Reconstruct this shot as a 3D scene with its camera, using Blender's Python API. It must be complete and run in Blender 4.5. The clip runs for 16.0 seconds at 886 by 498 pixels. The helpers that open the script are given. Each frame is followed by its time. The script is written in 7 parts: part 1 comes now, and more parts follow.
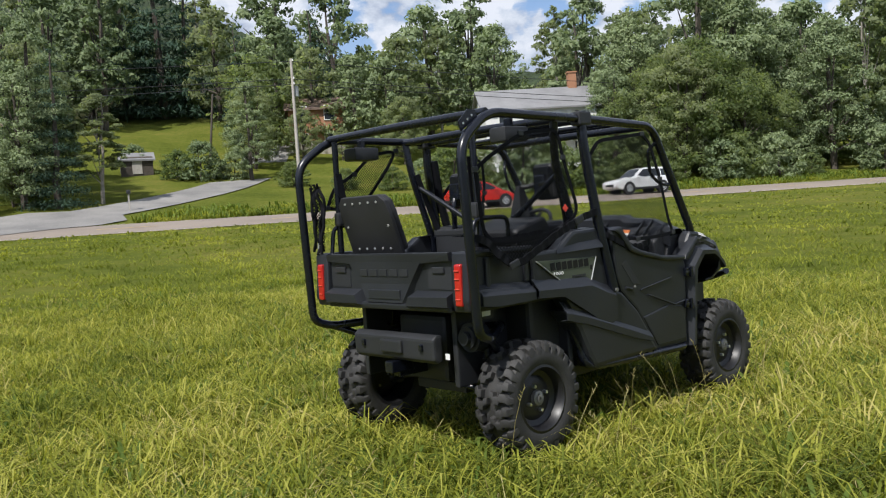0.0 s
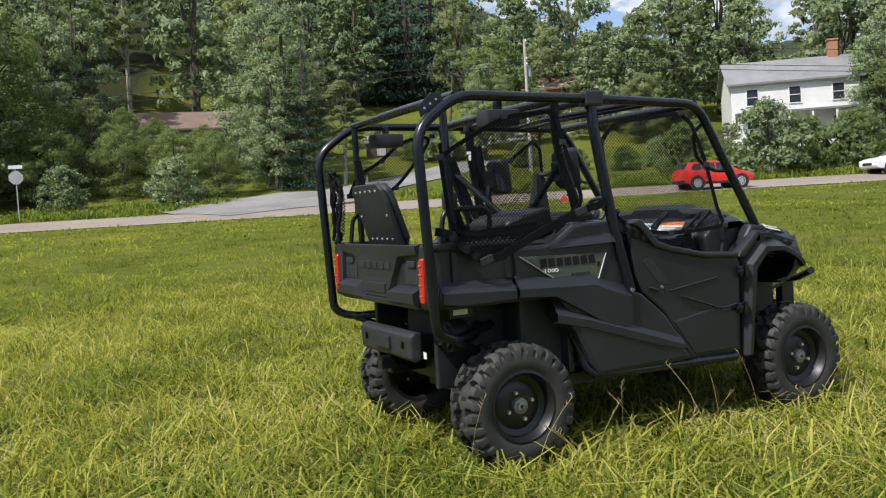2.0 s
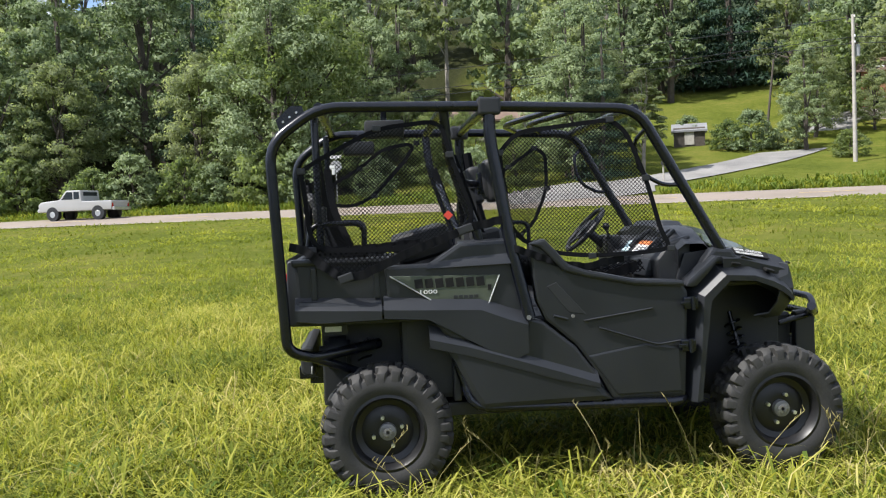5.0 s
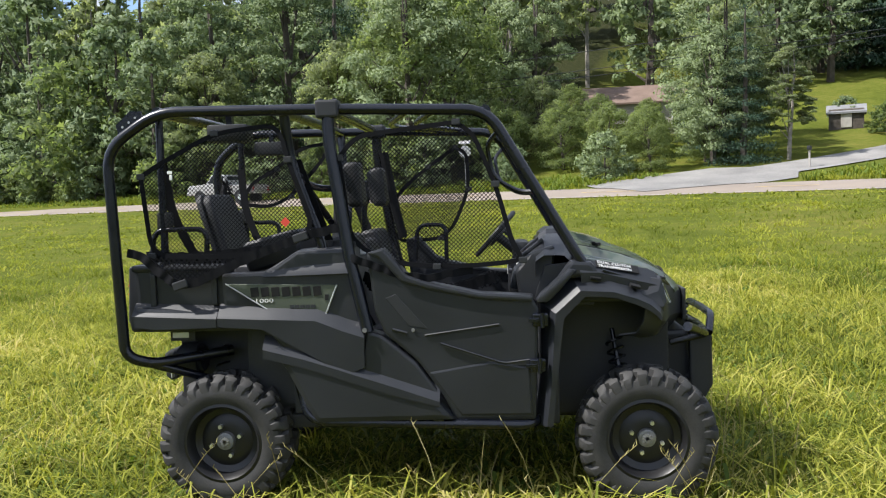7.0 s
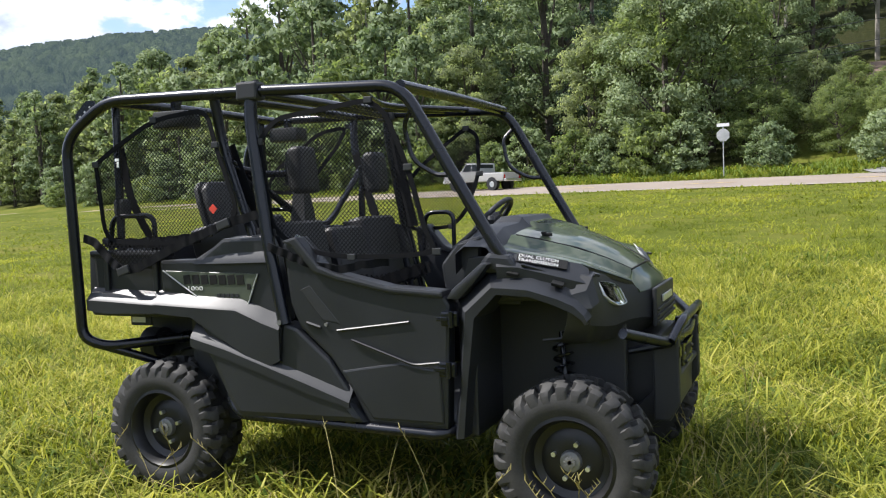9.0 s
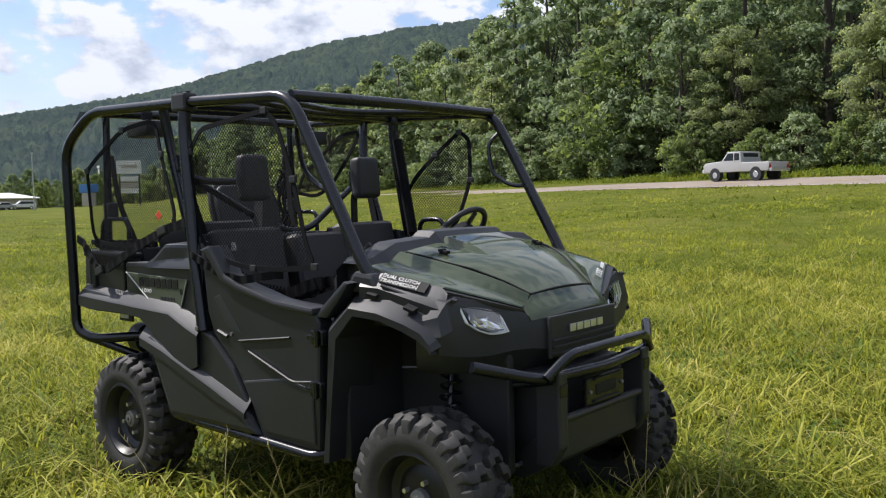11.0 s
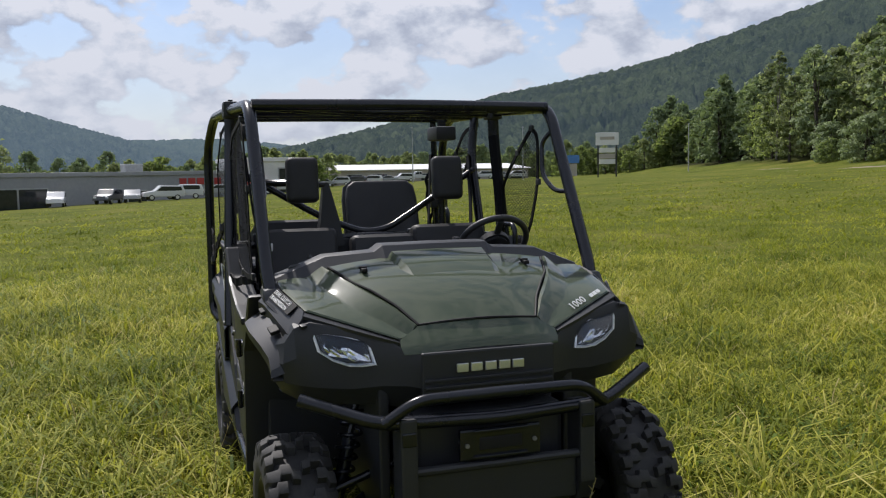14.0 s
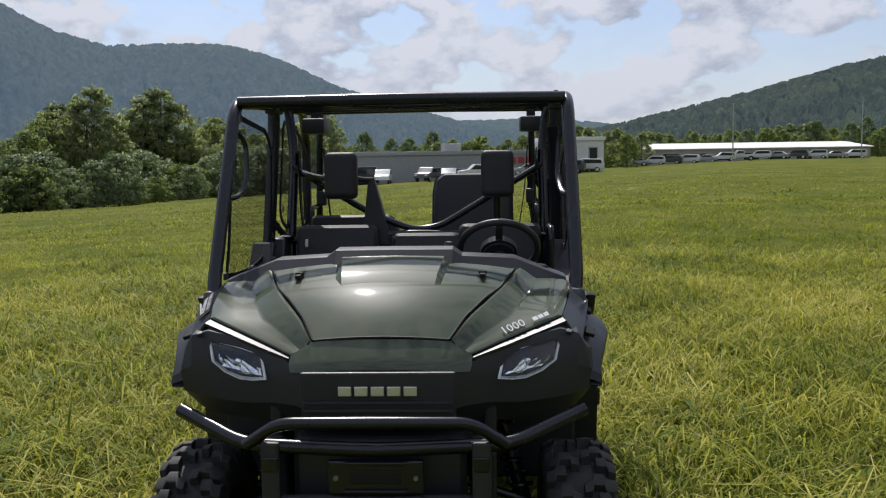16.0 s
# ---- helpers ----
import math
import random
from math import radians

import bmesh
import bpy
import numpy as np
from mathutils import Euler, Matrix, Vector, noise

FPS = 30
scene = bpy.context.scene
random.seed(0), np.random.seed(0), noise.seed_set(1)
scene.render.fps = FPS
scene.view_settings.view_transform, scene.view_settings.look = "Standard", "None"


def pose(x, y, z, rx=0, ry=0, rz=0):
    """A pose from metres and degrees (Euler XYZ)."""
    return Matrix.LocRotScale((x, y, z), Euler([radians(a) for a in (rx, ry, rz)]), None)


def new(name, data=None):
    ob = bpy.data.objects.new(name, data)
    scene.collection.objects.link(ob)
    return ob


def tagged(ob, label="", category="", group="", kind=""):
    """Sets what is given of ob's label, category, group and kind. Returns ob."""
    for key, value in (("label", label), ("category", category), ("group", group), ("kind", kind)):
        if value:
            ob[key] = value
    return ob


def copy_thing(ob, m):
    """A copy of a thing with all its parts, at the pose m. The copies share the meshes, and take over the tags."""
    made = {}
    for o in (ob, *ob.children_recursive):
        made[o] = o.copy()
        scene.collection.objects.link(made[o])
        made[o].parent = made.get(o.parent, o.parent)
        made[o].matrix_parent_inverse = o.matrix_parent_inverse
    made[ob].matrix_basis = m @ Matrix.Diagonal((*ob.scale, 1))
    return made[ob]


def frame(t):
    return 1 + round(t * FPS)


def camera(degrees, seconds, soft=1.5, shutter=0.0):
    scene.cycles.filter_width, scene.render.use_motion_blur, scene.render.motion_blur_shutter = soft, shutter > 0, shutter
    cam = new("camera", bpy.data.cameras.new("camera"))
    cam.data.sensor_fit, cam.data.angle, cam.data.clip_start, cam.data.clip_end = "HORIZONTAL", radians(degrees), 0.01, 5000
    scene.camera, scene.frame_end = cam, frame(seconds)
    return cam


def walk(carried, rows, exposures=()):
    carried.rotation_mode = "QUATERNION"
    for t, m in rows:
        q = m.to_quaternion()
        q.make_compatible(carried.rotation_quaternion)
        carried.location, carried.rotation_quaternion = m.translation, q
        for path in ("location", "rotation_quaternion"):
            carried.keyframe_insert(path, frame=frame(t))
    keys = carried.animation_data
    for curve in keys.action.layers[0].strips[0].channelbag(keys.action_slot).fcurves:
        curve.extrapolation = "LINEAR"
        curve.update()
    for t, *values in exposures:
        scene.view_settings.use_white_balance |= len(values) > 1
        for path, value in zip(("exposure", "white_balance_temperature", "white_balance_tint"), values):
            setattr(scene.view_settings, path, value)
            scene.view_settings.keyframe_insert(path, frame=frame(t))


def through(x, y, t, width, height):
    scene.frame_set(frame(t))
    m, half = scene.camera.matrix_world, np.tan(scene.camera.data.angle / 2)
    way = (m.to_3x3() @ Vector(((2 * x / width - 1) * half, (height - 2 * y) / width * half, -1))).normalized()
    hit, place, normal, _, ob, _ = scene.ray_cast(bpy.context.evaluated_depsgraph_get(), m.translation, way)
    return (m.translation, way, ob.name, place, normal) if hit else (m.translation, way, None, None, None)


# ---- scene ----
cam = camera(53.7, 16.0, soft=1.15)
METRES = 12.51
BASE = pose(-4.727, -4.085, 1.414, 2.993, -2.852, -42.183)
ROWS = [
    (0.0, 0.0, 0.0, 0.0, -0.62, -5.35, 6.63),
    (0.5, 0.0265, 0.0002, -0.0017, 2.06, -5.17, 6.43),
    (1.0, 0.0539, 0.0111, -0.0038, 5.04, -5.26, 6.51),
    (1.5, 0.0868, 0.0242, -0.0095, 10.07, -5.25, 6.79),
    (2.0, 0.1135, 0.039, -0.0103, 15.76, -4.73, 7.02),
    (2.5, 0.1349, 0.0634, -0.0112, 21.94, -4.26, 7.0),
    (3.0, 0.1577, 0.0836, -0.0132, 27.81, -3.88, 7.03),
    (3.5, 0.1872, 0.1015, -0.0145, 32.85, -3.42, 7.0),
    (4.0, 0.2142, 0.1176, -0.0186, 34.39, -3.3, 6.59),
    (4.5, 0.2416, 0.1288, -0.0192, 35.66, -3.17, 6.33),
    (5.0, 0.2698, 0.1351, -0.021, 37.15, -3.0, 6.28),
    (7.5, 0.3663, 0.2584, -0.0266, 50.16, -2.95, 5.73),
    (8.0, 0.38, 0.2883, -0.032, 53.33, -2.73, 5.6),
    (8.5, 0.3933, 0.3184, -0.0324, 57.72, -2.52, 5.73),
    (9.0, 0.3975, 0.3526, -0.0386, 65.0, -1.98, 5.88),
    (11.5, 0.4158, 0.5133, -0.0415, 88.87, -1.11, 4.17),
    (12.0, 0.4076, 0.5432, -0.0425, 96.22, -0.99, 3.95),
    (12.5, 0.3969, 0.5722, -0.0386, 100.37, -1.06, 3.69),
    (13.0, 0.3912, 0.6015, -0.038, 102.95, -1.15, 3.0),
    (13.5, 0.3817, 0.626, -0.0388, 107.77, -1.3, 2.66),
    (14.0, 0.3657, 0.652, -0.0369, 113.96, -1.21, 2.5),
    (14.5, 0.3498, 0.6796, -0.0376, 121.99, -1.15, 2.09),
    (15.0, 0.332, 0.7012, -0.0343, 130.14, -1.31, 1.9),
    (15.5, 0.3063, 0.7143, -0.0333, 132.21, -1.66, 1.77),
    (16.0, 0.2817, 0.7309, -0.0318, 134.61, -1.96, 1.0),
]
EXPOSURES = [(0.0, 0.3, 6200, 12), (1.5, 0.36, 6200, 12), (3.5, 0.72, 6200, 12), (5.0, 0.85, 6200, 12), (9.0, 0.86, 6200, 13), (11.5, 0.4, 6280, 15), (12.0, 0.33, 6280, 15), (12.5, 0.15, 6280, 15), (13.5, 0.12, 6280, 15), (14.5, 0.06, 6280, 15), (16.0, 0.04, 6280, 15)]
walk(cam, [(t, BASE @ pose(METRES * x, METRES * y, METRES * z, 90 + pitch, roll, yaw)) for t, x, y, z, yaw, pitch, roll in ROWS], EXPOSURES)

# ---- light: high sun behind thin clouds, blue sky ----
SUN = Vector((-0.59, -0.17, 0.788)).normalized()
sun = new("sun", bpy.data.lights.new("sun", "SUN"))
sun.data.energy, sun.data.angle, sun.data.color = 4.4, radians(0.6), (1.0, 0.95, 0.86)
sun.matrix_world = Matrix.Translation((0, 0, 60)) @ SUN.to_track_quat("Z", "Y").to_matrix().to_4x4()


class Nodes:
    """Small wrapper to write node trees in one line per node."""

    def __init__(self, tree):
        self.t = tree
        tree.nodes.clear()

    def add(self, kind, props=None, **ins):
        n = self.t.nodes.new(kind)
        for k, v in (props or {}).items():
            setattr(n, k, v)
        for k, v in ins.items():
            key = int(k[1:]) if k[0] == "i" and k[1:].isdigit() else k.replace("_", " ")
            s = n.inputs[key]
            if isinstance(v, bpy.types.NodeSocket):
                self.t.links.new(v, s)
            else:
                s.default_value = v
        return n

    def ramp(self, fac, stops):
        n = self.t.nodes.new("ShaderNodeValToRGB")
        el = n.color_ramp.elements
        while len(el) < len(stops):
            el.new(0.5)
        for e, (p, c) in zip(el, stops):
            e.position, e.color = p, (*c, 1)
        self.t.links.new(fac, n.inputs[0])
        return n.outputs[0]

    def math(self, op, a, b=0.0, c=0.0, clamp=False):
        n = self.t.nodes.new("ShaderNodeMath")
        n.operation, n.use_clamp = op, clamp
        for i, v in enumerate((a, b, c)):
            if isinstance(v, bpy.types.NodeSocket):
                self.t.links.new(v, n.inputs[i])
            else:
                n.inputs[i].default_value = v
        return n.outputs[0]

    def mix(self, fac, a, b, mode="MIX"):
        n = self.t.nodes.new("ShaderNodeMix")
        n.data_type, n.blend_type = "RGBA", mode
        for i, v in ((0, fac), (6, a), (7, b)):
            if isinstance(v, bpy.types.NodeSocket):
                self.t.links.new(v, n.inputs[i])
            elif i:
                n.inputs[i].default_value = (*v, 1)
            else:
                n.inputs[i].default_value = v
        return n.outputs[2]

    def noise(self, vec, scale, detail=4.0, rough=0.55):
        return self.add("ShaderNodeTexNoise", None, Vector=vec, Scale=scale, Detail=detail, Roughness=rough).outputs[0]


world = bpy.data.worlds.new("sky")
world.use_nodes = True
scene.world = world
N = Nodes(world.node_tree)
sky = N.add("ShaderNodeTexSky", dict(sky_type="NISHITA", sun_disc=False, sun_elevation=math.asin(SUN.z),
                                     sun_rotation=math.atan2(SUN.x, SUN.y), air_density=1.0, dust_density=1.0, ozone_density=1.0))
co = N.add("ShaderNodeTexCoord").outputs["Generated"]
sep = N.add("ShaderNodeSeparateXYZ", None, Vector=co).outputs
vec = N.add("ShaderNodeCombineXYZ", None, X=sep[0], Y=sep[1], Z=N.math("MULTIPLY", sep[2], 1.7)).outputs[0]
warp = N.add("ShaderNodeVectorMath", dict(operation="ADD"), i0=vec, i1=(4.7, 1.35, 0.4)).outputs[0]
above = N.add("ShaderNodeVectorMath", dict(operation="ADD"), i0=warp, i1=(-0.015, -0.008, 0.048)).outputs[0]
puffs, over = N.noise(warp, 10.5, 3.0, 0.5), N.noise(above, 10.5, 3.0, 0.5)
curl, veil = N.noise(warp, 27.0, 7.0, 0.6), N.noise(warp, 1.5, 6.0, 0.6)
body = N.math("ADD", N.math("ADD", puffs, N.math("MULTIPLY", curl, 0.34)), N.math("MULTIPLY", veil, 0.20))
cover = N.ramp(body, [(0.690, (0.10, 0.10, 0.10)), (0.712, (0.35, 0.35, 0.35)), (0.755, (1, 1, 1))])
tops = N.math("ADD", N.math("MULTIPLY_ADD", N.math("SUBTRACT", puffs, over), 2.4, 0.70), N.math("MULTIPLY_ADD", curl, 1.9, -0.95), True)
shade = N.ramp(tops, [(0.10, (0.40, 0.44, 0.53)), (0.45, (0.62, 0.66, 0.73)), (0.70, (0.84, 0.87, 0.90)), (0.92, (1.04, 1.03, 1.02))])
cloud = N.mix(1.0, shade, (5.2, 5.4, 5.7), "MULTIPLY")
blue = N.mix(1.0, sky.outputs[0], (0.74, 0.80, 0.88), "MULTIPLY")
both = N.mix(N.math("MULTIPLY", cover, 0.96), blue, cloud)
haze = N.math("MULTIPLY_ADD", sep[2], -3.2, 0.72, True)
both = N.mix(haze, both, (4.3, 4.6, 5.0))
bg = N.add("ShaderNodeBackground", None, Color=both, Strength=0.13)
N.add("ShaderNodeOutputWorld", None, Surface=bg.outputs[0])


# ---- materials ----
def material(name, fn):
    m = bpy.data.materials.new(name)
    m.use_nodes = True
    n = Nodes(m.node_tree)
    surf, bump = fn(n)
    n.add("ShaderNodeOutputMaterial", None, Surface=surf)
    return m


def principled(n, colour, rough, bump=None, strength=0.3, dist=0.01, **more):
    b = n.add("ShaderNodeBsdfPrincipled", None, Roughness=rough, **more)
    if isinstance(colour, bpy.types.NodeSocket):
        n.t.links.new(colour, b.inputs["Base Color"])
    else:
        b.inputs["Base Color"].default_value = (*colour, 1)
    if bump is not None:
        k = n.add("ShaderNodeBump", None, Strength=strength, Distance=dist, Height=bump)
        n.t.links.new(k.outputs[0], b.inputs["Normal"])
    return b.outputs[0]


def worn(name, c1, c2, rough, grain=90.0, blotch=3.0, bump=0.15, dist=0.003, **more):
    """A surface with two scales of variation between two near colours."""
    def fn(n):
        v = n.add("ShaderNodeTexCoord").outputs["Object"]
        a, b = n.noise(v, blotch, 5.0), n.noise(v, grain, 3.0)
        f = n.math("ADD", n.math("MULTIPLY", a, 0.65), n.math("MULTIPLY", b, 0.35))
        col = n.ramp(f, [(0.35, c1), (0.65, c2)])
        r = n.math("ADD", n.math("MULTIPLY", a, 0.16), rough - 0.08)
        return principled(n, col, r, b, bump, dist, **more), None
    return material(name, fn)


def leafy(name, dark, light, through, rough=0.55, per_object=0.35, thin=0.40):
    """Foliage: hue varies by leaf and by plant, some light passes through."""
    def fn(n):
        g = n.add("ShaderNodeNewGeometry")
        o = n.add("ShaderNodeObjectInfo")
        f = n.math("ADD", n.math("MULTIPLY", g.outputs["Random Per Island"], 1 - per_object), n.math("MULTIPLY", o.outputs["Random"], per_object))
        col = n.ramp(f, [(0.1, dark), (0.9, light)])
        p = principled(n, col, rough, Specular_IOR_Level=0.1)
        tr = n.add("ShaderNodeBsdfTranslucent", None, Color=n.mix(1.0, col, through, "MULTIPLY")).outputs[0]
        return n.add("ShaderNodeMixShader", None, i0=thin, i1=p, i2=tr).outputs[0], None
    return material(name, fn)


M_PLASTIC = worn("moulded_plastic", (0.0105, 0.0120, 0.0150), (0.0175, 0.0195, 0.0240), 0.45, 260.0, 2.5, 0.25, 0.001, Specular_IOR_Level=0.5)
M_PLASTIC_DARK = worn("dark_plastic", (0.014, 0.0152, 0.0175), (0.022, 0.0235, 0.0265), 0.52, 200.0, 3.0, 0.2, 0.001)
M_TUBE = worn("powder_coated_steel", (0.0035, 0.0045, 0.0085), (0.0060, 0.0075, 0.0125), 0.26, 300.0, 4.0, 0.06, 0.0006)
M_RUBBER = worn("tyre_rubber", (0.015, 0.015, 0.0155), (0.036, 0.035, 0.033), 0.70, 120.0, 9.0, 0.35, 0.002)
M_RIM = worn("black_rim_steel", (0.007, 0.007, 0.008), (0.012, 0.012, 0.013), 0.42, 150.0, 5.0, 0.05, 0.0006)
M_HUB = worn("dull_hub_metal", (0.13, 0.13, 0.13), (0.22, 0.22, 0.215), 0.45, 120.0, 8.0, 0.1, 0.001, Metallic=0.4)
M_PAINT = worn("olive_paint", (0.054, 0.070, 0.042), (0.063, 0.080, 0.048), 0.42, 400.0, 1.6, 0.03, 0.0004, Coat_Weight=0.75, Coat_Roughness=0.05, Specular_IOR_Level=0.06)
M_DECAL = worn("olive_decal", (0.062, 0.074, 0.055), (0.074, 0.087, 0.064), 0.38, 200.0, 3.0, 0.03, 0.0004)
M_SEAT = worn("seat_vinyl", (0.013, 0.0135, 0.015), (0.020, 0.0205, 0.023), 0.55, 180.0, 6.0, 0.3, 0.0015)
M_WEB = worn("black_webbing", (0.0025, 0.0028, 0.0040), (0.0055, 0.0060, 0.0080), 0.75, 400.0, 8.0, 0.4, 0.001, Specular_IOR_Level=0.15)
M_SILVER = worn("bright_metal", (0.66, 0.67, 0.69), (0.80, 0.81, 0.83), 0.34, 200.0, 6.0, 0.05, 0.0004, Metallic=0.9)
M_WHITE = worn("white_print", (0.70, 0.70, 0.69), (0.80, 0.80, 0.79), 0.45, 150.0, 6.0, 0.03, 0.0004)
M_BLACKPRINT = worn("black_print", (0.010, 0.010, 0.010), (0.016, 0.016, 0.016), 0.6, 150.0, 6.0, 0.03, 0.0004, Specular_IOR_Level=0.2)
M_RED = worn("red_lens", (0.34, 0.012, 0.010), (0.48, 0.025, 0.018), 0.18, 90.0, 12.0, 0.25, 0.002, Coat_Weight=0.5)
M_ORANGE = worn("orange_print", (0.55, 0.15, 0.03), (0.65, 0.2, 0.05), 0.5)
M_REDTAG = worn("red_tag", (0.6, 0.05, 0.03), (0.7, 0.08, 0.05), 0.5)
M_CYAN = worn("pale_blue_print", (0.45, 0.62, 0.68), (0.55, 0.7, 0.74), 0.5)
M_LENS = worn("headlight_reflector", (0.62, 0.65, 0.70), (0.94, 0.95, 0.97), 0.30, 60.0, 34.0, 0.9, 0.006)
M_CHROME = worn("lamp_chrome", (0.80, 0.81, 0.83), (0.92, 0.93, 0.95), 0.12, 60.0, 20.0, 0.1, 0.001, Metallic=1.0)


def glass_fn(n):
    """Thin clear plastic: mostly clear, with a gloss that grows at the rim."""
    clear = n.add("ShaderNodeBsdfTransparent", None, Color=(0.96, 0.97, 0.98, 1)).outputs[0]
    gloss = n.add("ShaderNodeBsdfGlossy", None, Color=(1, 1, 1, 1), Roughness=0.03).outputs[0]
    f = n.add("ShaderNodeFresnel", None, IOR=1.35).outputs[0]
    return n.add("ShaderNodeMixShader", None, i0=f, i1=clear, i2=gloss).outputs[0], None


M_GLASS = material("clear_cover", glass_fn)
M_WINDOW = worn("window_glass", (0.02, 0.025, 0.03), (0.035, 0.04, 0.045), 0.1, 10.0, 2.0, 0.02, 0.001)
M_ASPHALT = worn("road_asphalt", (0.20, 0.165, 0.135), (0.27, 0.225, 0.185), 0.85, 25.0, 0.25, 0.4, 0.01)
M_GRAVEL = worn("gravel", (0.15, 0.145, 0.14), (0.26, 0.25, 0.235), 0.9, 9.0, 0.4, 0.6, 0.03)
M_LINE = worn("road_paint", (0.55, 0.52, 0.45), (0.7, 0.67, 0.6), 0.7, 30.0, 1.5)
M_YELLOW = worn("yellow_road_paint", (0.42, 0.30, 0.10), (0.5, 0.38, 0.14), 0.7, 30.0, 1.5)
M_BARK = worn("bark", (0.045, 0.036, 0.028), (0.10, 0.085, 0.07), 0.9, 14.0, 2.0, 0.7, 0.03)
M_GREYWOOD = worn("weathered_pole_wood", (0.30, 0.28, 0.25), (0.46, 0.43, 0.39), 0.85, 18.0, 2.0, 0.5, 0.01)
M_SIDING = worn("white_siding", (0.62, 0.62, 0.60), (0.74, 0.74, 0.72), 0.7, 6.0, 0.6, 0.3, 0.01)
M_BEIGE = worn("beige_wall", (0.35, 0.32, 0.28), (0.44, 0.40, 0.35), 0.8, 8.0, 0.7, 0.3, 0.01)
M_BRICK = worn("brick", (0.30, 0.145, 0.08), (0.42, 0.215, 0.125), 0.85, 12.0, 1.0, 0.4, 0.01)
M_ROOF = worn("grey_shingle", (0.16, 0.16, 0.165), (0.24, 0.24, 0.245), 0.85, 8.0, 0.6, 0.4, 0.02)
M_ROOFBROWN = worn("brown_shingle", (0.13, 0.088, 0.068), (0.20, 0.14, 0.11), 0.85, 8.0, 0.6, 0.4, 0.02)
M_GREYWALL = worn("grey_metal_wall", (0.26, 0.27, 0.28), (0.33, 0.34, 0.35), 0.6, 3.0, 0.2, 0.2, 0.01)
M_WHITEROOF = worn("white_roof_metal", (0.66, 0.66, 0.66), (0.76, 0.76, 0.76), 0.5, 3.0, 0.2, 0.1, 0.01)
M_REDBAND = worn("red_fascia", (0.35, 0.03, 0.03), (0.45, 0.06, 0.05), 0.5, 6.0, 0.5)
M_GALV = worn("galvanised_post", (0.35, 0.36, 0.36), (0.48, 0.49, 0.49), 0.5, 30.0, 3.0, 0.1, 0.002, Metallic=0.4)
M_BLUE = worn("blue_sign", (0.05, 0.16, 0.42), (0.08, 0.22, 0.5), 0.5)
M_LEAF_A = leafy("maple_leaves", (0.122, 0.170, 0.090), (0.298, 0.355, 0.192), (0.92, 1.0, 0.62), thin=0.36)
M_LEAF_B = leafy("locust_leaves", (0.160, 0.205, 0.112), (0.340, 0.380, 0.212), (0.97, 1.0, 0.60), thin=0.66)
M_LEAF_C = leafy("spruce_needles", (0.038, 0.070, 0.048), (0.085, 0.130, 0.086), (0.8, 1.0, 0.6), thin=0.25)
M_LEAF_D = leafy("shrub_leaves", (0.120, 0.170, 0.072), (0.272, 0.322, 0.145), (0.97, 1.0, 0.55), thin=0.66)
M_PALEBARK = worn("pale_bark", (0.16, 0.145, 0.125), (0.30, 0.275, 0.24), 0.9, 14.0, 2.0, 0.5, 0.02)


def grass_mat(name, own):
    """Green to straw by patch and, by the share own, by blade."""
    def fn(n):
        g = n.add("ShaderNodeNewGeometry")
        v = g.outputs["Position"]
        a, b = n.noise(v, 0.45, 4.0, 0.6), n.noise(v, 2.4, 4.0, 0.6)
        big = n.math("MULTIPLY_ADD", a, 3.2, -1.1, True)
        f = n.math("ADD", n.math("ADD", n.math("MULTIPLY", g.outputs["Random Per Island"], own), (0.62 - own) / 2 - (0.05 if own > 0.5 else 0.17)), n.math("ADD", n.math("MULTIPLY", big, 0.40), n.math("MULTIPLY", b, 0.18)))
        col = n.ramp(f, [(0.14, (0.078, 0.106, 0.018)), (0.40, (0.180, 0.215, 0.034)), (0.66, (0.348, 0.362, 0.056)), (0.88, (0.53, 0.50, 0.13)), (0.99, (0.60, 0.52, 0.21))])
        p = principled(n, col, 0.55, Specular_IOR_Level=0.07 if own > 0.5 else 0.03)
        tr = n.add("ShaderNodeBsdfTranslucent", None, Color=n.mix(1.0, col, (1.0, 1.0, 0.55), "MULTIPLY")).outputs[0]
        return n.add("ShaderNodeMixShader", None, i0=0.46, i1=p, i2=tr).outputs[0], None
    return material(name, fn)


M_GRASS = grass_mat("grass_blades", 0.62)
M_GRASS_MID = grass_mat("mid_grass_blades", 0.26)
M_GRASS_FAR = grass_mat("far_grass_blades", 0.08)
M_WEED = leafy("weed_leaves", (0.075, 0.125, 0.022), (0.18, 0.24, 0.05), (1.0, 1.0, 0.45))
M_STRAW = leafy("dry_grass", (0.30, 0.26, 0.10), (0.52, 0.46, 0.22), (1.0, 0.95, 0.6), 0.6, 0.0)


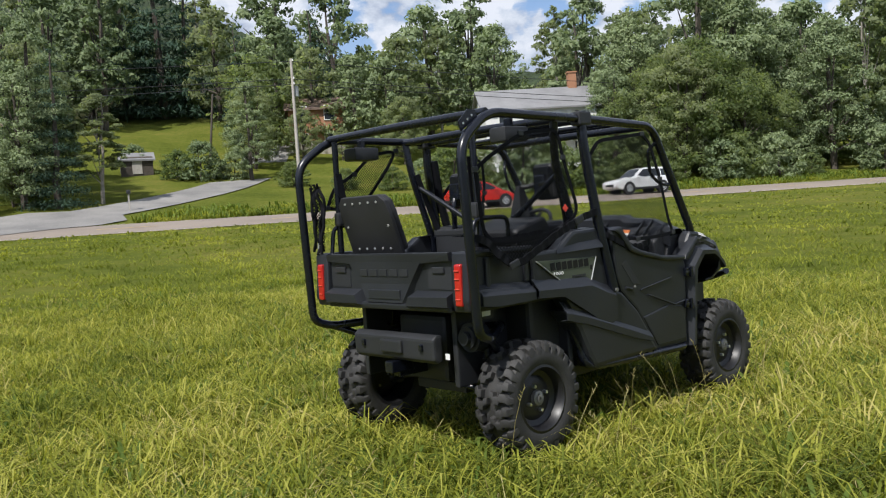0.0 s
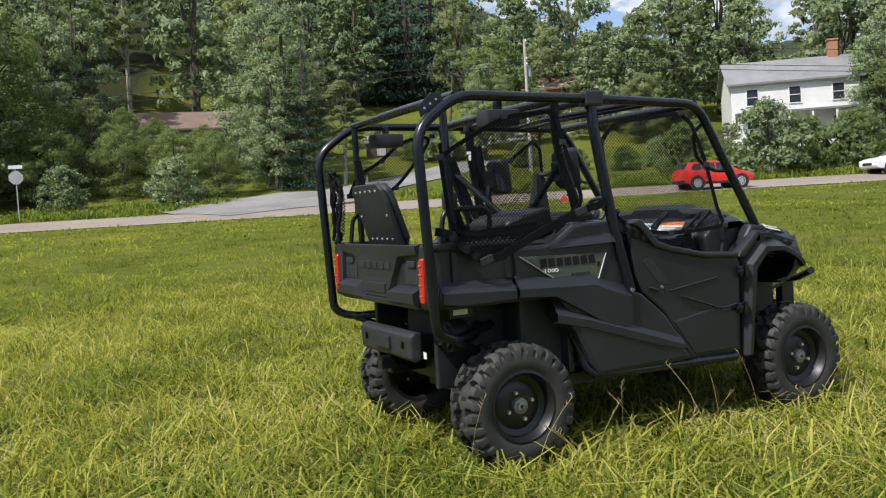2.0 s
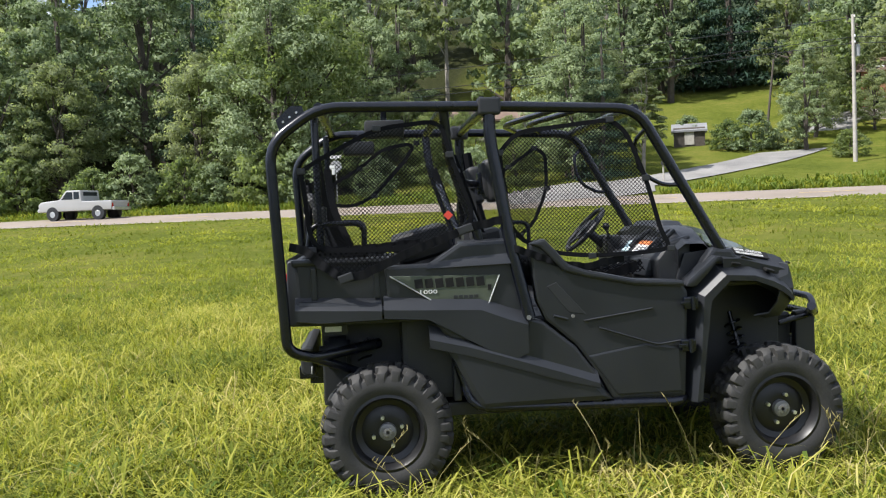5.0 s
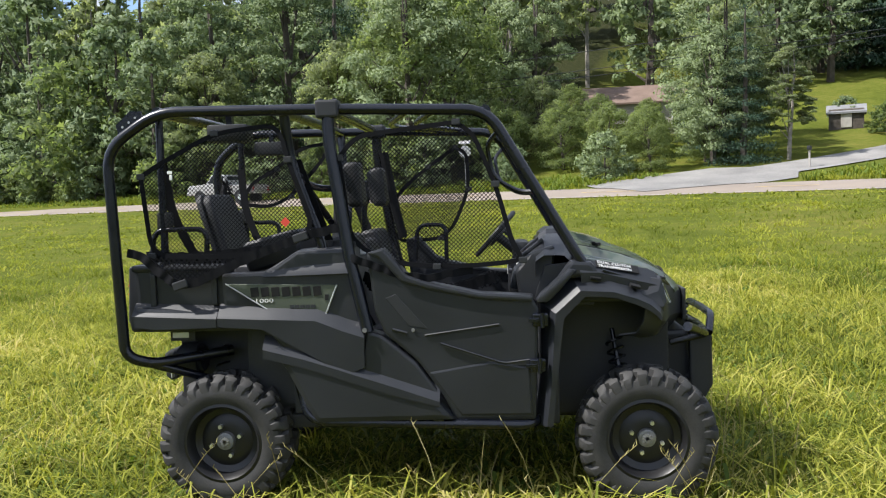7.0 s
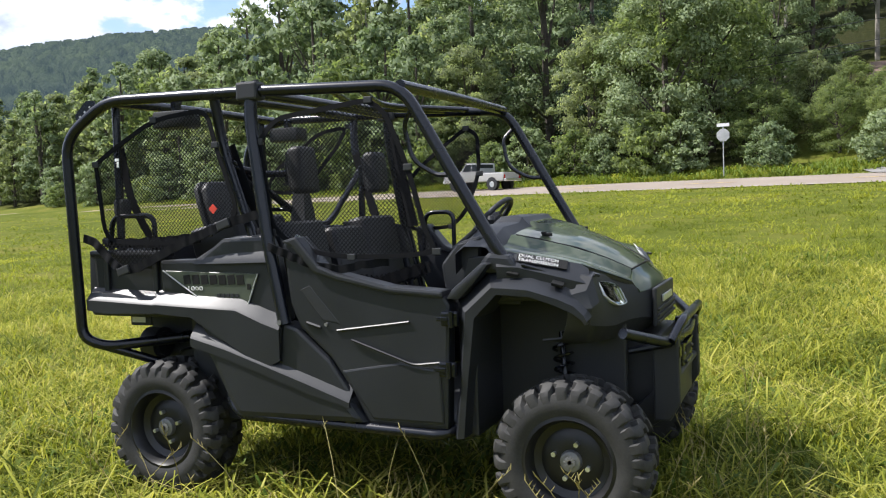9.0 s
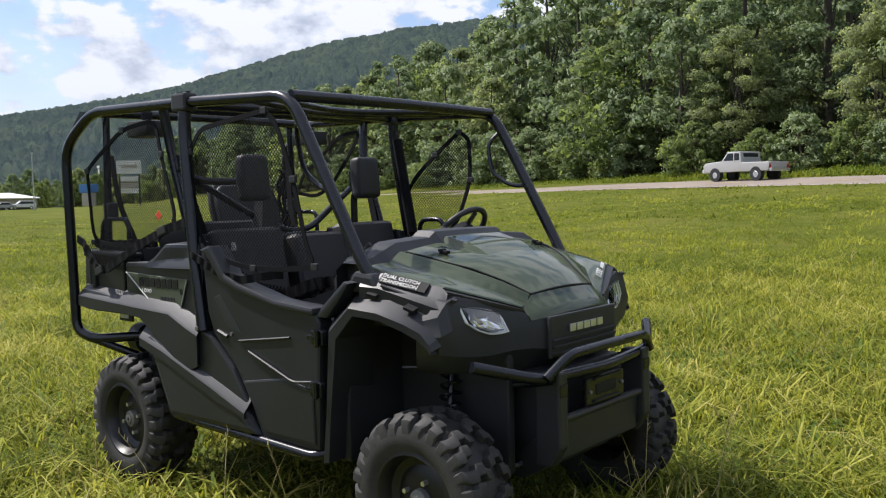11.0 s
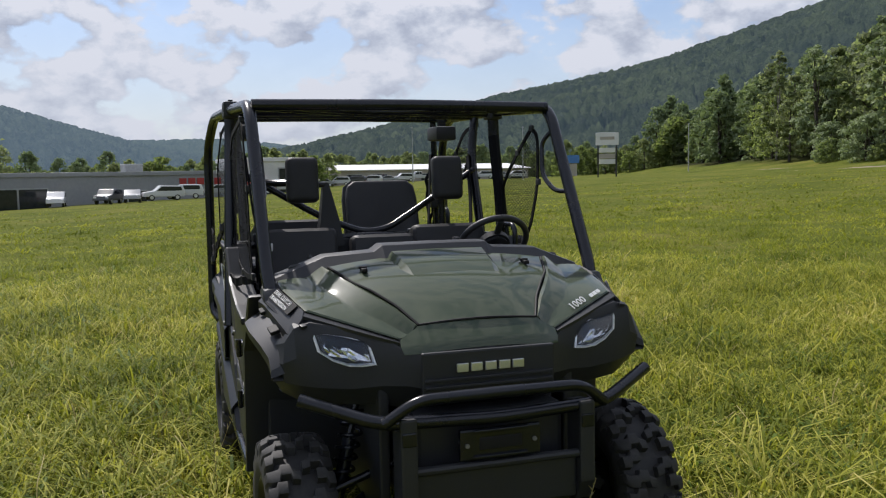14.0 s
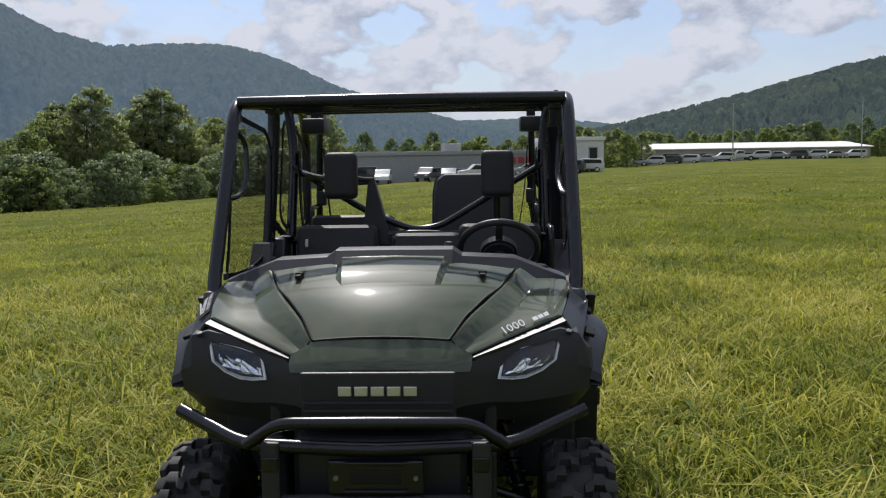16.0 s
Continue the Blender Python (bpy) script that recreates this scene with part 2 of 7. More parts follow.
def ground_fn(n):
    v = n.add("ShaderNodeNewGeometry").outputs["Position"]
    a, b, c = n.noise(v, 0.18, 5.0), n.noise(v, 2.2, 6.0, 0.65), n.noise(v, 26.0, 4.0)
    f = n.math("ADD", n.math("ADD", n.math("MULTIPLY", a, 0.45), n.math("MULTIPLY", b, 0.35)), n.math("MULTIPLY", c, 0.2))
    col = n.ramp(f, [(0.36, (0.060, 0.080, 0.012)), (0.5, (0.106, 0.125, 0.020)), (0.64, (0.18, 0.165, 0.042))])
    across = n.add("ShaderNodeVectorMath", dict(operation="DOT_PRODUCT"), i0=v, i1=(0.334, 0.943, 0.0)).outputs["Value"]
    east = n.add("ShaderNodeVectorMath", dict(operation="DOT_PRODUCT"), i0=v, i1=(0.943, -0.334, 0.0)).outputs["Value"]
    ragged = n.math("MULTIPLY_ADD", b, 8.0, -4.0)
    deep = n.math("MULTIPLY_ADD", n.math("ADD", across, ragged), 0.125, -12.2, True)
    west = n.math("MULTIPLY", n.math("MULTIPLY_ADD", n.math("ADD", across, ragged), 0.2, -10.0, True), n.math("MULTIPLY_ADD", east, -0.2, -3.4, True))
    # leaf litter of the woods floor, darkened with the shade below the trees
    shaded_litter = n.ramp(n.math("ADD", n.math("MULTIPLY", b, 0.6), n.math("MULTIPLY", c, 0.4)), [(0.35, (0.016, 0.022, 0.008)), (0.65, (0.045, 0.046, 0.020))])
    col = n.mix(n.math("MAXIMUM", deep, west), col, shaded_litter)
    return principled(n, col, 0.9, n.math("ADD", n.math("MULTIPLY", b, 0.6), c), 0.8, 0.08, Specular_IOR_Level=0.04), None


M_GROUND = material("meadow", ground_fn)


def woods_fn(n):
    v = n.add("ShaderNodeNewGeometry").outputs["Position"]
    vor = n.add("ShaderNodeTexVoronoi", None, Vector=v, Scale=0.11).outputs
    a, c = n.noise(v, 0.02, 5.0), n.noise(v, 0.5, 6.0, 0.7)
    f = n.math("ADD", n.math("MULTIPLY", vor["Color"], 0.35), n.math("ADD", n.math("MULTIPLY", a, 0.4), n.math("MULTIPLY", c, 0.3)))
    col = n.ramp(f, [(0.3, (0.022, 0.042, 0.014)), (0.75, (0.075, 0.115, 0.032))])
    h = n.math("SUBTRACT", n.math("MULTIPLY", c, 1.2), vor["Distance"])
    return principled(n, col, 0.9, h, 1.0, 3.0), None


M_WOODS = material("wooded_slope", woods_fn)


def far_wood(name, dark, light, air):
    """Woods on distant slopes; light scattered in front of them is painted as blue emission."""
    def fn(n):
        v = n.add("ShaderNodeNewGeometry").outputs["Position"]
        vor = n.add("ShaderNodeTexVoronoi", None, Vector=v, Scale=0.085).outputs
        a, c = n.noise(v, 0.012, 5.0), n.noise(v, 0.25, 6.0, 0.7)
        f = n.math("ADD", n.math("MULTIPLY", vor["Color"], 0.4), n.math("ADD", n.math("MULTIPLY", a, 0.5), n.math("MULTIPLY", c, 0.3)))
        col = n.ramp(f, [(0.35, dark), (0.8, light)])
        h = n.math("SUBTRACT", n.math("MULTIPLY", c, 1.2), vor["Distance"])
        k = n.add("ShaderNodeBump", None, Strength=1.0, Distance=6.0, Height=h)
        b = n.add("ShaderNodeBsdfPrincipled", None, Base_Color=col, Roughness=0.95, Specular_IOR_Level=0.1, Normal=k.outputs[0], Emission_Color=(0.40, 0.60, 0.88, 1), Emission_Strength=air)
        return b.outputs[0], None
    return material(name, fn)


# the emitted haze is stronger on the farther slopes
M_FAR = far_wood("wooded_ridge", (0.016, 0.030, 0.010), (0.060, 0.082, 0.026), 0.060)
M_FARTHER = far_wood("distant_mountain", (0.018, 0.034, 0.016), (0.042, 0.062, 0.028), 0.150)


# ---- helpers for building ----
def as_mesh(name, bm, mat, smooth=False):
    bmesh.ops.recalc_face_normals(bm, faces=bm.faces)
    me = bpy.data.meshes.new(name)
    bm.to_mesh(me)
    bm.free()
    if mat:
        me.materials.append(mat)
    if smooth:
        me.polygons.foreach_set("use_smooth", [True] * len(me.polygons))
        me.set_sharp_from_angle(angle=radians(smooth if smooth is not True else 40))
    return me


def part(name, bm, mat, parent=None, label="", smooth=False):
    ob = new(name, as_mesh(name, bm, mat, smooth))
    if parent:
        ob.parent = parent
    return tagged(ob, label) if label else ob


def thing(name, label, category, at=None, group="", kind=""):
    ob = new(name)
    ob.empty_display_size = 0.2
    if at is not None:
        ob.matrix_world = at
    return tagged(ob, label, category, group, kind)


def joined(*bms):
    """Several bmeshes as one."""
    out = bmesh.new()
    for b in bms:
        me = bpy.data.meshes.new("tmp")
        b.to_mesh(me)
        b.free()
        out.from_mesh(me)
        bpy.data.meshes.remove(me)
    return out


def mirrored(fn, *a):
    """fn's bmesh with y turned round."""
    b = fn(*a)
    for v in b.verts:
        v.co.y = -v.co.y
    return b


def box(size, at, bevel=0.0, rot=None, seg=2):
    b = bmesh.new()
    bmesh.ops.create_cube(b, size=1)
    for v in b.verts:
        v.co = Vector((v.co.x * size[0], v.co.y * size[1], v.co.z * size[2]))
    if bevel:
        bmesh.ops.bevel(b, geom=b.edges[:], offset=bevel, segments=seg, profile=0.6, affect="EDGES")
    m = Matrix.Translation(at)
    if rot:
        m = m @ pose(0, 0, 0, *rot)
    b.transform(m)
    return b


def cyl(p, q, r, seg=14, r2=None, bevel=0.0):
    b = bmesh.new()
    p, q = Vector(p), Vector(q)
    bmesh.ops.create_cone(b, cap_ends=True, segments=seg, radius1=r, radius2=r if r2 is None else r2, depth=(q - p).length)
    if bevel:
        rims = [e for e in b.edges if abs(e.verts[0].co.z - e.verts[1].co.z) < 1e-6]
        bmesh.ops.bevel(b, geom=rims, offset=bevel, segments=2, affect="EDGES")
    b.transform(Matrix.Translation((p + q) / 2) @ (q - p).to_track_quat("Z", "Y").to_matrix().to_4x4())
    return b


def fillet(points, bend, steps=5):
    pts = [Vector(p) for p in points]
    out = [pts[0]]
    for a, b, c in zip(pts, pts[1:], pts[2:]):
        d = min(bend, (a - b).length * 0.45, (c - b).length * 0.45)
        p, q = b + (a - b).normalized() * d, b + (c - b).normalized() * d
        for i in range(steps + 1):
            u = i / steps
            out.append(p.lerp(b, u).lerp(b.lerp(q, u), u))
    return out + [pts[-1]]


def tube(points, r, bend=0.08, seg=10, steps=5):
    """A bent round tube with capped ends."""
    pts = fillet(points, bend, steps) if bend else [Vector(p) for p in points]
    b = bmesh.new()
    rings, side = [], None
    for i, p in enumerate(pts):
        t = (pts[min(i + 1, len(pts) - 1)] - pts[max(i - 1, 0)]).normalized()
        if side is None:
            side = t.orthogonal().normalized()
        side = (side - t * side.dot(t)).normalized()
        o = t.cross(side)
        rings.append([b.verts.new(p + side * math.cos(k * math.tau / seg) * r + o * math.sin(k * math.tau / seg) * r) for k in range(seg)])
    for u, v in zip(rings, rings[1:]):
        for k in range(seg):
            b.faces.new((u[k], u[(k + 1) % seg], v[(k + 1) % seg], v[k]))
    b.faces.new(rings[0][::-1])
    b.faces.new(rings[-1])
    return b


def plate(poly, y0, y1, bevel=0.01, seg=2):
    """A panel: an outline in x, z, thick from y0 to y1, with rounded edges."""
    b = bmesh.new()
    lo = [b.verts.new((x, y0, z)) for x, z in poly]
    hi = [b.verts.new((x, y1, z)) for x, z in poly]
    b.faces.new(lo)
    b.faces.new(hi[::-1])
    k = len(poly)
    for i in range(k):
        b.faces.new((lo[i], hi[i], hi[(i + 1) % k], lo[(i + 1) % k]))
    bmesh.ops.recalc_face_normals(b, faces=b.faces)
    if bevel:
        bmesh.ops.bevel(b, geom=b.edges[:], offset=bevel, segments=seg, profile=0.6, affect="EDGES", clamp_overlap=True)
    return b


def loft(sections, closed=False, cap=False):
    """A skin over rows of points."""
    b = bmesh.new()
    rows = [[b.verts.new(p) for p in s] for s in sections]
    for u, v in zip(rows, rows[1:]):
        n = len(u)
        for k in range(n if closed else n - 1):
            b.faces.new((u[k], u[(k + 1) % n], v[(k + 1) % n], v[k]))
    if cap:
        b.faces.new(rows[0][::-1])
        b.faces.new(rows[-1])
    return b


def thick(b, t):
    """Gives a skin thickness."""
    bmesh.ops.recalc_face_normals(b, faces=b.faces)
    bmesh.ops.solidify(b, geom=b.faces[:], thickness=t)
    return b


def lathe(profile, axis="y", seg=32, at=(0, 0, 0)):
    """profile: pairs of (along the axis, radius)."""
    rows = []
    for k in range(seg):
        a = k * math.tau / seg
        rows.append([((r * math.cos(a), s, r * math.sin(a)) if axis == "y" else (r * math.cos(a), r * math.sin(a), s)) for s, r in profile])
    b = loft(rows + [rows[0]])
    bmesh.ops.remove_doubles(b, verts=b.verts, dist=1e-6)
    b.transform(Matrix.Translation(at))
    return b


def lettering(text, size, depth, m):
    """Raised letters as a bmesh."""
    cu = bpy.data.curves.new("letters", "FONT")
    cu.body, cu.size, cu.extrude, cu.resolution_u = text, size, depth, 2
    ob = bpy.data.objects.new("letters", cu)
    me = bpy.data.meshes.new_from_object(ob)
    b = bmesh.new()
    b.from_mesh(me)
    b.transform(m)
    bpy.data.objects.remove(ob)
    bpy.data.meshes.remove(me)
    return b


def raw_mesh(name, verts, faces_flat, sizes, mat, smooth=False):
    """A mesh straight from arrays."""
    me = bpy.data.meshes.new(name)
    starts = np.concatenate(([0], np.cumsum(sizes)[:-1])).astype(np.int32)
    me.vertices.add(len(verts))
    me.vertices.foreach_set("co", np.asarray(verts, np.float32).ravel())
    me.loops.add(len(faces_flat))
    me.loops.foreach_set("vertex_index", np.asarray(faces_flat, np.int32))
    me.polygons.add(len(sizes))
    me.polygons.foreach_set("loop_start", starts)
    me.polygons.foreach_set("loop_total", np.asarray(sizes, np.int32))
    me.update(calc_edges=True)
    me.materials.append(mat)
    if smooth:
        me.polygons.foreach_set("use_smooth", [True] * len(me.polygons))
    return me


# ---- lie of the land ----
ROAD_NEAR, ROAD_FAR = 38.5, 46.5


def smooth01(x, a, b):
    u = np.clip((x - a) / (b - a), 0, 1)
    return u * u * (3 - 2 * u)


def land(x, y):
    """Height of the ground: flat meadow, a gentle rise to the road, a slope behind it, a fall away from the road."""
    x, y = np.asarray(x, float), np.asarray(y, float)
    n = 0.334 * x + 0.943 * y
    s = 0.943 * x - 0.334 * y
    z = 1.45 * smooth01(n, 3, ROAD_NEAR - 1)
    z = z + 0.5 * smooth01(n, ROAD_NEAR, ROAD_FAR)
    z = z + 0.15 * np.clip(n - ROAD_FAR, 0, 300) + 0.14 * np.clip(n - 72, 0, 60)
    z = z + 0.16 * np.clip(n - 55, 0, 60) * smooth01(-s, 7, 22) * smooth01(s, -260, -120)
    z = z + 0.04 * np.clip(n + 4, -120, 0) - 0.007 * np.clip(-s - 40, 0, 300) * smooth01(n, 0, 30)
    bumps = 0.03 * np.sin(x * 1.7 + 0.6 * y) * np.cos(y * 1.3 - 0.4 * x) + 0.05 * np.sin(x * 0.31 + 1.1) * np.sin(y * 0.27)
    return z + bumps * (1 - smooth01(n, ROAD_NEAR - 4, ROAD_NEAR - 1)) * smooth01(np.hypot(x, y), 2.0, 5.0)


def on(x, y):
    return float(land(x, y))


def along(s, n):
    """World x, y from distances along and across the road."""
    return 0.943 * s + 0.334 * n, -0.334 * s + 0.943 * n


def strip(n0, n1, s0, s1, lift, steps=60):
    """A ribbon that follows the land along the road."""
    rows = []
    for i in range(steps + 1):
        s = s0 + (s1 - s0) * i / steps
        row = []
        for k in range(7):
            x, y = along(s, n0 + (n1 - n0) * k / 6)
            row.append((x, y, on(x, y) + lift))
        rows.append(row)
    return loft(rows)


# ground: one sheet, fine near the middle and coarse to the horizon
axis = np.concatenate([-np.geomspace(2600, 60, 26), np.linspace(-57, 57, 96), np.geomspace(60, 2600, 26)])
gx, gy = np.meshgrid(axis, axis, indexing="ij")
k = len(axis)
idx = np.arange(k * k).reshape(k, k)
quads = np.stack([idx[:-1, :-1], idx[1:, :-1], idx[1:, 1:], idx[:-1, 1:]], -1).reshape(-1)
gz = land(gx, gy)
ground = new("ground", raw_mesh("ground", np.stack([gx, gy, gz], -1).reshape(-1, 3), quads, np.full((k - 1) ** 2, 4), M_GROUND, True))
tagged(ground, "sunny meadow of long yellow-green grass", "ground", kind="structure")

road = part("road", strip(ROAD_NEAR, ROAD_FAR, -260, 200, 0.04, 160), M_ASPHALT, smooth=True)
tagged(road, "sun-bleached two-lane asphalt road beside the meadow", "road", kind="structure")
edge = part("edge_line", strip(ROAD_FAR - 0.75, ROAD_FAR - 0.6, -260, 200, 0.06, 160), M_LINE, road)
edge2 = part("edge_line", strip(ROAD_NEAR + 0.6, ROAD_NEAR + 0.75, -260, 200, 0.06, 160), M_LINE, road)
mid_dash = joined(*[strip((ROAD_NEAR + ROAD_FAR) / 2 - 0.07, (ROAD_NEAR + ROAD_FAR) / 2 + 0.07, s, s + 3, 0.06, 2) for s in range(-200, 160, 9)])
part("centre_dashes", mid_dash, M_YELLOW, road)

# gravel lane that leaves the road and climbs the slope
lane_mid = [(-10, 45), (-5, 49), (1, 54.5), (7, 62), (12, 72), (17, 86)]
lane_pts = fillet([(s, n, 0) for s, n in lane_mid], 8, 6)
rows = []
for a, b in zip(lane_pts, lane_pts[1:] + [lane_pts[-1] * 2 - lane_pts[-2]]):
    d = (b - a).normalized()
    w = 2.1 if a.x > -2 else 4.0
    row = []
    for u in (-1, -0.5, 0, 0.5, 1):
        x, y = along(a.x - d.y * w * u, a.y + d.x * w * u)
        row.append((x, y, on(x, y) + 0.07))
    rows.append(row)
lane = part("gravel_lane", loft(rows), M_GRAVEL, smooth=True)
tagged(lane, "pale grey gravel lane climbing from the road", "lane", kind="structure")


# ---- the utility vehicle: x ahead, y to its left, its wheels on the meadow ----
utv = thing("utility_vehicle", "black and olive-green five-seat utility side-by-side parked on the meadow", "utility vehicle")
R_TUBE = 0.027


def both_sides(name, fn, mat, label="", smooth=False, parent=None):
    """The same part on the right (y < 0) and on the left."""
    return [part(name, fn(), mat, parent or utv, label, smooth), part(name, mirrored(fn), mat, parent or utv, label, smooth)]


# roll cage
both_sides("cage_rail", lambda: tube([(0.80, -0.67, 1.07), (0.725, -0.695, 1.19), (0.31, -0.70, 1.905), (-0.44, -0.715, 1.935), (-1.30, -0.74, 1.95), (-1.545, -0.77, 1.775),
                                      (-1.50, -0.775, 0.76), (-1.38, -0.74, 0.715), (-1.05, -0.5, 0.74)], R_TUBE, 0.11, 12), M_TUBE, smooth=True)
both_sides("cage_brace", lambda: tube([(-1.40, -0.755, 0.725), (-1.22, -0.62, 0.64), (-1.08, -0.5, 0.56)], 0.022, 0.05), M_TUBE, smooth=True)
both_sides("centre_pillar", lambda: tube([(-0.455, -0.715, 1.93), (-0.455, -0.72, 1.78), (-0.375, -0.745, 1.25), (-0.29, -0.765, 0.86)], 0.031, 0.07, 12), M_TUBE, smooth=True)
both_sides("pillar_clamp", lambda: joined(box((0.115, 0.075, 0.085), (-0.455, -0.715, 1.935), 0.012), cyl((-0.49, -0.716, 1.98), (-0.49, -0.716, 1.985), 0.012), cyl((-0.42, -0.716, 1.98), (-0.42, -0.716, 1.985), 0.012)), M_PLASTIC_DARK)
both_sides("seat_hoop", lambda: tube([(-0.68, -0.69, 1.93), (-0.665, -0.66, 1.70), (-0.50, -0.66, 1.22), (-0.48, -0.64, 0.7)], 0.025, 0.12, 12), M_TUBE, smooth=True)
for x, z, w in ((0.30, 1.905, 0.69), (-0.455, 1.93, 0.71), (-0.68, 1.93, 0.69), (-1.30, 1.95, 0.735)):
    part("cage_crossbar", tube([(x, -w, z), (x, 0, z + 0.006), (x, w, z)], R_TUBE * 0.96, 0.2, 12), M_TUBE, utv, smooth=True)
for x, z in ((0.08, 1.925), (-0.06, 1.925)):
    part("roof_stay", tube([(x, -0.70, z), (x - 0.22, 0.0, z - 0.02), (x, 0.70, z)], 0.016, 0.2, 10), M_TUBE, utv, smooth=True)
part("back_brace", tube([(-0.62, -0.66, 1.62), (-0.555, -0.24, 1.37), (-0.54, -0.02, 1.285), (-0.545, 0.12, 1.30), (-0.62, 0.66, 1.62)], 0.018, 0.16, 10, 7), M_TUBE, utv, "bent brace behind the front seats", True)
part("rear_crossbar", tube([(-1.10, -0.5, 0.74), (-1.10, 0.5, 0.74)], 0.024, 0), M_TUBE, utv, smooth=True)
part("back_rail", tube([(-0.49, -0.66, 1.24), (-0.52, 0, 1.27), (-0.49, 0.66, 1.24)], 0.02, 0.1), M_TUBE, utv, smooth=True)
both_sides("grab_handle", lambda: tube([(0.355, -0.70, 1.80), (0.30, -0.665, 1.74), (0.33, -0.655, 1.58), (0.45, -0.665, 1.51), (0.535, -0.70, 1.51)], 0.011, 0.06, 8), M_TUBE, smooth=True)
both_sides("seat_handle", lambda: tube([(-1.40, -0.66, 1.16), (-1.37, -0.66, 1.375), (-1.10, -0.66, 1.375), (-1.11, -0.66, 1.16)], 0.0135, 0.06, 10), M_TUBE, smooth=True)
part("seat_handle", tube([(-0.02, 0.66, 1.10), (-0.02, 0.66, 1.33), (-0.20, 0.66, 1.33), (-0.22, 0.66, 1.10)], 0.0135, 0.06, 10), M_TUBE, utv, smooth=True)


bracket = part("light_bracket", plate([(-1.495, 1.84), (-1.37, 1.925), (-1.38, 1.960), (-1.435, 1.962), (-1.51, 1.895)], -0.735, -0.729, 0.0), M_TUBE, utv, "perforated steel bracket")
for i in range(3):
    part("hole", cyl((-1.475 + 0.033 * i, -0.727, 1.885 + 0.022 * i), (-1.475 + 0.033 * i, -0.737, 1.885 + 0.022 * i), 0.006, 10), M_GALV, bracket)
for x, y in ((-0.98, -0.60), (-1.12, 0.63)):
    pod = part("speaker_pod", box((0.20, 0.13, 0.085), (x, y, 1.845), 0.014, seg=2), M_PLASTIC_DARK, utv, smooth=True)
    part("pod_clamp", box((0.03, 0.05, 0.11), (x, y, 1.885), 0.006), M_TUBE, pod)

# wheels
TYRE = [(-0.115, 0.19), (-0.128, 0.215), (-0.132, 0.255), (-0.120, 0.286), (-0.088, 0.299), (0, 0.303), (0.088, 0.299), (0.120, 0.286), (0.132, 0.255), (0.128, 0.215), (0.115, 0.19)]


def lug(side, wide, long):
    """One zigzag tread block, from the middle of the tread to the shoulder or on to the sidewall."""
    w = wide / 0.132
    path = [(0.006, 0.334, -0.055), (0.034, 0.336, -0.030), (0.040, 0.336, 0.035), (0.074, 0.333, 0.040), (0.082, 0.331, -0.020), (0.108, 0.318, -0.010)]
    half = [0.017, 0.021, 0.021, 0.022, 0.024, 0.023]
    if long:
        path += [(0.124, 0.303, 0.030), (0.131, 0.280, 0.036)]
        half += [0.022, 0.016]
    else:
        path = [(y + 0.016, r - 0.004, da + 0.02) for y, r, da in path[2:]] + [(0.129, 0.298, 0.012)]
        half = half[2:] + [0.017]
    b = bmesh.new()
    rows = []
    for (y, r, da), h in zip(path, half):
        row = []
        for d, rr in ((-h * 1.25, r - 0.036), (-h, r - 0.002), (-h * 0.6, r + 0.001), (h * 0.6, r + 0.001), (h, r - 0.002), (h * 1.25, r - 0.036)):
            t = da + d / 0.33
            row.append(b.verts.new((rr * math.cos(t), side * y * w, rr * math.sin(t))))
        rows.append(row)
    for u, v in zip(rows, rows[1:]):
        for k in range(5):
            b.faces.new((u[k], u[k + 1], v[k + 1], v[k]))
    b.faces.new(rows[0])
    b.faces.new(rows[-1])
    return b


def wheel(x, side, wide, turn):
    w = wide / 0.132
    prof = [(s * w, r) for s, r in TYRE]
    o = side  # outside of the wheel
    rim = lathe([(o * 0.118 * w, 0.196), (o * 0.122 * w, 0.182), (o * 0.105 * w, 0.170), (o * 0.06 * w, 0.160), (o * 0.045 * w, 0.13), (o * 0.058 * w, 0.105), (o * 0.062 * w, 0.05), (o * 0.05 * w, 0.0)], seg=36)
    back = lathe([(o * 0.05 * w, 0.162), (-o * 0.11 * w, 0.172), (-o * 0.118 * w, 0.196)], seg=36)
    hub = part("wheel", joined(rim, back), M_RIM, utv, "black steel wheel", True)
    part("tyre", lathe(prof, seg=54), M_RUBBER, hub, "knobbly off-road tyre", 40)
    for s in (-1, 1):
        blocks = [as_mesh("tread_lug", lug(s, wide, long), M_RUBBER, 25) for long in (True, False)]
        for k in range(28):
            piece = new("tread_lug", blocks[k % 2])
            piece.parent = hub
            piece.matrix_basis = Matrix.Rotation(-(k * math.tau / 28 + (0.12 if s > 0 else 0)), 4, "Y")
    part("hub_cap", joined(lathe([(o * 0.06 * w, 0.046), (o * 0.085 * w, 0.042), (o * 0.09 * w, 0.030), (o * 0.088 * w, 0.0)], seg=20),
                           *[box((0.012, 0.006, 0.05), (0.0, o * 0.092 * w, 0.0), 0.002, (0, 36 * i, 0)) for i in range(5)]), M_HUB, hub, "grey hub cap", 30)
    for i in range(4):
        a = i * math.tau / 4 + 0.5
        part("wheel_nut", cyl((0.075 * math.cos(a), o * 0.055 * w, 0.075 * math.sin(a)), (0.075 * math.cos(a), o * 0.085 * w, 0.075 * math.sin(a)), 0.0105, 6), M_SILVER, hub)
    hub.matrix_world = pose(x, side * 0.662, 0.325, 0, turn, 0)
    return hub


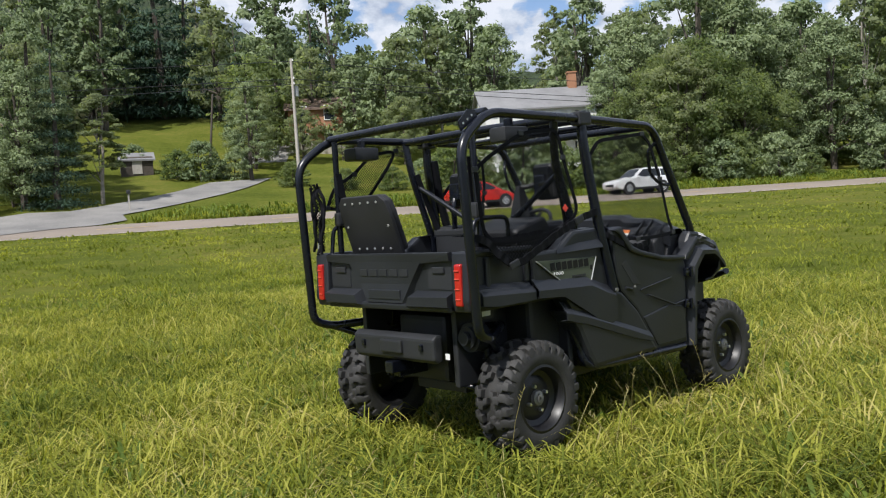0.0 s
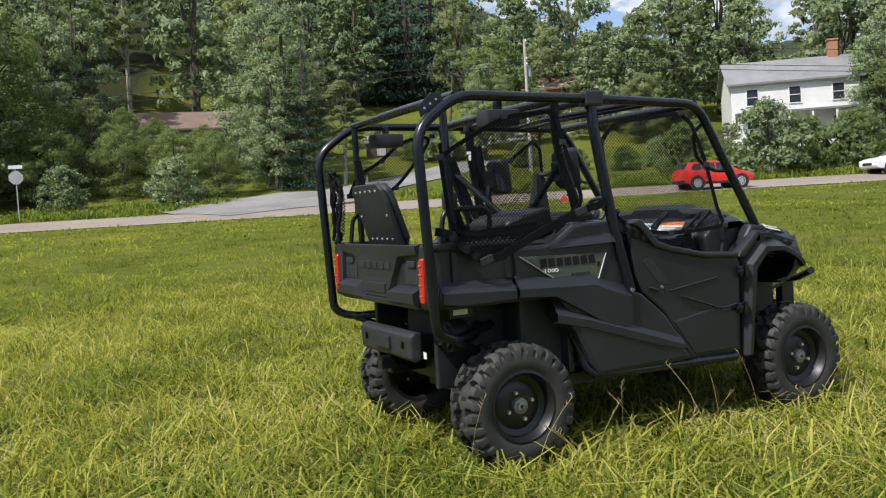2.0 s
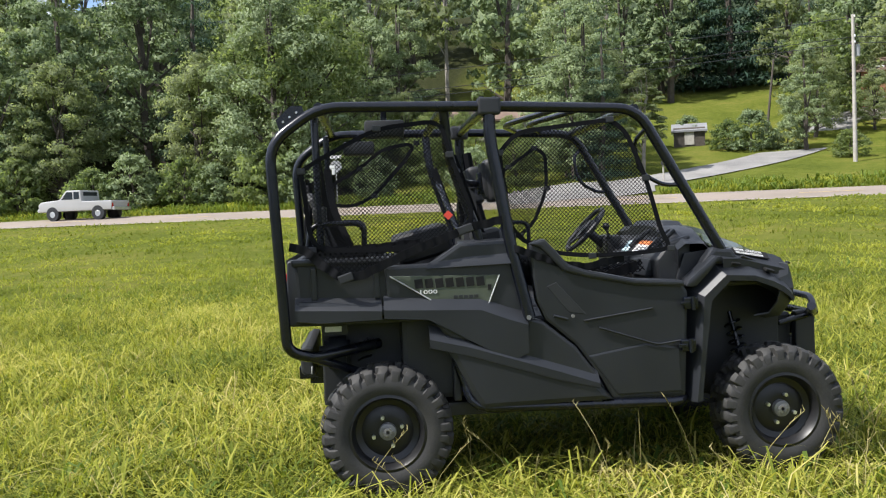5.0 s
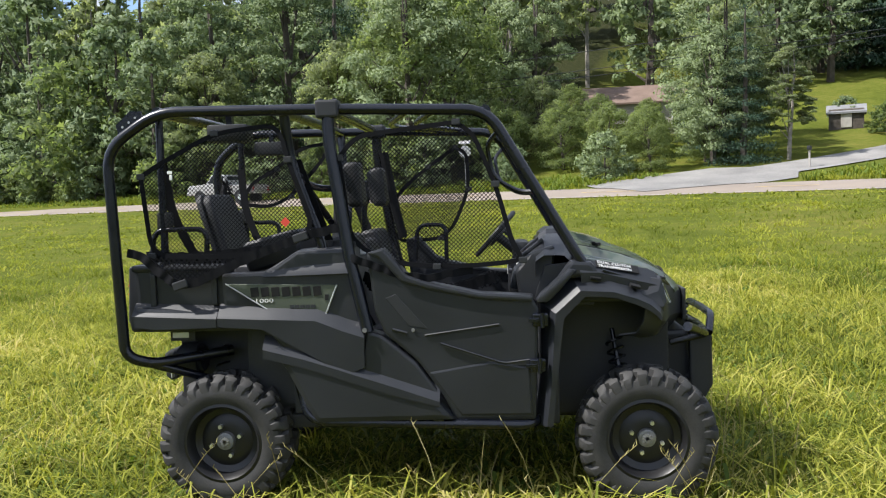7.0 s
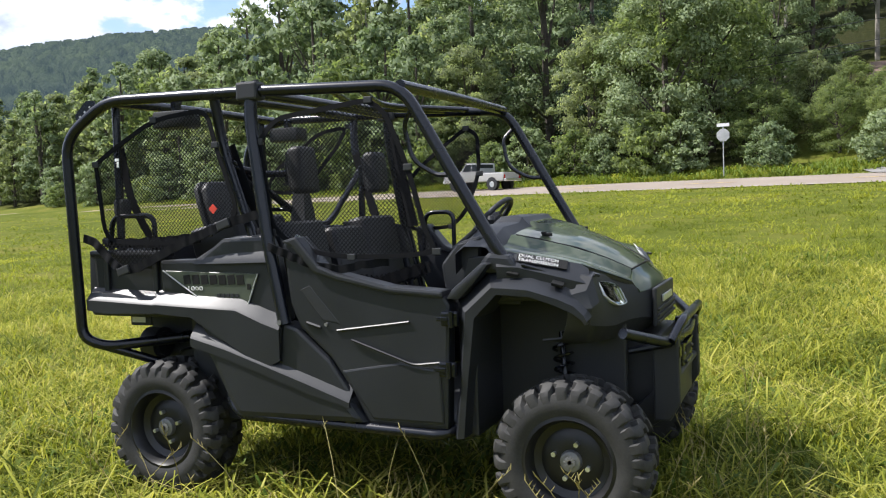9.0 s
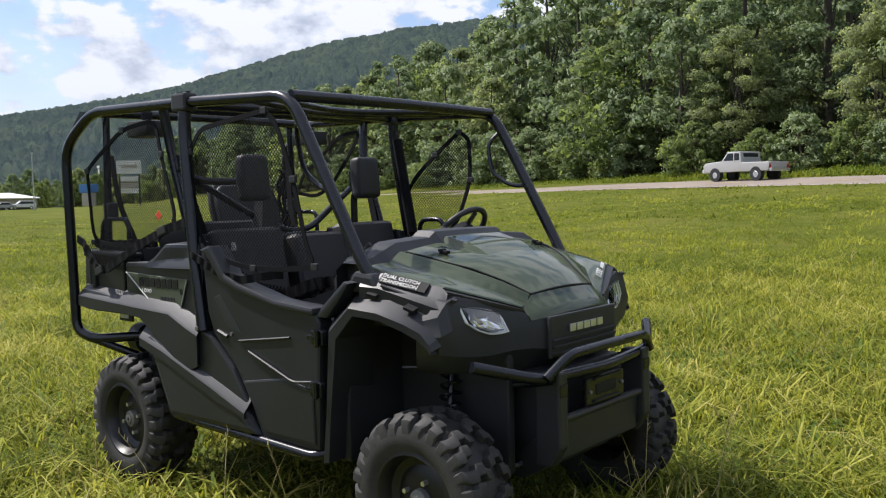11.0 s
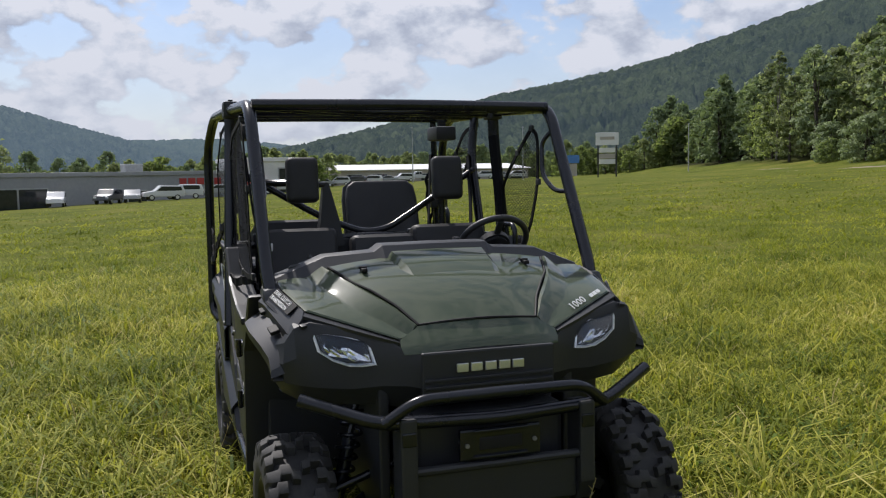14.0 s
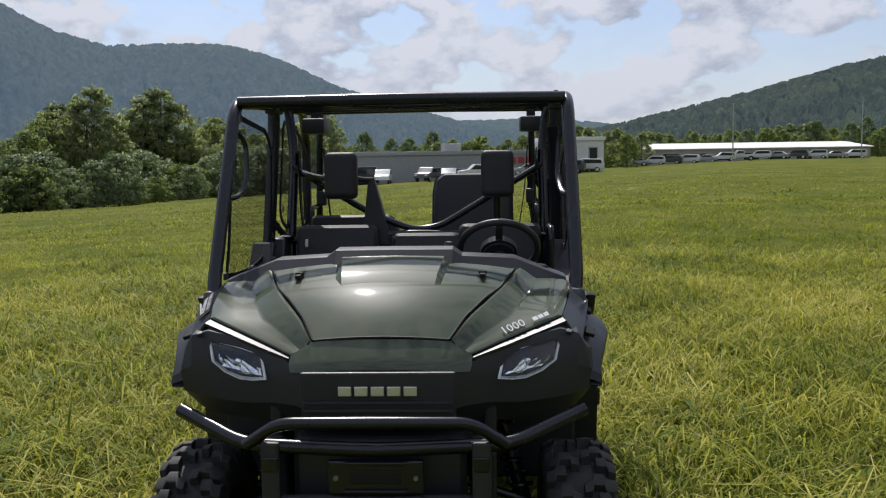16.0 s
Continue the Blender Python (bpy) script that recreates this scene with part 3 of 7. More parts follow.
for x, side, wide, turn in ((-1.025, -1, 0.132, 10), (-1.025, 1, 0.132, 33), (1.025, -1, 0.122, 48), (1.025, 1, 0.122, 5)):
    wheel(x, side, wide, turn)

# chassis, floor, engine and suspension
part("floor_tub", joined(box((1.45, 1.30, 0.07), (-0.15, 0, 0.40), 0.01), box((0.05, 1.24, 0.55), (0.56, 0, 0.68), 0.01), box((0.10, 1.24, 0.42), (-0.42, 0, 0.66), 0.02), box((0.55, 1.26, 0.45), (-0.66, 0, 0.68), 0.03)), M_PLASTIC_DARK, utv)
part("chassis", joined(box((0.75, 0.52, 0.40), (0.90, 0, 0.56), 0.03), box((0.66, 0.44, 0.40), (-0.90, 0, 0.60), 0.03), box((0.30, 0.30, 0.14), (-1.22, 0, 0.60), 0.03), box((2.2, 0.45, 0.06), (0, 0, 0.34), 0.01), box((0.5, 0.62, 0.32), (0.92, 0, 0.84), 0.03)), M_PLASTIC_DARK, utv)
for sx in (1.025, -1.025):
    both_sides("suspension_arm", lambda: joined(tube([(sx - 0.18, -0.25, 0.40), (sx, -0.58, 0.30)], 0.017, 0), tube([(sx + 0.18, -0.25, 0.40), (sx, -0.58, 0.30)], 0.017, 0), tube([(sx, -0.28, 0.52), (sx, -0.58, 0.42)], 0.015, 0)), M_TUBE, smooth=True)
    both_sides("drive_shaft", lambda: joined(tube([(sx, -0.2, 0.38), (sx, -0.6, 0.325)], 0.014, 0), cyl((sx, -0.50, 0.34), (sx, -0.58, 0.33), 0.045, 14, 0.03)), M_RUBBER, smooth=True)

    def shock():
        base, top = Vector((sx - 0.06, -0.50, 0.36)), Vector((sx - 0.12, -0.38, 0.80))
        d = (top - base)
        s = d.orthogonal().normalized()
        o = d.normalized().cross(s)
        coil = [base + d * (0.2 + 0.7 * i / 84) + (s * math.cos(i * math.tau / 12) + o * math.sin(i * math.tau / 12)) * 0.042 for i in range(85)]
        return joined(cyl(base, base + d * 0.55, 0.026), cyl(base + d * 0.5, top, 0.012), tube(coil, 0.0065, 0, 6))
    both_sides("shock_absorber", shock, M_TUBE, smooth=True)
part("exhaust", joined(cyl((-1.33, -0.50, 0.70), (-1.20, -0.50, 0.70), 0.085, 20, bevel=0.02), cyl((-1.36, -0.50, 0.70), (-1.33, -0.50, 0.70), 0.04, 16)), M_PLASTIC, utv, "round exhaust end", True)
both_sides("sill_tube", lambda: joined(tube([(-0.68, -0.70, 0.72), (-0.60, -0.755, 0.46), (-0.54, -0.765, 0.425), (0.47, -0.765, 0.40), (0.53, -0.70, 0.42)], 0.024, 0.05, 10), box((0.05, 0.035, 0.05), (0.04, -0.765, 0.435), 0.006)), M_TUBE, smooth=True)


# rear: cargo box, tailgate, lights, hitch bumper
part("bed_floor", box((0.72, 1.36, 0.05), (-1.08, 0, 0.97), 0.01), M_PLASTIC_DARK, utv)
both_sides("bed_side", lambda: joined(plate([(-1.46, 1.19), (-0.98, 1.185), (-0.98, 0.93), (-1.44, 0.88)], -0.665, -0.72, 0.02), plate([(-1.47, 1.205), (-0.98, 1.20), (-0.98, 1.165), (-1.47, 1.17)], -0.655, -0.735, 0.014),
                                      plate([(-1.45, 1.0), (-1.30, 0.99), (-1.0, 0.96), (-1.0, 0.91), (-1.36, 0.885), (-1.46, 0.90)], -0.70, -0.765, 0.02)), M_PLASTIC)
for x in (-1.36, -1.05):
    both_sides("bed_rib", lambda: box((0.03, 0.02, 0.16), (x, -0.728, 1.08), 0.006), M_PLASTIC)


def tailgate():
    """Board with a sunken middle, sloping shoulders and a lower lip."""
    core = plate([(-1.470, 1.195), (-1.43, 1.20), (-1.42, 0.87), (-1.46, 0.87), (-1.470, 0.90)], -0.58, 0.58, 0.012)
    top_band = loft([[(-1.470, -0.575, z0), (-1.505, -0.575, z1), (-1.505, -0.30, z1), (-1.505, 0.30, z1), (-1.505, 0.575, z1), (-1.470, 0.575, z0)] for z0, z1 in ((1.205, 1.198), (1.205, 1.188))] +
                    [[(-1.470, -0.575, 1.15), (-1.498, -0.575, 1.155), (-1.500, -0.34, 1.14), (-1.500, 0.34, 1.14), (-1.498, 0.575, 1.155), (-1.470, 0.575, 1.15)]])
    mid = loft([[(-1.468, -0.36, 1.16), (-1.502, -0.34, 1.15), (-1.502, 0.34, 1.15), (-1.468, 0.36, 1.16)], [(-1.468, -0.26, 1.02), (-1.498, -0.235, 1.02), (-1.498, 0.235, 1.02), (-1.468, 0.26, 1.02)],
                [(-1.465, -0.20, 0.90), (-1.508, -0.165, 0.91), (-1.508, 0.165, 0.91), (-1.465, 0.20, 0.90)]])
    wedges = [loft([[(-1.465, s * 0.26, 0.985), (-1.540, s * 0.255, 0.950), (-1.540, s * 0.23, 0.90), (-1.46, s * 0.20, 0.868)], [(-1.465, s * 0.575, 0.985), (-1.532, s * 0.575, 0.955), (-1.530, s * 0.575, 0.90), (-1.46, s * 0.575, 0.868)]], True, True) for s in (-1, 1)]
    lip = plate([(-1.510, 0.905), (-1.46, 0.915), (-1.45, 0.860), (-1.505, 0.868)], -0.575, 0.575, 0.010)
    notch = plate([(-1.512, 0.985), (-1.495, 0.985), (-1.49, 0.93), (-1.512, 0.93)], -0.15, 0.15, 0.004)
    return joined(core, top_band, mid, lip, notch, *wedges)


tg = part("tailgate", tailgate(), M_PLASTIC, utv, "moulded plastic tailgate")
both_sides("recess", lambda: plate([(-1.4715, 1.135), (-1.465, 1.135), (-1.465, 0.992), (-1.4745, 0.992)], -0.37, -0.565, 0.001), M_PLASTIC_DARK, parent=tg)
both_sides("tailgate_latch", lambda: box((0.012, 0.10, 0.035), (-1.478, -0.46, 1.10), 0.005), M_PLASTIC_DARK, parent=tg)
for i, w in enumerate((0.068, 0.068, 0.066, 0.068, 0.066)):
    part("badge_bar", box((0.006, w, 0.042), (-1.502, 0.19 - 0.095 * i, 1.085), 0.004), M_PLASTIC_DARK, tg)
both_sides("rear_corner", lambda: joined(plate([(-1.49, 1.20), (-1.40, 1.20), (-1.38, 0.90), (-1.40, 0.87), (-1.49, 0.87), (-1.505, 0.93)], -0.585, -0.715, 0.022, 3)), M_PLASTIC, smooth=30)


def tail_light():
    return plate([(-1.512, 1.135), (-1.46, 1.14), (-1.46, 0.90), (-1.515, 0.905)], -0.622, -0.675, 0.012, 3)


for lamp in both_sides("tail_light", tail_light, M_RED, "red tail light lens", 35):
    s = -1 if lamp.name == "tail_light" else 1
    for zz in (0.945, 1.0, 1.055, 1.10):
        part("lens_rib", box((0.006, 0.036, 0.006), (-1.517, s * 0.648, zz), 0.002), M_REDTAG, lamp)
part("hitch_bumper", joined(plate([(-1.475, 0.70), (-1.44, 0.725), (-1.40, 0.72), (-1.40, 0.57), (-1.44, 0.555), (-1.47, 0.58)], -0.375, 0.375, 0.015), box((0.03, 0.20, 0.075), (-1.475, 0, 0.645), 0.008)), M_PLASTIC_DARK, utv, "black rear hitch bumper")
both_sides("tow_hook", lambda: box((0.02, 0.028, 0.04), (-1.478, -0.27, 0.65), 0.005), M_TUBE)
part("hitch_receiver", joined(box((0.22, 0.07, 0.07), (-1.40, 0, 0.52), 0.006), box((0.6, 0.06, 0.05), (-1.15, 0, 0.48), 0.006)), M_TUBE, utv)
part("white_sticker", box((0.004, 0.035, 0.035), (-1.41, -0.42, 0.60), 0.001), M_WHITE, utv)
part("label_bracket", box((0.13, 0.016, 0.075), (-1.27, -0.60, 0.845), 0.004), M_PLASTIC_DARK, utv)
part("label_strip", box((0.085, 0.003, 0.028), (-1.28, -0.6105, 0.838), 0.001), M_WHITE, utv)

# side panels
both_sides("quarter_panel", lambda: joined(
    plate([(-1.01, 1.155), (-0.78, 1.16), (-0.63, 1.258), (-0.385, 1.262), (-0.345, 1.17), (-0.29, 0.87), (-0.40, 0.84), (-1.0, 0.90)], -0.66, -0.745, 0.018)), M_PLASTIC)


def ledge(line, drop, y_in, y_out, rise, down):
    """A sill-like strip along a line in x, z: sloping top, rounded nose, upright face."""
    return thick(loft([[(x, -y_in, z + rise) for x, z in line], [(x, -y_out + 0.008, z + 0.004) for x, z in line], [(x, -y_out, z - 0.008) for x, z in line], [(x, -y_out, z - d) for (x, z), d in zip(line, down)], [(x, -y_in, z - d - 0.01) for (x, z), d in zip(line, down)]]), 0.006)


both_sides("rear_fender", lambda: ledge([(-1.02, 0.950), (-0.80, 0.940), (-0.54, 0.930), (-0.40, 0.875), (-0.305, 0.845)], 0, 0.738, 0.797, 0.058, (0.05, 0.055, 0.19, 0.22, 0.15)), M_PLASTIC, "moulded rear fender ledge", 28)
both_sides("rear_panel", lambda: plate([(-0.80, 0.90), (-0.40, 0.875), (-0.30, 0.85), (-0.315, 0.69), (-0.38, 0.60), (-0.55, 0.67), (-0.72, 0.80)], -0.66, -0.778, 0.015), M_PLASTIC)
both_sides("shoulder_cap", lambda: thick(loft([[(-0.80, -0.752, 1.135), (-0.60, -0.765, 1.140), (-0.372, -0.770, 1.145)], [(-0.79, -0.745, 1.160), (-0.60, -0.758, 1.166), (-0.378, -0.762, 1.170)], [(-0.635, -0.695, 1.256), (-0.53, -0.695, 1.264), (-0.398, -0.70, 1.264)], [(-0.63, -0.64, 1.262), (-0.53, -0.64, 1.270), (-0.398, -0.64, 1.270)]]), 0.006), M_PLASTIC, smooth=24)
both_sides("bed_ledge", lambda: ledge([(-1.455, 0.965), (-1.34, 0.960), (-1.03, 0.945)], 0, 0.722, 0.782, 0.052, (0.06, 0.07, 0.05)), M_PLASTIC, smooth=28)
both_sides("decal_panel", lambda: plate([(-0.985, 1.105), (-0.435, 1.09), (-0.495, 0.945), (-0.775, 0.972)], -0.74, -0.751, 0.002, 1), M_DECAL, "olive side decal")


def decal_edge():
    return tube([(-0.985, -0.753, 1.105), (-0.775, -0.753, 0.972), (-0.495, -0.753, 0.945), (-0.435, -0.753, 1.09)], 0.0036, 0.01, 6)


both_sides("decal_border", decal_edge, M_GALV, "pale border line")
for s in (-1, 1):
    for i in range(7):  # the name as plain blocks
        part("print_bar", box((0.040, 0.003, 0.046), (-0.842 + 0.0515 * i, s * 0.7525, 1.062), 0.001, (0, 6 * s, 0)), M_BLACKPRINT, utv)
    digits = lettering("1000", 0.030, 0.0012, pose(0, 0, 0, 90, 0, 0 if s < 0 else 180))
    digits.transform(Matrix.Diagonal((1.6, 1.0, 0.95, 1.0)))
    digits.transform(Matrix.Translation((-0.845 if s < 0 else -0.738, s * 0.7530, 1.010)))
    part("number", digits, M_WHITE, utv, "white printed number")
    part("print_bar", joined(*[box((0.020, 0.003, 0.016), (-0.66 + 0.026 * i, s * 0.7525, 0.988)) for i in range(5)]), M_PLASTIC_DARK, utv)
    part("print_bar", box((0.018, 0.003, 0.028), (-0.487, s * 0.7525, 1.03)), M_BLACKPRINT, utv)
both_sides("skirt_ledge", lambda: ledge([(-0.80, 0.795), (-0.60, 0.745), (-0.36, 0.668), (-0.15, 0.60), (0.05, 0.532)], 0, 0.748, 0.804, 0.058, (0.05, 0.05, 0.05, 0.05, 0.03)), M_PLASTIC, smooth=28)
both_sides("lower_skirt", lambda: plate([(-0.80, 0.80), (-0.72, 0.80), (-0.36, 0.675), (0.04, 0.535), (0.13, 0.43), (-0.55, 0.42), (-0.60, 0.50), (-0.70, 0.70)], -0.64, -0.796, 0.035, 2), M_PLASTIC)
both_sides("skirt_top", lambda: plate([(-0.30, 0.87), (-0.22, 0.845), (-0.06, 0.71), (0.05, 0.56), (-0.02, 0.545), (-0.34, 0.665)], -0.66, -0.775, 0.016), M_PLASTIC)


def door():
    slab = plate([(-0.285, 1.235), (-0.215, 1.25), (-0.10, 1.12), (0.0, 1.085), (0.25, 1.028), (0.50, 1.01), (0.53, 0.96), (0.505, 0.425), (0.125, 0.425), (0.055, 0.56), (-0.055, 0.715), (-0.21, 0.85), (-0.255, 0.95)], -0.69, -0.765, 0.016)
    cap = plate([(-0.285, 1.24), (-0.205, 1.262), (-0.09, 1.13), (0.0, 1.096), (0.25, 1.04), (0.505, 1.022), (0.505, 0.99), (0.25, 1.008), (0.0, 1.06), (-0.115, 1.095), (-0.225, 1.215)], -0.675, -0.785, 0.012)
    low = plate([(0.0, 0.66), (0.30, 0.71), (0.48, 0.68), (0.49, 0.45), (0.15, 0.45)], -0.74, -0.772, 0.01)
    return joined(slab, cap, low)


for d in both_sides("door", door, M_PLASTIC, "moulded black half door"):
    s = -1 if d.name == "door" else 1
    part("ridge", joined(tube([(-0.015, s * 0.768, 0.838), (0.34, s * 0.768, 0.885)], 0.006, 0, 6), tube([(0.06, s * 0.774, 0.80), (0.36, s * 0.776, 0.70), (0.48, s * 0.774, 0.715)], 0.006, 0.03, 6),
                         tube([(-0.17, s * 0.768, 0.87), (-0.10, s * 0.768, 0.85)], 0.009, 0, 6)), M_PLASTIC, d)
    part("recess", plate([(-0.20, 1.02), (-0.15, 1.04), (0.0, 0.87), (-0.09, 0.885)], s * 0.76, s * 0.767, 0.003), M_PLASTIC_DARK, d)
    for z, x in ((0.905, 0.535), (0.69, 0.518)):
        part("hinge", joined(box((0.075, 0.03, 0.062), (x, s * 0.778, z), 0.008), cyl((x + 0.01, s * 0.80, z - 0.035), (x + 0.01, s * 0.80, z + 0.035), 0.010, 10), box((0.05, 0.012, 0.018), (x - 0.03, s * 0.792, z), 0.003)), M_TUBE, d, "black strap hinge")
    part("door_bolt", cyl((-0.07, s * 0.764, 0.865), (-0.07, s * 0.772, 0.865), 0.009, 8), M_HUB, d)
both_sides("pillar_bolt", lambda: cyl((-0.30, -0.79, 0.872), (-0.30, -0.80, 0.872), 0.012, 8), M_HUB)

# front: fenders, hood, cowl, fascia, lamps, bumper
OUT = [(0.50, 0.39), (0.535, 0.62), (0.535, 0.98), (0.685, 1.095), (0.87, 1.083), (1.00, 1.045), (1.075, 1.012), (1.116, 0.960), (1.122, 0.925)]
RIM = [(0.585, 0.40), (0.605, 0.60), (0.645, 0.91), (0.745, 1.01), (0.88, 1.003), (0.985, 0.965), (1.045, 0.935), (1.085, 0.905), (1.100, 0.885)]


def fender():
    def tap(x):
        return 0.05 * float(smooth01(x, 0.86, 1.10))
    rows = [[(x, -0.60, z + 0.012) for x, z in OUT], [(x + 0.004, -0.69 + tap(x) * 0.5, z + 0.002) for x, z in OUT], [(x + (p - x) * 0.52, -0.772 + tap(x), z + (q - z) * 0.52) for (x, z), (p, q) in zip(OUT, RIM)],
            [(x + (p - x) * 0.66, -0.790 + tap(x), z + (q - z) * 0.66) for (x, z), (p, q) in zip(OUT, RIM)], [(p, -0.788 + tap(p), q) for p, q in RIM], [(p + 0.004, -0.56, q - 0.004) for p, q in RIM]]
    return thick(loft(rows), 0.006)


both_sides("front_fender", fender, M_PLASTIC, "black front fender flare", 22)
for size, at in (((0.04, 0.40, 0.58), (0.60, -0.50, 0.68)), ((0.62, 0.04, 0.60), (0.88, -0.36, 0.66)), ((0.46, 0.36, 0.03), (0.82, -0.48, 0.985))):
    both_sides("wheel_liner", lambda: box(size, at, 0.01), M_PLASTIC_DARK)
for size, at in (((0.60, 0.04, 0.5), (-1.05, -0.42, 0.66)), ((0.72, 0.36, 0.03), (-1.06, -0.54, 0.885)), ((0.04, 0.28, 0.42), (-0.66, -0.56, 0.66))):
    both_sides("rear_wheel_liner", lambda: box(size, at, 0.01), M_PLASTIC_DARK)

HX = (0.72, 0.84, 0.98, 1.10, 1.19, 1.255, 1.288)


def table(x, xs, zs):
    return float(np.interp(x, xs, zs))


def seam_y(x):
    return table(x, (0.72, 0.90, 1.08, 1.19), (0.46, 0.40, 0.28, 0.225))


def seam_z(x):
    return table(x, HX, (1.232, 1.205, 1.163, 1.108, 1.060, 1.012, 0.975))


def lid():
    rows = []
    for x in np.linspace(0.72, 1.19, 9):
        w, zc = seam_y(x), table(x, (0.72, 0.84, 0.98, 1.10, 1.19), (1.272, 1.246, 1.206, 1.146, 1.076))
        rows.append([(x + 0.012 * (1 - u * u) * float(smooth01(x, 1.0, 1.19)), w * u, zc + (seam_z(x) + 0.006 - zc) * abs(u) ** 2.2) for u in np.linspace(-1, 1, 15)])
    return thick(loft(rows), 0.012)


BACK_EDGE = ((0.70, 0.655, 1.192), (0.80, 0.655, 1.172), (0.95, 0.632, 1.147), (1.058, 0.608, 1.123), (1.108, 0.505, 1.090), (1.157, 0.402, 1.057), (1.205, 0.300, 1.023))


def wing():
    rows = []
    for x, (ex, ey, ez) in zip((0.72, 0.82, 0.95, 1.05, 1.10, 1.15, 1.192), BACK_EDGE):
        w, ze = seam_y(x) + 0.006, seam_z(x)
        row = []
        for k, dz in ((0, -0.006), (0.02, 0.006), (0.08, 0.013), (0.16, 0.008), (0.36, -0.013), (0.42, -0.015), (0.7, -0.005), (0.96, 0.0), (1.0, -0.003)):
            row.append((x + (ex - x) * k, -(w + (ey - w) * k), ze + (ez - ze) * k + dz))
        rows.append(row)
    return thick(loft(rows), 0.010)


def nose():
    rows = []
    for i, (x, z) in enumerate(((1.196, 1.062), (1.220, 1.038), (1.248, 1.014), (1.268, 0.992), (1.274, 0.978))):
        mid = [(x + 0.014 * (1 - u * u), 0.232 * u, z + 0.012 * (1 - u * u)) for u in np.linspace(-1, 1, 11)]
        e = ((1.198, 0.240, 1.055), (1.206, 0.300, 1.020), (1.222, 0.302, 0.998), (1.238, 0.298, 0.982), (1.242, 0.294, 0.970))[i]
        rows.append([(e[0], -e[1], e[2])] + mid + [e])
    return thick(loft(rows), 0.010)


hood = part("hood", lid(), M_PAINT, utv, "glossy olive-green hood", 24)
both_sides("hood_wing", wing, M_PAINT, "olive-green hood wing", 22)
part("nose_panel", nose(), M_PAINT, utv, "olive-green nose panel", 24)
both_sides("hood_seam", lambda: tube([(x, -seam_y(x) - 0.002, seam_z(x) + 0.008) for x in (0.73, 0.84, 0.90, 0.98, 1.08, 1.10, 1.192)], 0.005, 0.02, 6), M_BLACKPRINT, parent=hood)
part("hood_seam", tube([(1.193, -0.225, 1.066), (1.204, -0.11, 1.076), (1.209, 0, 1.080), (1.204, 0.11, 1.076), (1.193, 0.225, 1.066)], 0.005, 0.05, 6), M_BLACKPRINT, hood)
both_sides("hood_latch", lambda: joined(box((0.045, 0.022, 0.016), (0.84, -0.34, 1.232), 0.005), box((0.02, 0.03, 0.012), (0.825, -0.34, 1.240), 0.003)), M_BLACKPRINT, parent=hood)
# centre bulge of the hood
part("hood_bulge", thick(loft([[(x, y, z) for y, z in ((-w, z0 - 0.006), (-w + 0.03, z0 + h), (0, z0 + h + 0.004), (w - 0.03, z0 + h), (w, z0 - 0.006))] for x, z0, w, h in
                               ((0.72, 1.262, 0.225, 0.028), (0.80, 1.246, 0.215, 0.024), (0.88, 1.226, 0.205, 0.020), (0.955, 1.202, 0.195, 0.0))]), 0.008), M_PAINT, hood, smooth=24)
# cowl cap behind the hood
CAP = [(-0.66, 1.20), (-0.50, 1.262), (-0.46, 1.278), (-0.26, 1.290), (-0.225, 1.315), (0, 1.318), (0.225, 1.315), (0.26, 1.290), (0.46, 1.278), (0.50, 1.262), (0.66, 1.20)]
part("cowl_cap", joined(loft([[(0.745 - 0.06 * abs(y), y, z - 0.052) for y, z in CAP], [(0.70 - 0.06 * abs(y), y, z - 0.004) for y, z in CAP], [(0.68 - 0.06 * abs(y), y, z) for y, z in CAP], [(0.60 - 0.06 * abs(y), y, z) for y, z in CAP],
                              [(0.56 - 0.06 * abs(y), y, z - 0.03) for y, z in CAP], [(0.56 - 0.06 * abs(y), y, z - 0.12) for y, z in CAP]])), M_PLASTIC, utv, "faceted black cowl", 24)
both_sides("pillar_socket", lambda: joined(plate([(0.62, 1.09), (0.685, 1.178), (0.785, 1.170), (0.84, 1.09)], -0.63, -0.722, 0.020)), M_PLASTIC)
both_sides("cowl_side", lambda: plate([(0.512, 0.985), (0.540, 1.026), (0.675, 1.140), (0.712, 1.135), (0.640, 1.05), (0.575, 0.985)], -0.655, -0.772, 0.014), M_PLASTIC, "sloping panel from fender to cowl", 20)
# decal plate between wing and fender: corners back top, front top, back foot, front foot
PT, PF, PI, PJ = Vector((0.790, -0.668, 1.172)), Vector((1.058, -0.614, 1.122)), Vector((0.822, -0.724, 1.116)), Vector((1.089, -0.676, 1.048))
both_sides("fender_trim", lambda: thick(loft([[PT + Vector((-0.09, 0.01, 0.02)), PT, PF, PF + Vector((0.035, -0.01, -0.02))], [PT.lerp(PI, 0.5) + Vector((-0.09, 0.0, 0.01)), PT.lerp(PI, 0.5), PF.lerp(PJ, 0.5), PF.lerp(PJ, 0.5) + Vector((0.03, -0.005, -0.02))],
                                              [PI + Vector((-0.09, -0.012, 0.004)), PI, PJ, PJ + Vector((0.02, 0.0, -0.02))], [PI + Vector((-0.09, -0.01, -0.05)), PI + Vector((0, 0.004, -0.05)), PJ + Vector((0, 0.004, -0.05)), PJ + Vector((0.02, 0.004, -0.06))]]), 0.008), M_PLASTIC, "glossy moulded trim plate", 24)
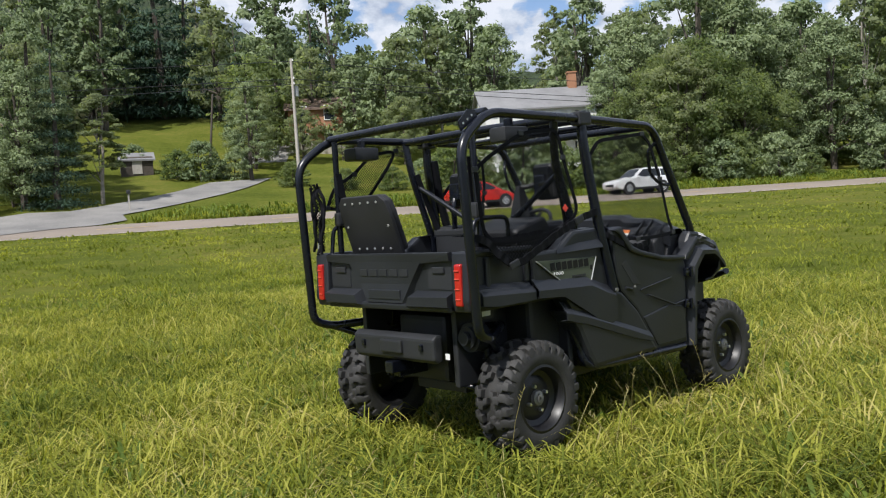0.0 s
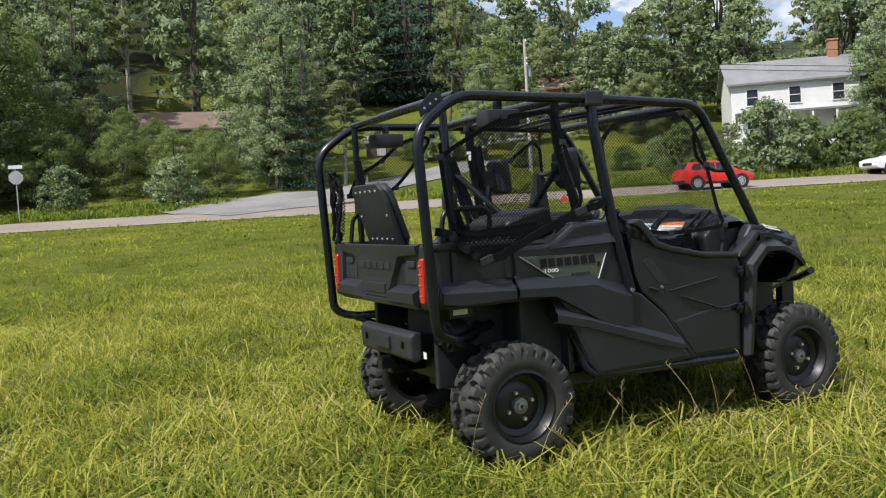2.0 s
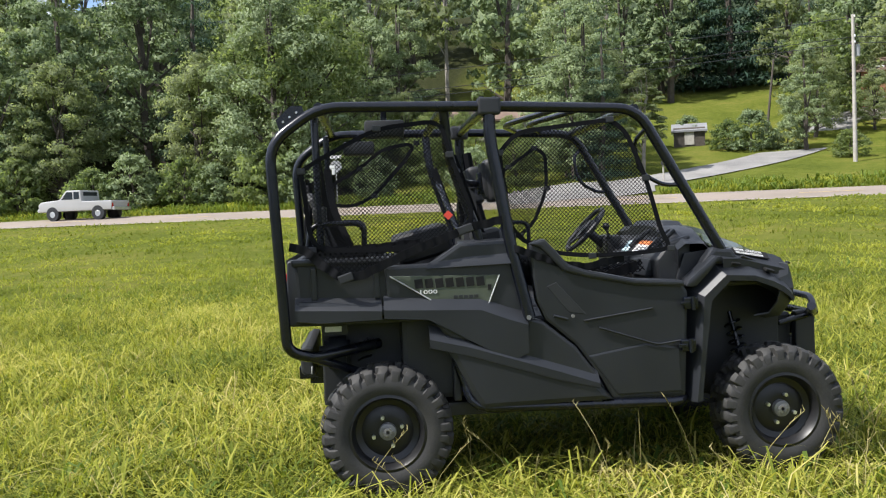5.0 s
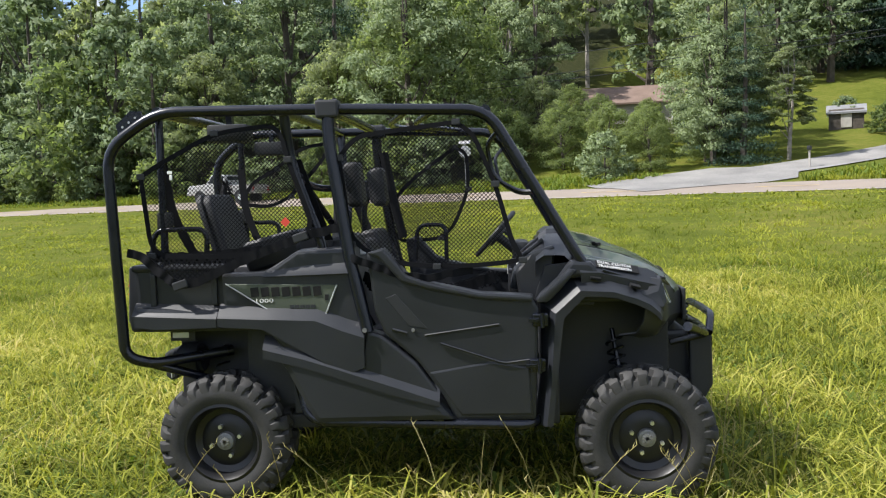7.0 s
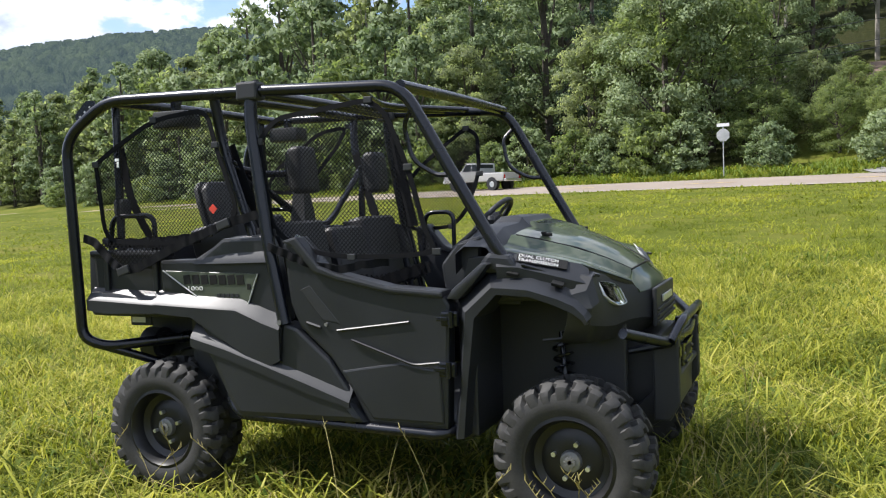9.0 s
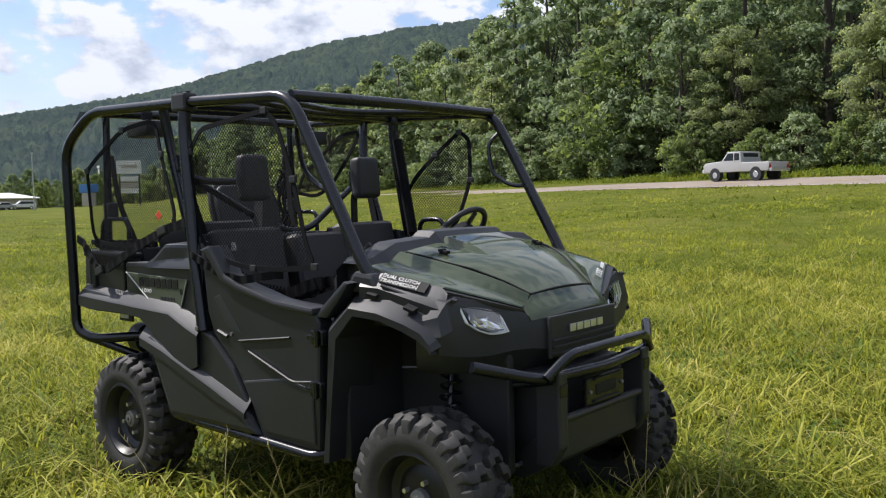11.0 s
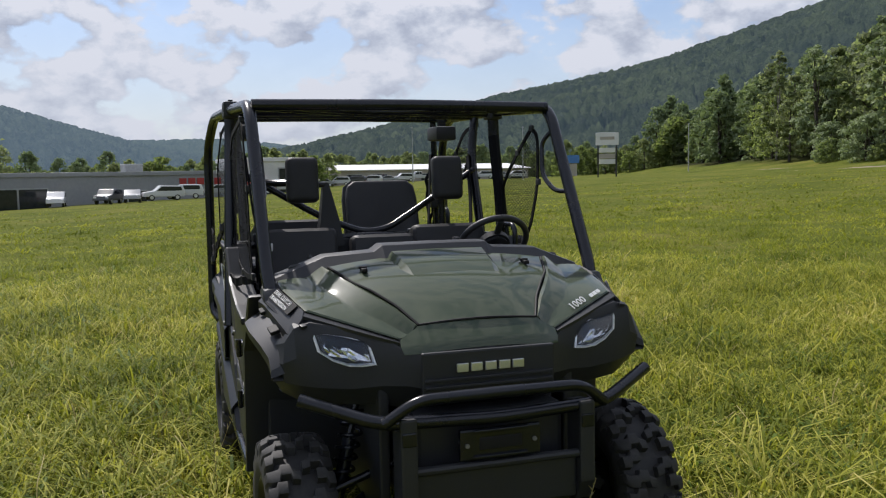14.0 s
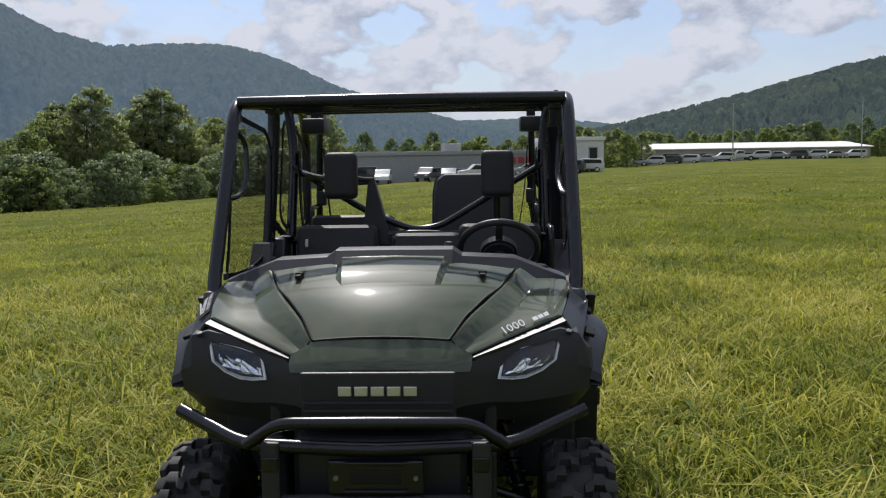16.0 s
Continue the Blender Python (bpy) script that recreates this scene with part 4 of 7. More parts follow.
both_sides("trim_ridge", lambda: tube([PT.lerp(PI, 0.80) + Vector((0.02, -0.003, 0.001)), PF.lerp(PJ, 0.72) + Vector((-0.075, -0.003, 0.001))], 0.007, 0, 6), M_PLASTIC)
both_sides("trim_groove", lambda: tube([PF + Vector((-0.055, -0.004, 0.006)), PF.lerp(PJ, 0.5) + Vector((-0.07, -0.005, 0.003)), PJ + Vector((-0.085, -0.003, 0.012))], 0.003, 0, 5), M_BLACKPRINT)
both_sides("fender_clip", lambda: box((0.05, 0.035, 0.014), (0.80, -0.722, 1.092), 0.003, (18, 10, 4)), M_BLACKPRINT)
both_sides("fender_clip", lambda: box((0.05, 0.035, 0.014), (0.985, -0.712, 1.048), 0.003, (18, 16, 8)), M_BLACKPRINT)
both_sides("fender_clip", lambda: box((0.022, 0.02, 0.012), (1.128, -0.628, 1.078), 0.003, (10, 16, 25)), M_PLASTIC)


# columns of the fascia from the fender in to the middle, each from the lamp brow down
FASCIA = (((1.00, 0.725, 0.99), (1.03, 0.735, 0.94), (1.02, 0.725, 0.88), (0.99, 0.69, 0.82)),
          ((1.100, 0.690, 1.016), (1.122, 0.700, 0.95), (1.108, 0.695, 0.88), (1.06, 0.655, 0.81)),
          ((1.118, 0.658, 1.068), (1.142, 0.655, 0.97), (1.130, 0.645, 0.87), (1.09, 0.61, 0.795)),
          ((1.118, 0.600, 1.084), (1.150, 0.585, 0.945), (1.150, 0.58, 0.86), (1.10, 0.56, 0.79)),
          ((1.148, 0.47, 1.058), (1.172, 0.47, 0.920), (1.170, 0.47, 0.85), (1.13, 0.46, 0.785)),
          ((1.190, 0.36, 1.026), (1.196, 0.362, 0.93), (1.205, 0.36, 0.86), (1.15, 0.36, 0.78)),
          ((1.236, 0.288, 0.985), (1.246, 0.28, 0.93), (1.245, 0.28, 0.86), (1.19, 0.28, 0.77)),
          ((1.276, 0.225, 0.982), (1.290, 0.22, 0.92), (1.286, 0.22, 0.85), (1.20, 0.22, 0.76)),
          ((1.288, 0.0, 0.990), (1.298, 0.0, 0.925), (1.294, 0.0, 0.85), (1.21, 0.0, 0.76)))


def fascia_row(i, dx=0.0, dz=0.0):
    half = [(c[i][0] + dx, c[i][1], c[i][2] + dz) for c in FASCIA]
    return [(x, -y, z) for x, y, z in half] + half[-2::-1]


part("fascia", thick(loft([fascia_row(0, -0.05, 0.012), fascia_row(0, -0.004, 0.003), fascia_row(0, 0.0, -0.006), fascia_row(1), fascia_row(2), fascia_row(3), fascia_row(3, -0.08, -0.01)]), 0.008), M_PLASTIC_DARK, utv, "black front fascia", 28)
part("grille", joined(box((0.02, 0.50, 0.17), (1.295, 0, 0.90), 0.008), *[box((0.012, 0.48, 0.012), (1.309, 0, 0.835 + 0.026 * i), 0.003) for i in range(3)]), M_PLASTIC_DARK, utv)
for i in range(5):  # maker's name as plain slanted blocks
    part("badge_bar", box((0.010, 0.043, 0.031), (1.312, -0.105 + 0.0525 * i, 0.926), 0.003), M_SILVER, utv)
LAMP = [(-0.590, 1.052), (-0.50, 1.036), (-0.412, 1.014), (-0.394, 0.941), (-0.44, 0.937), (-0.48, 0.940), (-0.530, 0.958), (-0.574, 0.988)]


def lamp_face(off, grow):
    cy, cz = -0.488, 0.992
    pts = [(cy + (y - cy) * grow, cz + (z - cz) * grow) for y, z in LAMP]
    return [(1.186 - 0.17 * (abs(y) - 0.394) - 0.38 * (z - 0.941) + off, y, z) for y, z in pts]


def lamp_facets():
    """A reflector of small mirror facets behind the lens, each tilted its own way."""
    r = random.Random(4)
    a, b, c, d = (-0.580, 1.045), (-0.418, 1.010), (-0.402, 0.946), (-0.545, 0.972)
    rows = []
    for v in range(6):
        row = []
        for u in range(11):
            p, q = u / 10, v / 5
            y = (a[0] + (b[0] - a[0]) * p) * (1 - q) + (d[0] + (c[0] - d[0]) * p) * q
            z = (a[1] + (b[1] - a[1]) * p) * (1 - q) + (d[1] + (c[1] - d[1]) * p) * q
            x = 1.186 - 0.17 * (abs(y) - 0.394) - 0.38 * (z - 0.941) + r.uniform(-0.004, 0.004)
            row.append((x + 0.004, y, z))
        rows.append(row)
    return thick(loft(rows), 0.002)


lamps = both_sides("headlight", lambda: loft([lamp_face(-0.03, 1.12), lamp_face(0.012, 1.10), lamp_face(0.014, 1.0), lamp_face(-0.012, 0.94)], True, True), M_LENS, "clear faceted headlight unit")
for h, fn in zip(lamps, (lamp_facets, lambda: mirrored(lamp_facets))):
    part("reflector", fn(), M_CHROME, h, "faceted bright reflector")


def lamp_bowl(y, z, r):
    b = lathe([(-0.016, 0.0005), (-0.015, 0.4 * r), (-0.004, 0.85 * r), (0.003, r), (0.001, r + 0.003), (-0.008, r + 0.003)], "z", 14)
    b.transform(pose(1.188 - 0.17 * (y - 0.394) - 0.38 * (z - 0.941), -y, z, 0, 70, 0))
    return b


for y, z, r in ((0.535, 1.003, 0.022), (0.455, 0.976, 0.026)):
    both_sides("lamp_bowl", lambda: lamp_bowl(y, z, r), M_CHROME, "chrome reflector bowl", True)
for s in (-1, 1):
    part("lamp_ribs", joined(*[box((0.006, 0.005, 0.05 - 0.003 * i), (1.186 - 0.17 * (0.02 + 0.013 * i) - 0.015, s * (0.408 + 0.013 * i), 0.972 + 0.002 * i), 0.001, (0, -20, 0)) for i in range(4)]), M_CHROME, utv)
for cover in both_sides("headlight_cover", lambda: loft([lamp_face(0.013, 1.03), lamp_face(0.020, 0.97), lamp_face(0.023, 0.7)], True, True), M_GLASS):
    cover.visible_shadow = False
both_sides("lamp_brow", lambda: thick(loft([[(x - 0.003, -y, z - 0.007) for x, y, z in BACK_EDGE[3:]], [(x + d, -y - 0.4 * d, z - 0.008 - 0.25 * d) for (x, y, z), d in zip(BACK_EDGE[3:], (0.030, 0.026, 0.022, 0.012))], [(x + d - 0.002, -y - 0.4 * d, z - 0.020 - 0.25 * d) for (x, y, z), d in zip(BACK_EDGE[3:], (0.030, 0.026, 0.022, 0.012))]]), 0.006), M_PLASTIC, "glossy black lamp brow", 20)
part("bumper_loop", tube([(1.385, -0.41, 0.775), (1.42, -0.30, 0.855), (1.425, 0, 0.858), (1.42, 0.30, 0.855), (1.385, 0.41, 0.775)], 0.020, 0.05, 12), M_TUBE, utv, "bent steel bumper tube", True)
part("bumper_bar", tube([(1.235, -0.665, 0.845), (1.37, -0.42, 0.772), (1.405, 0, 0.765), (1.37, 0.42, 0.772), (1.235, 0.665, 0.845)], 0.023, 0.07, 12), M_TUBE, utv, "black steel bumper tube", True)
both_sides("bumper_plate", lambda: plate([(1.30, 0.78), (1.41, 0.79), (1.415, 0.50), (1.37, 0.42), (1.30, 0.42)], -0.30, -0.36, 0.01), M_PLASTIC_DARK)
part("skid_plate", joined(plate([(1.36, 0.60), (1.385, 0.60), (1.38, 0.44), (1.20, 0.33), (1.10, 0.33), (1.10, 0.36)], -0.30, 0.30, 0.008), tube([(1.39, -0.33, 0.60), (1.39, 0.33, 0.60)], 0.016, 0), box((0.18, 0.56, 0.30), (1.22, 0, 0.62), 0.02)), M_PLASTIC_DARK, utv)
part("winch_plate", joined(box((0.02, 0.30, 0.11), (1.392, 0, 0.675), 0.008), box((0.03, 0.20, 0.012), (1.398, 0, 0.722), 0.004), box((0.03, 0.20, 0.012), (1.398, 0, 0.632), 0.004)), M_TUBE, utv)
part("winch_slot", box((0.012, 0.16, 0.045), (1.400, 0, 0.677), 0.006), M_BLACKPRINT, utv)
for s in (-1, 1):
    part("plate_bolt", cyl((1.40, s * 0.125, 0.675), (1.41, s * 0.125, 0.675), 0.008, 8), M_HUB, utv)
both_sides("bumper_stay", lambda: joined(tube([(1.38, -0.36, 0.76), (1.20, -0.36, 0.72)], 0.016, 0), box((0.03, 0.05, 0.05), (1.40, -0.33, 0.72), 0.006)), M_TUBE)
ax, dn = (PF - PT).normalized(), (PI - PT)
out_ = dn.cross(ax).normalized()
out_ = out_ if out_.z > 0 else -out_
plane = Matrix((ax, -out_, ax.cross(-out_))).transposed().to_4x4()
plane.translation = PT.lerp(PI, 0.31) + ax * 0.112 + out_ * 0.004
clutch = box((0.212, 0.004, 0.050), (0.0, 0, 0), 0.001)
clutch.transform(plane)
decal = part("side_decal", clutch, M_BLACKPRINT, utv, "black decal with white words")
words = joined(lettering("DUAL CLUTCH", 0.0245, 0.0008, Matrix.Translation((-0.100, -0.0035, 0.003)) @ pose(0, 0, 0, 90, 0, 0)), lettering("TRANSMISSION", 0.0245, 0.0008, Matrix.Translation((-0.100, -0.0035, -0.021)) @ pose(0, 0, 0, 90, 0, 0)))
words.transform(plane)
part("words", words, M_WHITE, decal, "white block lettering")
fa, fb = Vector(BACK_EDGE[3]), Vector(BACK_EDGE[6])
ax = (fb - fa).normalized()
nn_ = ax.cross(Vector((1.06, 0.30, 1.135)) - fa).normalized()
nn_ = nn_ if nn_.z > 0 else -nn_
up_ = nn_.cross(-ax)
m = Matrix((-ax, up_, nn_)).transposed().to_4x4()
m.translation = fa + ax * 0.225 + up_ * (0.014 if up_.z > 0 else -0.014) + nn_ * 0.006
part("number", lettering("1000", 0.046, 0.0012, m), M_WHITE, utv, "white printed number")
for i in range(3):
    b = box((0.018, 0.016, 0.002), (0, 0, 0))
    k = m.copy()
    k.translation = m.translation - ax * (0.132 + 0.022 * i) + up_ * 0.010
    b.transform(k)
    part("print_bar", b, M_WHITE, utv)

# cabin
part("dashboard", joined(plate([(0.62, 1.25), (0.50, 1.215), (0.42, 1.12), (0.44, 0.98), (0.60, 0.85)], -0.60, 0.60, 0.03, 3), box((0.10, 0.30, 0.12), (0.45, 0.40, 1.17), 0.03), box((0.12, 0.24, 0.18), (0.44, 0.0, 1.05), 0.02)), M_PLASTIC_DARK, utv, smooth=30)
for name, size, place, turn, m, text in (("warning_label", (0.064, 0.22, 0.003), (0.448, -0.245, 1.161), -50, M_WHITE, "white printed warning sticker"), ("warning_label", (0.028, 0.22, 0.003), (0.478, -0.245, 1.197), -50, M_ORANGE, "orange heading of the warning sticker"),
                                         ("warning_label", (0.075, 0.12, 0.003), (0.456, 0.0, 1.172), -50, M_CYAN, "pale blue printed sticker"), ("warning_label", (0.003, 0.085, 0.055), (0.377, -0.03, 1.092), 0, M_WHITE, "white printed sticker")):
    part(name, box(size, place, 0.0, (0, turn, 0)), m, utv, text)
part("print_bar", joined(*[box((0.006, 0.18 - 0.03 * (k % 2), 0.002), (0.432 + 0.011 * k, -0.245, 1.1455 + 0.0131 * k), 0.0, (0, -50, 0)) for k in range(3)]), M_HUB, utv)
for y in (-0.50, -0.43, -0.115, -0.085):  # ribs of the dash beside the labels
    part("dash_rib", box((0.16, 0.014, 0.02), (0.50, y, 1.222), 0.006, (0, -38, 0)), M_PLASTIC, utv)
both_sides("dash_side", lambda: plate([(0.50, 0.95), (0.565, 1.150), (0.70, 1.165), (0.82, 1.09), (0.80, 0.95)], -0.602, -0.626, 0.006), M_PLASTIC_DARK)
part("glove_box", joined(box((0.05, 0.34, 0.10), (0.425, -0.34, 1.07), 0.02, (0, 14, 0)), box((0.02, 0.10, 0.02), (0.395, -0.34, 1.105), 0.006)), M_PLASTIC, utv, smooth=30)
wheel_m = Matrix.Translation((0.30, 0.41, 1.27)) @ pose(0, 0, 0, 0, -48, 0)
ring = tube([(0.165 * math.cos(k * math.tau / 40), 0.165 * math.sin(k * math.tau / 40), 0) for k in range(41)], 0.015, 0, 10)
ring.transform(wheel_m)
steer = part("steering_wheel", ring, M_PLASTIC_DARK, utv, "black steering wheel", True)
spokes = joined(*[box((0.15, 0.03, 0.014), (0.075 * math.cos(a), 0.075 * math.sin(a), -0.01), 0.004, (0, 0, math.degrees(a))) for a in (0.0, 2.3, -2.3)], cyl((0, 0, -0.035), (0, 0, 0.016), 0.078, 20, bevel=0.012))
spokes.transform(wheel_m)
part("spoke_hub", spokes, M_PLASTIC_DARK, steer)
part("steering_column", cyl((0.31, 0.41, 1.26), (0.50, 0.41, 1.10), 0.028), M_PLASTIC_DARK, utv, smooth=True)
part("shift_lever", joined(cyl((0.44, 0.22, 1.10), (0.38, 0.20, 1.28), 0.008), lathe([(-0.022, 0.0), (-0.02, 0.016), (0, 0.024), (0.02, 0.016), (0.022, 0.0)], "z", 14, (0.38, 0.20, 1.29))), M_PLASTIC_DARK, utv, smooth=True)


def front_seat(y, w, tall):
    return joined(box((0.50, w, 0.13), (-0.12, y, 0.80), 0.045, (0, -6, 0), 3), box((0.12, w, 0.50 + tall), (-0.40, y, 1.03 + tall / 2), 0.045, (0, -11, 0), 3))


for y, w in ((-0.40, 0.42), (0.06, 0.36), (0.43, 0.42)):
    part("front_seat", front_seat(y, w, 0.0 if abs(y) < 0.2 else 0.045), M_SEAT, utv, "black vinyl bench seat", 35)
for y in (-0.37, 0.42):
    rest = part("headrest", joined(box((0.085, 0.165, 0.235), (-0.40, y, 1.575), 0.034, (0, -6, 0), 4), box((0.05, 0.135, 0.20), (-0.435, y, 1.575), 0.02, (0, -6, 0))), M_SEAT, utv, "padded black headrest", 40)
    if y > 0:
        part("headrest_post", joined(tube([(-0.50, y, 1.24), (-0.50, y, 1.48), (-0.43, y, 1.58)], 0.020, 0.05), box((0.05, 0.09, 0.12), (-0.47, y, 1.56), 0.01)), M_TUBE, rest)
    else:
        part("headrest_post", joined(tube([(-0.47, y, 1.56), (-0.56, y - 0.14, 1.56), (-0.63, y - 0.29, 1.60)], 0.018, 0.05), box((0.05, 0.09, 0.12), (-0.46, y, 1.56), 0.01)), M_TUBE, rest)
part("belt_post", joined(loft([[(-0.56, -0.29, 1.22), (-0.46, -0.29, 1.22), (-0.46, -0.14, 1.22), (-0.56, -0.14, 1.22)], [(-0.55, -0.265, 1.36), (-0.47, -0.265, 1.36), (-0.47, -0.165, 1.36), (-0.55, -0.165, 1.36)],
                               [(-0.54, -0.25, 1.50), (-0.48, -0.25, 1.50), (-0.48, -0.20, 1.50), (-0.54, -0.20, 1.50)], [(-0.53, -0.245, 1.56), (-0.49, -0.245, 1.56), (-0.49, -0.215, 1.56), (-0.53, -0.215, 1.56)]], True, True),
                         tube([(-0.51, -0.23, 1.55), (-0.48, -0.27, 1.55), (-0.45, -0.34, 1.57)], 0.016, 0.03)), M_PLASTIC_DARK, utv, "tapered belt post between the seats", 30)
BOARD = [(-0.248, 0.10), (-0.235, 0.185), (-0.185, 0.225), (0.185, 0.225), (0.235, 0.185), (0.248, 0.10), (0.25, -0.16), (0.20, -0.17), (0.185, -0.235), (-0.185, -0.235), (-0.20, -0.17), (-0.25, -0.16)]


def seat_board(grow, x0, x1, bevel, seg):
    """A slab of the seat back's outline, leaning backward."""
    b = plate([(y * grow, z * grow) for y, z in BOARD], x0, x1, bevel, seg)
    for v in b.verts:
        v.co = (v.co.y, v.co.x, v.co.z)
    b.transform(pose(-1.335, 0.285, 1.345, 0, -18, 0))
    return b


board = part("rear_seat_back", seat_board(1.0, -0.03, 0.0, 0.008, 2), M_SEAT, utv, "raised rear seat back with a riveted black board", 35)
part("cushion", seat_board(0.94, -0.004, 0.055, 0.024, 3), M_SEAT, board, "padded black vinyl", 40)
for y, z in [(-0.16 + 0.08 * i, 0.185) for i in range(5)] + [(-0.16 + 0.08 * i, -0.12) for i in range(5)] + [(-0.205, 0.03), (0.205, 0.03)]:
    stud = cyl((-0.036, y, z), (-0.029, y, z), 0.0075, 8)
    stud.transform(pose(-1.335, 0.285, 1.345, 0, -18, 0))
    part("rivet", stud, M_GALV, board)
part("seat_bulkhead", joined(box((0.03, 1.22, 0.40), (-0.505, 0, 1.06), 0.01), box((0.05, 0.40, 0.05), (-0.50, 0.42, 1.275), 0.012), box((0.05, 0.40, 0.05), (-0.50, -0.42, 1.275), 0.012)), M_PLASTIC_DARK, utv)
part("rear_seat", joined(box((0.40, 0.54, 0.10), (-1.0, 0.27, 1.10), 0.035, seg=3), box((0.55, 0.56, 0.09), (-1.06, -0.36, 1.06), 0.03, seg=3)), M_SEAT, utv, "black rear seat cushion", 35)
part("folded_seat", joined(box((0.30, 0.46, 0.16), (-0.80, -0.36, 1.25), 0.04, (0, -14, 0), 3)), M_SEAT, utv, "folded black rear seat", 35)
part("red_tag", box((0.034, 0.003, 0.034), (-0.68, -0.738, 1.398), 0.0, (0, 45, 0)), M_REDTAG, utv, "red warning tag")
both_sides("rear_belt_pillar", lambda: tube([(-1.33, -0.64, 1.93), (-1.32, -0.66, 1.20)], 0.02, 0), M_TUBE, smooth=True)


def belt(points, w=0.045, t=0.003):
    """A strap along a line, flat side outward."""
    pts = fillet(points, 0.1, 5)
    rows = []
    for i, p in enumerate(pts):
        d = (pts[min(i + 1, len(pts) - 1)] - pts[max(i - 1, 0)]).normalized()
        c = d.cross(Vector((0, 1, 0)))
        c = c.normalized() if c.length > 0.1 else Vector((1, 0, 0))
        rows.append([p + c * w / 2 + Vector((0, t, 0)), p - c * w / 2 + Vector((0, t, 0)), p - c * w / 2 - Vector((0, t, 0)), p + c * w / 2 - Vector((0, t, 0))])
    return loft(rows, True, True)


both_sides("seat_belt", lambda: belt([(-0.64, -0.63, 1.70), (-0.54, -0.61, 1.40), (-0.43, -0.56, 1.10), (-0.30, -0.58, 0.86)]), M_WEB)
both_sides("seat_belt", lambda: belt([(-1.33, -0.62, 1.72), (-1.30, -0.60, 1.45), (-1.18, -0.55, 1.18), (-1.1, -0.58, 1.05)]), M_WEB)
both_sides("belt_reel", lambda: box((0.07, 0.06, 0.09), (-1.32, -0.64, 1.42), 0.015), M_PLASTIC_DARK)


# door nets
def net(poly, y, pitch=0.0142, w=0.0033):
    verts, faces = [], []
    for slope, dy in ((1.0, 0.0), (-1.0, 0.002)):
        n = Vector((1, slope)).normalized()
        d = Vector((-n.y, n.x))
        vals = [Vector(p).dot(n) for p in poly]
        c = min(vals) + pitch * 0.5
        while c < max(vals):
            hits = []
            for p, q in zip(poly, poly[1:] + poly[:1]):
                a, b = Vector(p).dot(n) - c, Vector(q).dot(n) - c
                if a * b < 0:
                    hits.append((Vector(p).lerp(Vector(q), a / (a - b))).dot(d))
            hits.sort()
            for h0, h1 in zip(hits[::2], hits[1::2]):
                k = len(verts)
                for h, e in ((h0, -1), (h1, -1), (h1, 1), (h0, 1)):
                    p = n * (c + e * w / 2) + d * h
                    verts.append((p.x, y + dy, p.y))
                faces.append((k, k + 1, k + 2, k + 3))
            c += pitch
    b = bmesh.new()
    vs = [b.verts.new(v) for v in verts]
    for f in faces:
        b.faces.new([vs[i] for i in f])
    return b


REAR_NET = [(-1.40, 1.64), (-1.30, 1.70), (-1.02, 1.84), (-0.70, 1.87), (-0.66, 1.70), (-0.54, 1.36), (-0.72, 1.28), (-0.95, 1.235), (-1.36, 1.25)]
FRONT_NET = [(-0.41, 1.70), (-0.32, 1.80), (0.16, 1.85), (0.24, 1.79), (0.34, 1.55), (0.41, 1.28), (0.462, 1.185), (0.30, 1.168), (0.05, 1.163), (-0.15, 1.185), (-0.36, 1.28)]
DRAWN_NET = [(0.05, 1.82), (0.12, 1.78), (0.13, 1.55), (0.03, 1.32), (-0.06, 1.24), (-0.34, 1.22), (-0.40, 1.40), (-0.31, 1.56), (-0.13, 1.70)]
FOLDED_NET = [(-1.36, 1.50), (-1.30, 1.63), (-1.12, 1.72), (-0.97, 1.85), (-0.74, 1.88), (-0.84, 1.74), (-1.03, 1.54), (-1.18, 1.47)]
for poly, y in ((REAR_NET, -0.725), (FOLDED_NET, 0.725), (DRAWN_NET, 0.725), (FRONT_NET, -0.725)):
    nt = part("door_net", net(poly, y), M_WEB, utv, "black diamond-mesh door net")
    part("net_strap", belt([(p[0], y, p[1]) for p in poly + poly[:1]], 0.022, 0.003), M_WEB, nt)
    for p in poly[::2]:
        part("net_buckle", box((0.04, 0.014, 0.03), (p[0], y, p[1]), 0.004), M_PLASTIC_DARK, nt)


def rumpled(line, amp, w, t):
    """A slack strap with small folds along its line."""
    pts = [Vector(p) for p in line]
    out = []
    for p, q in zip(pts, pts[1:]):
        n = max(2, int((q - p).length / 0.028))
        out += [p.lerp(q, k / n) + Vector((0, amp * (-1) ** k, amp * 0.8 * math.sin(2.3 * (len(out) + k)))) for k in range(n)]
    return belt(out + [pts[-1]], w, t)


SLACK = [(-1.47, -0.765, 1.27), (-1.39, -0.770, 1.25), (-1.32, -0.775, 1.18), (-1.22, -0.780, 1.11), (-1.13, -0.780, 1.115), (-1.0, -0.780, 1.17), (-0.85, -0.775, 1.235), (-0.58, -0.765, 1.33), (-0.39, -0.755, 1.37)]
part("slack_net", net([(-1.36, 1.24), (-1.22, 1.12), (-1.13, 1.12), (-0.85, 1.24), (-0.6, 1.33), (-0.8, 1.27), (-1.1, 1.26)], -0.768, 0.018, 0.006), M_WEB, utv, "sagging net edge")
part("slack_strap", rumpled(SLACK, 0.004, 0.042, 0.004), M_WEB, utv, "rumpled black webbing strap")
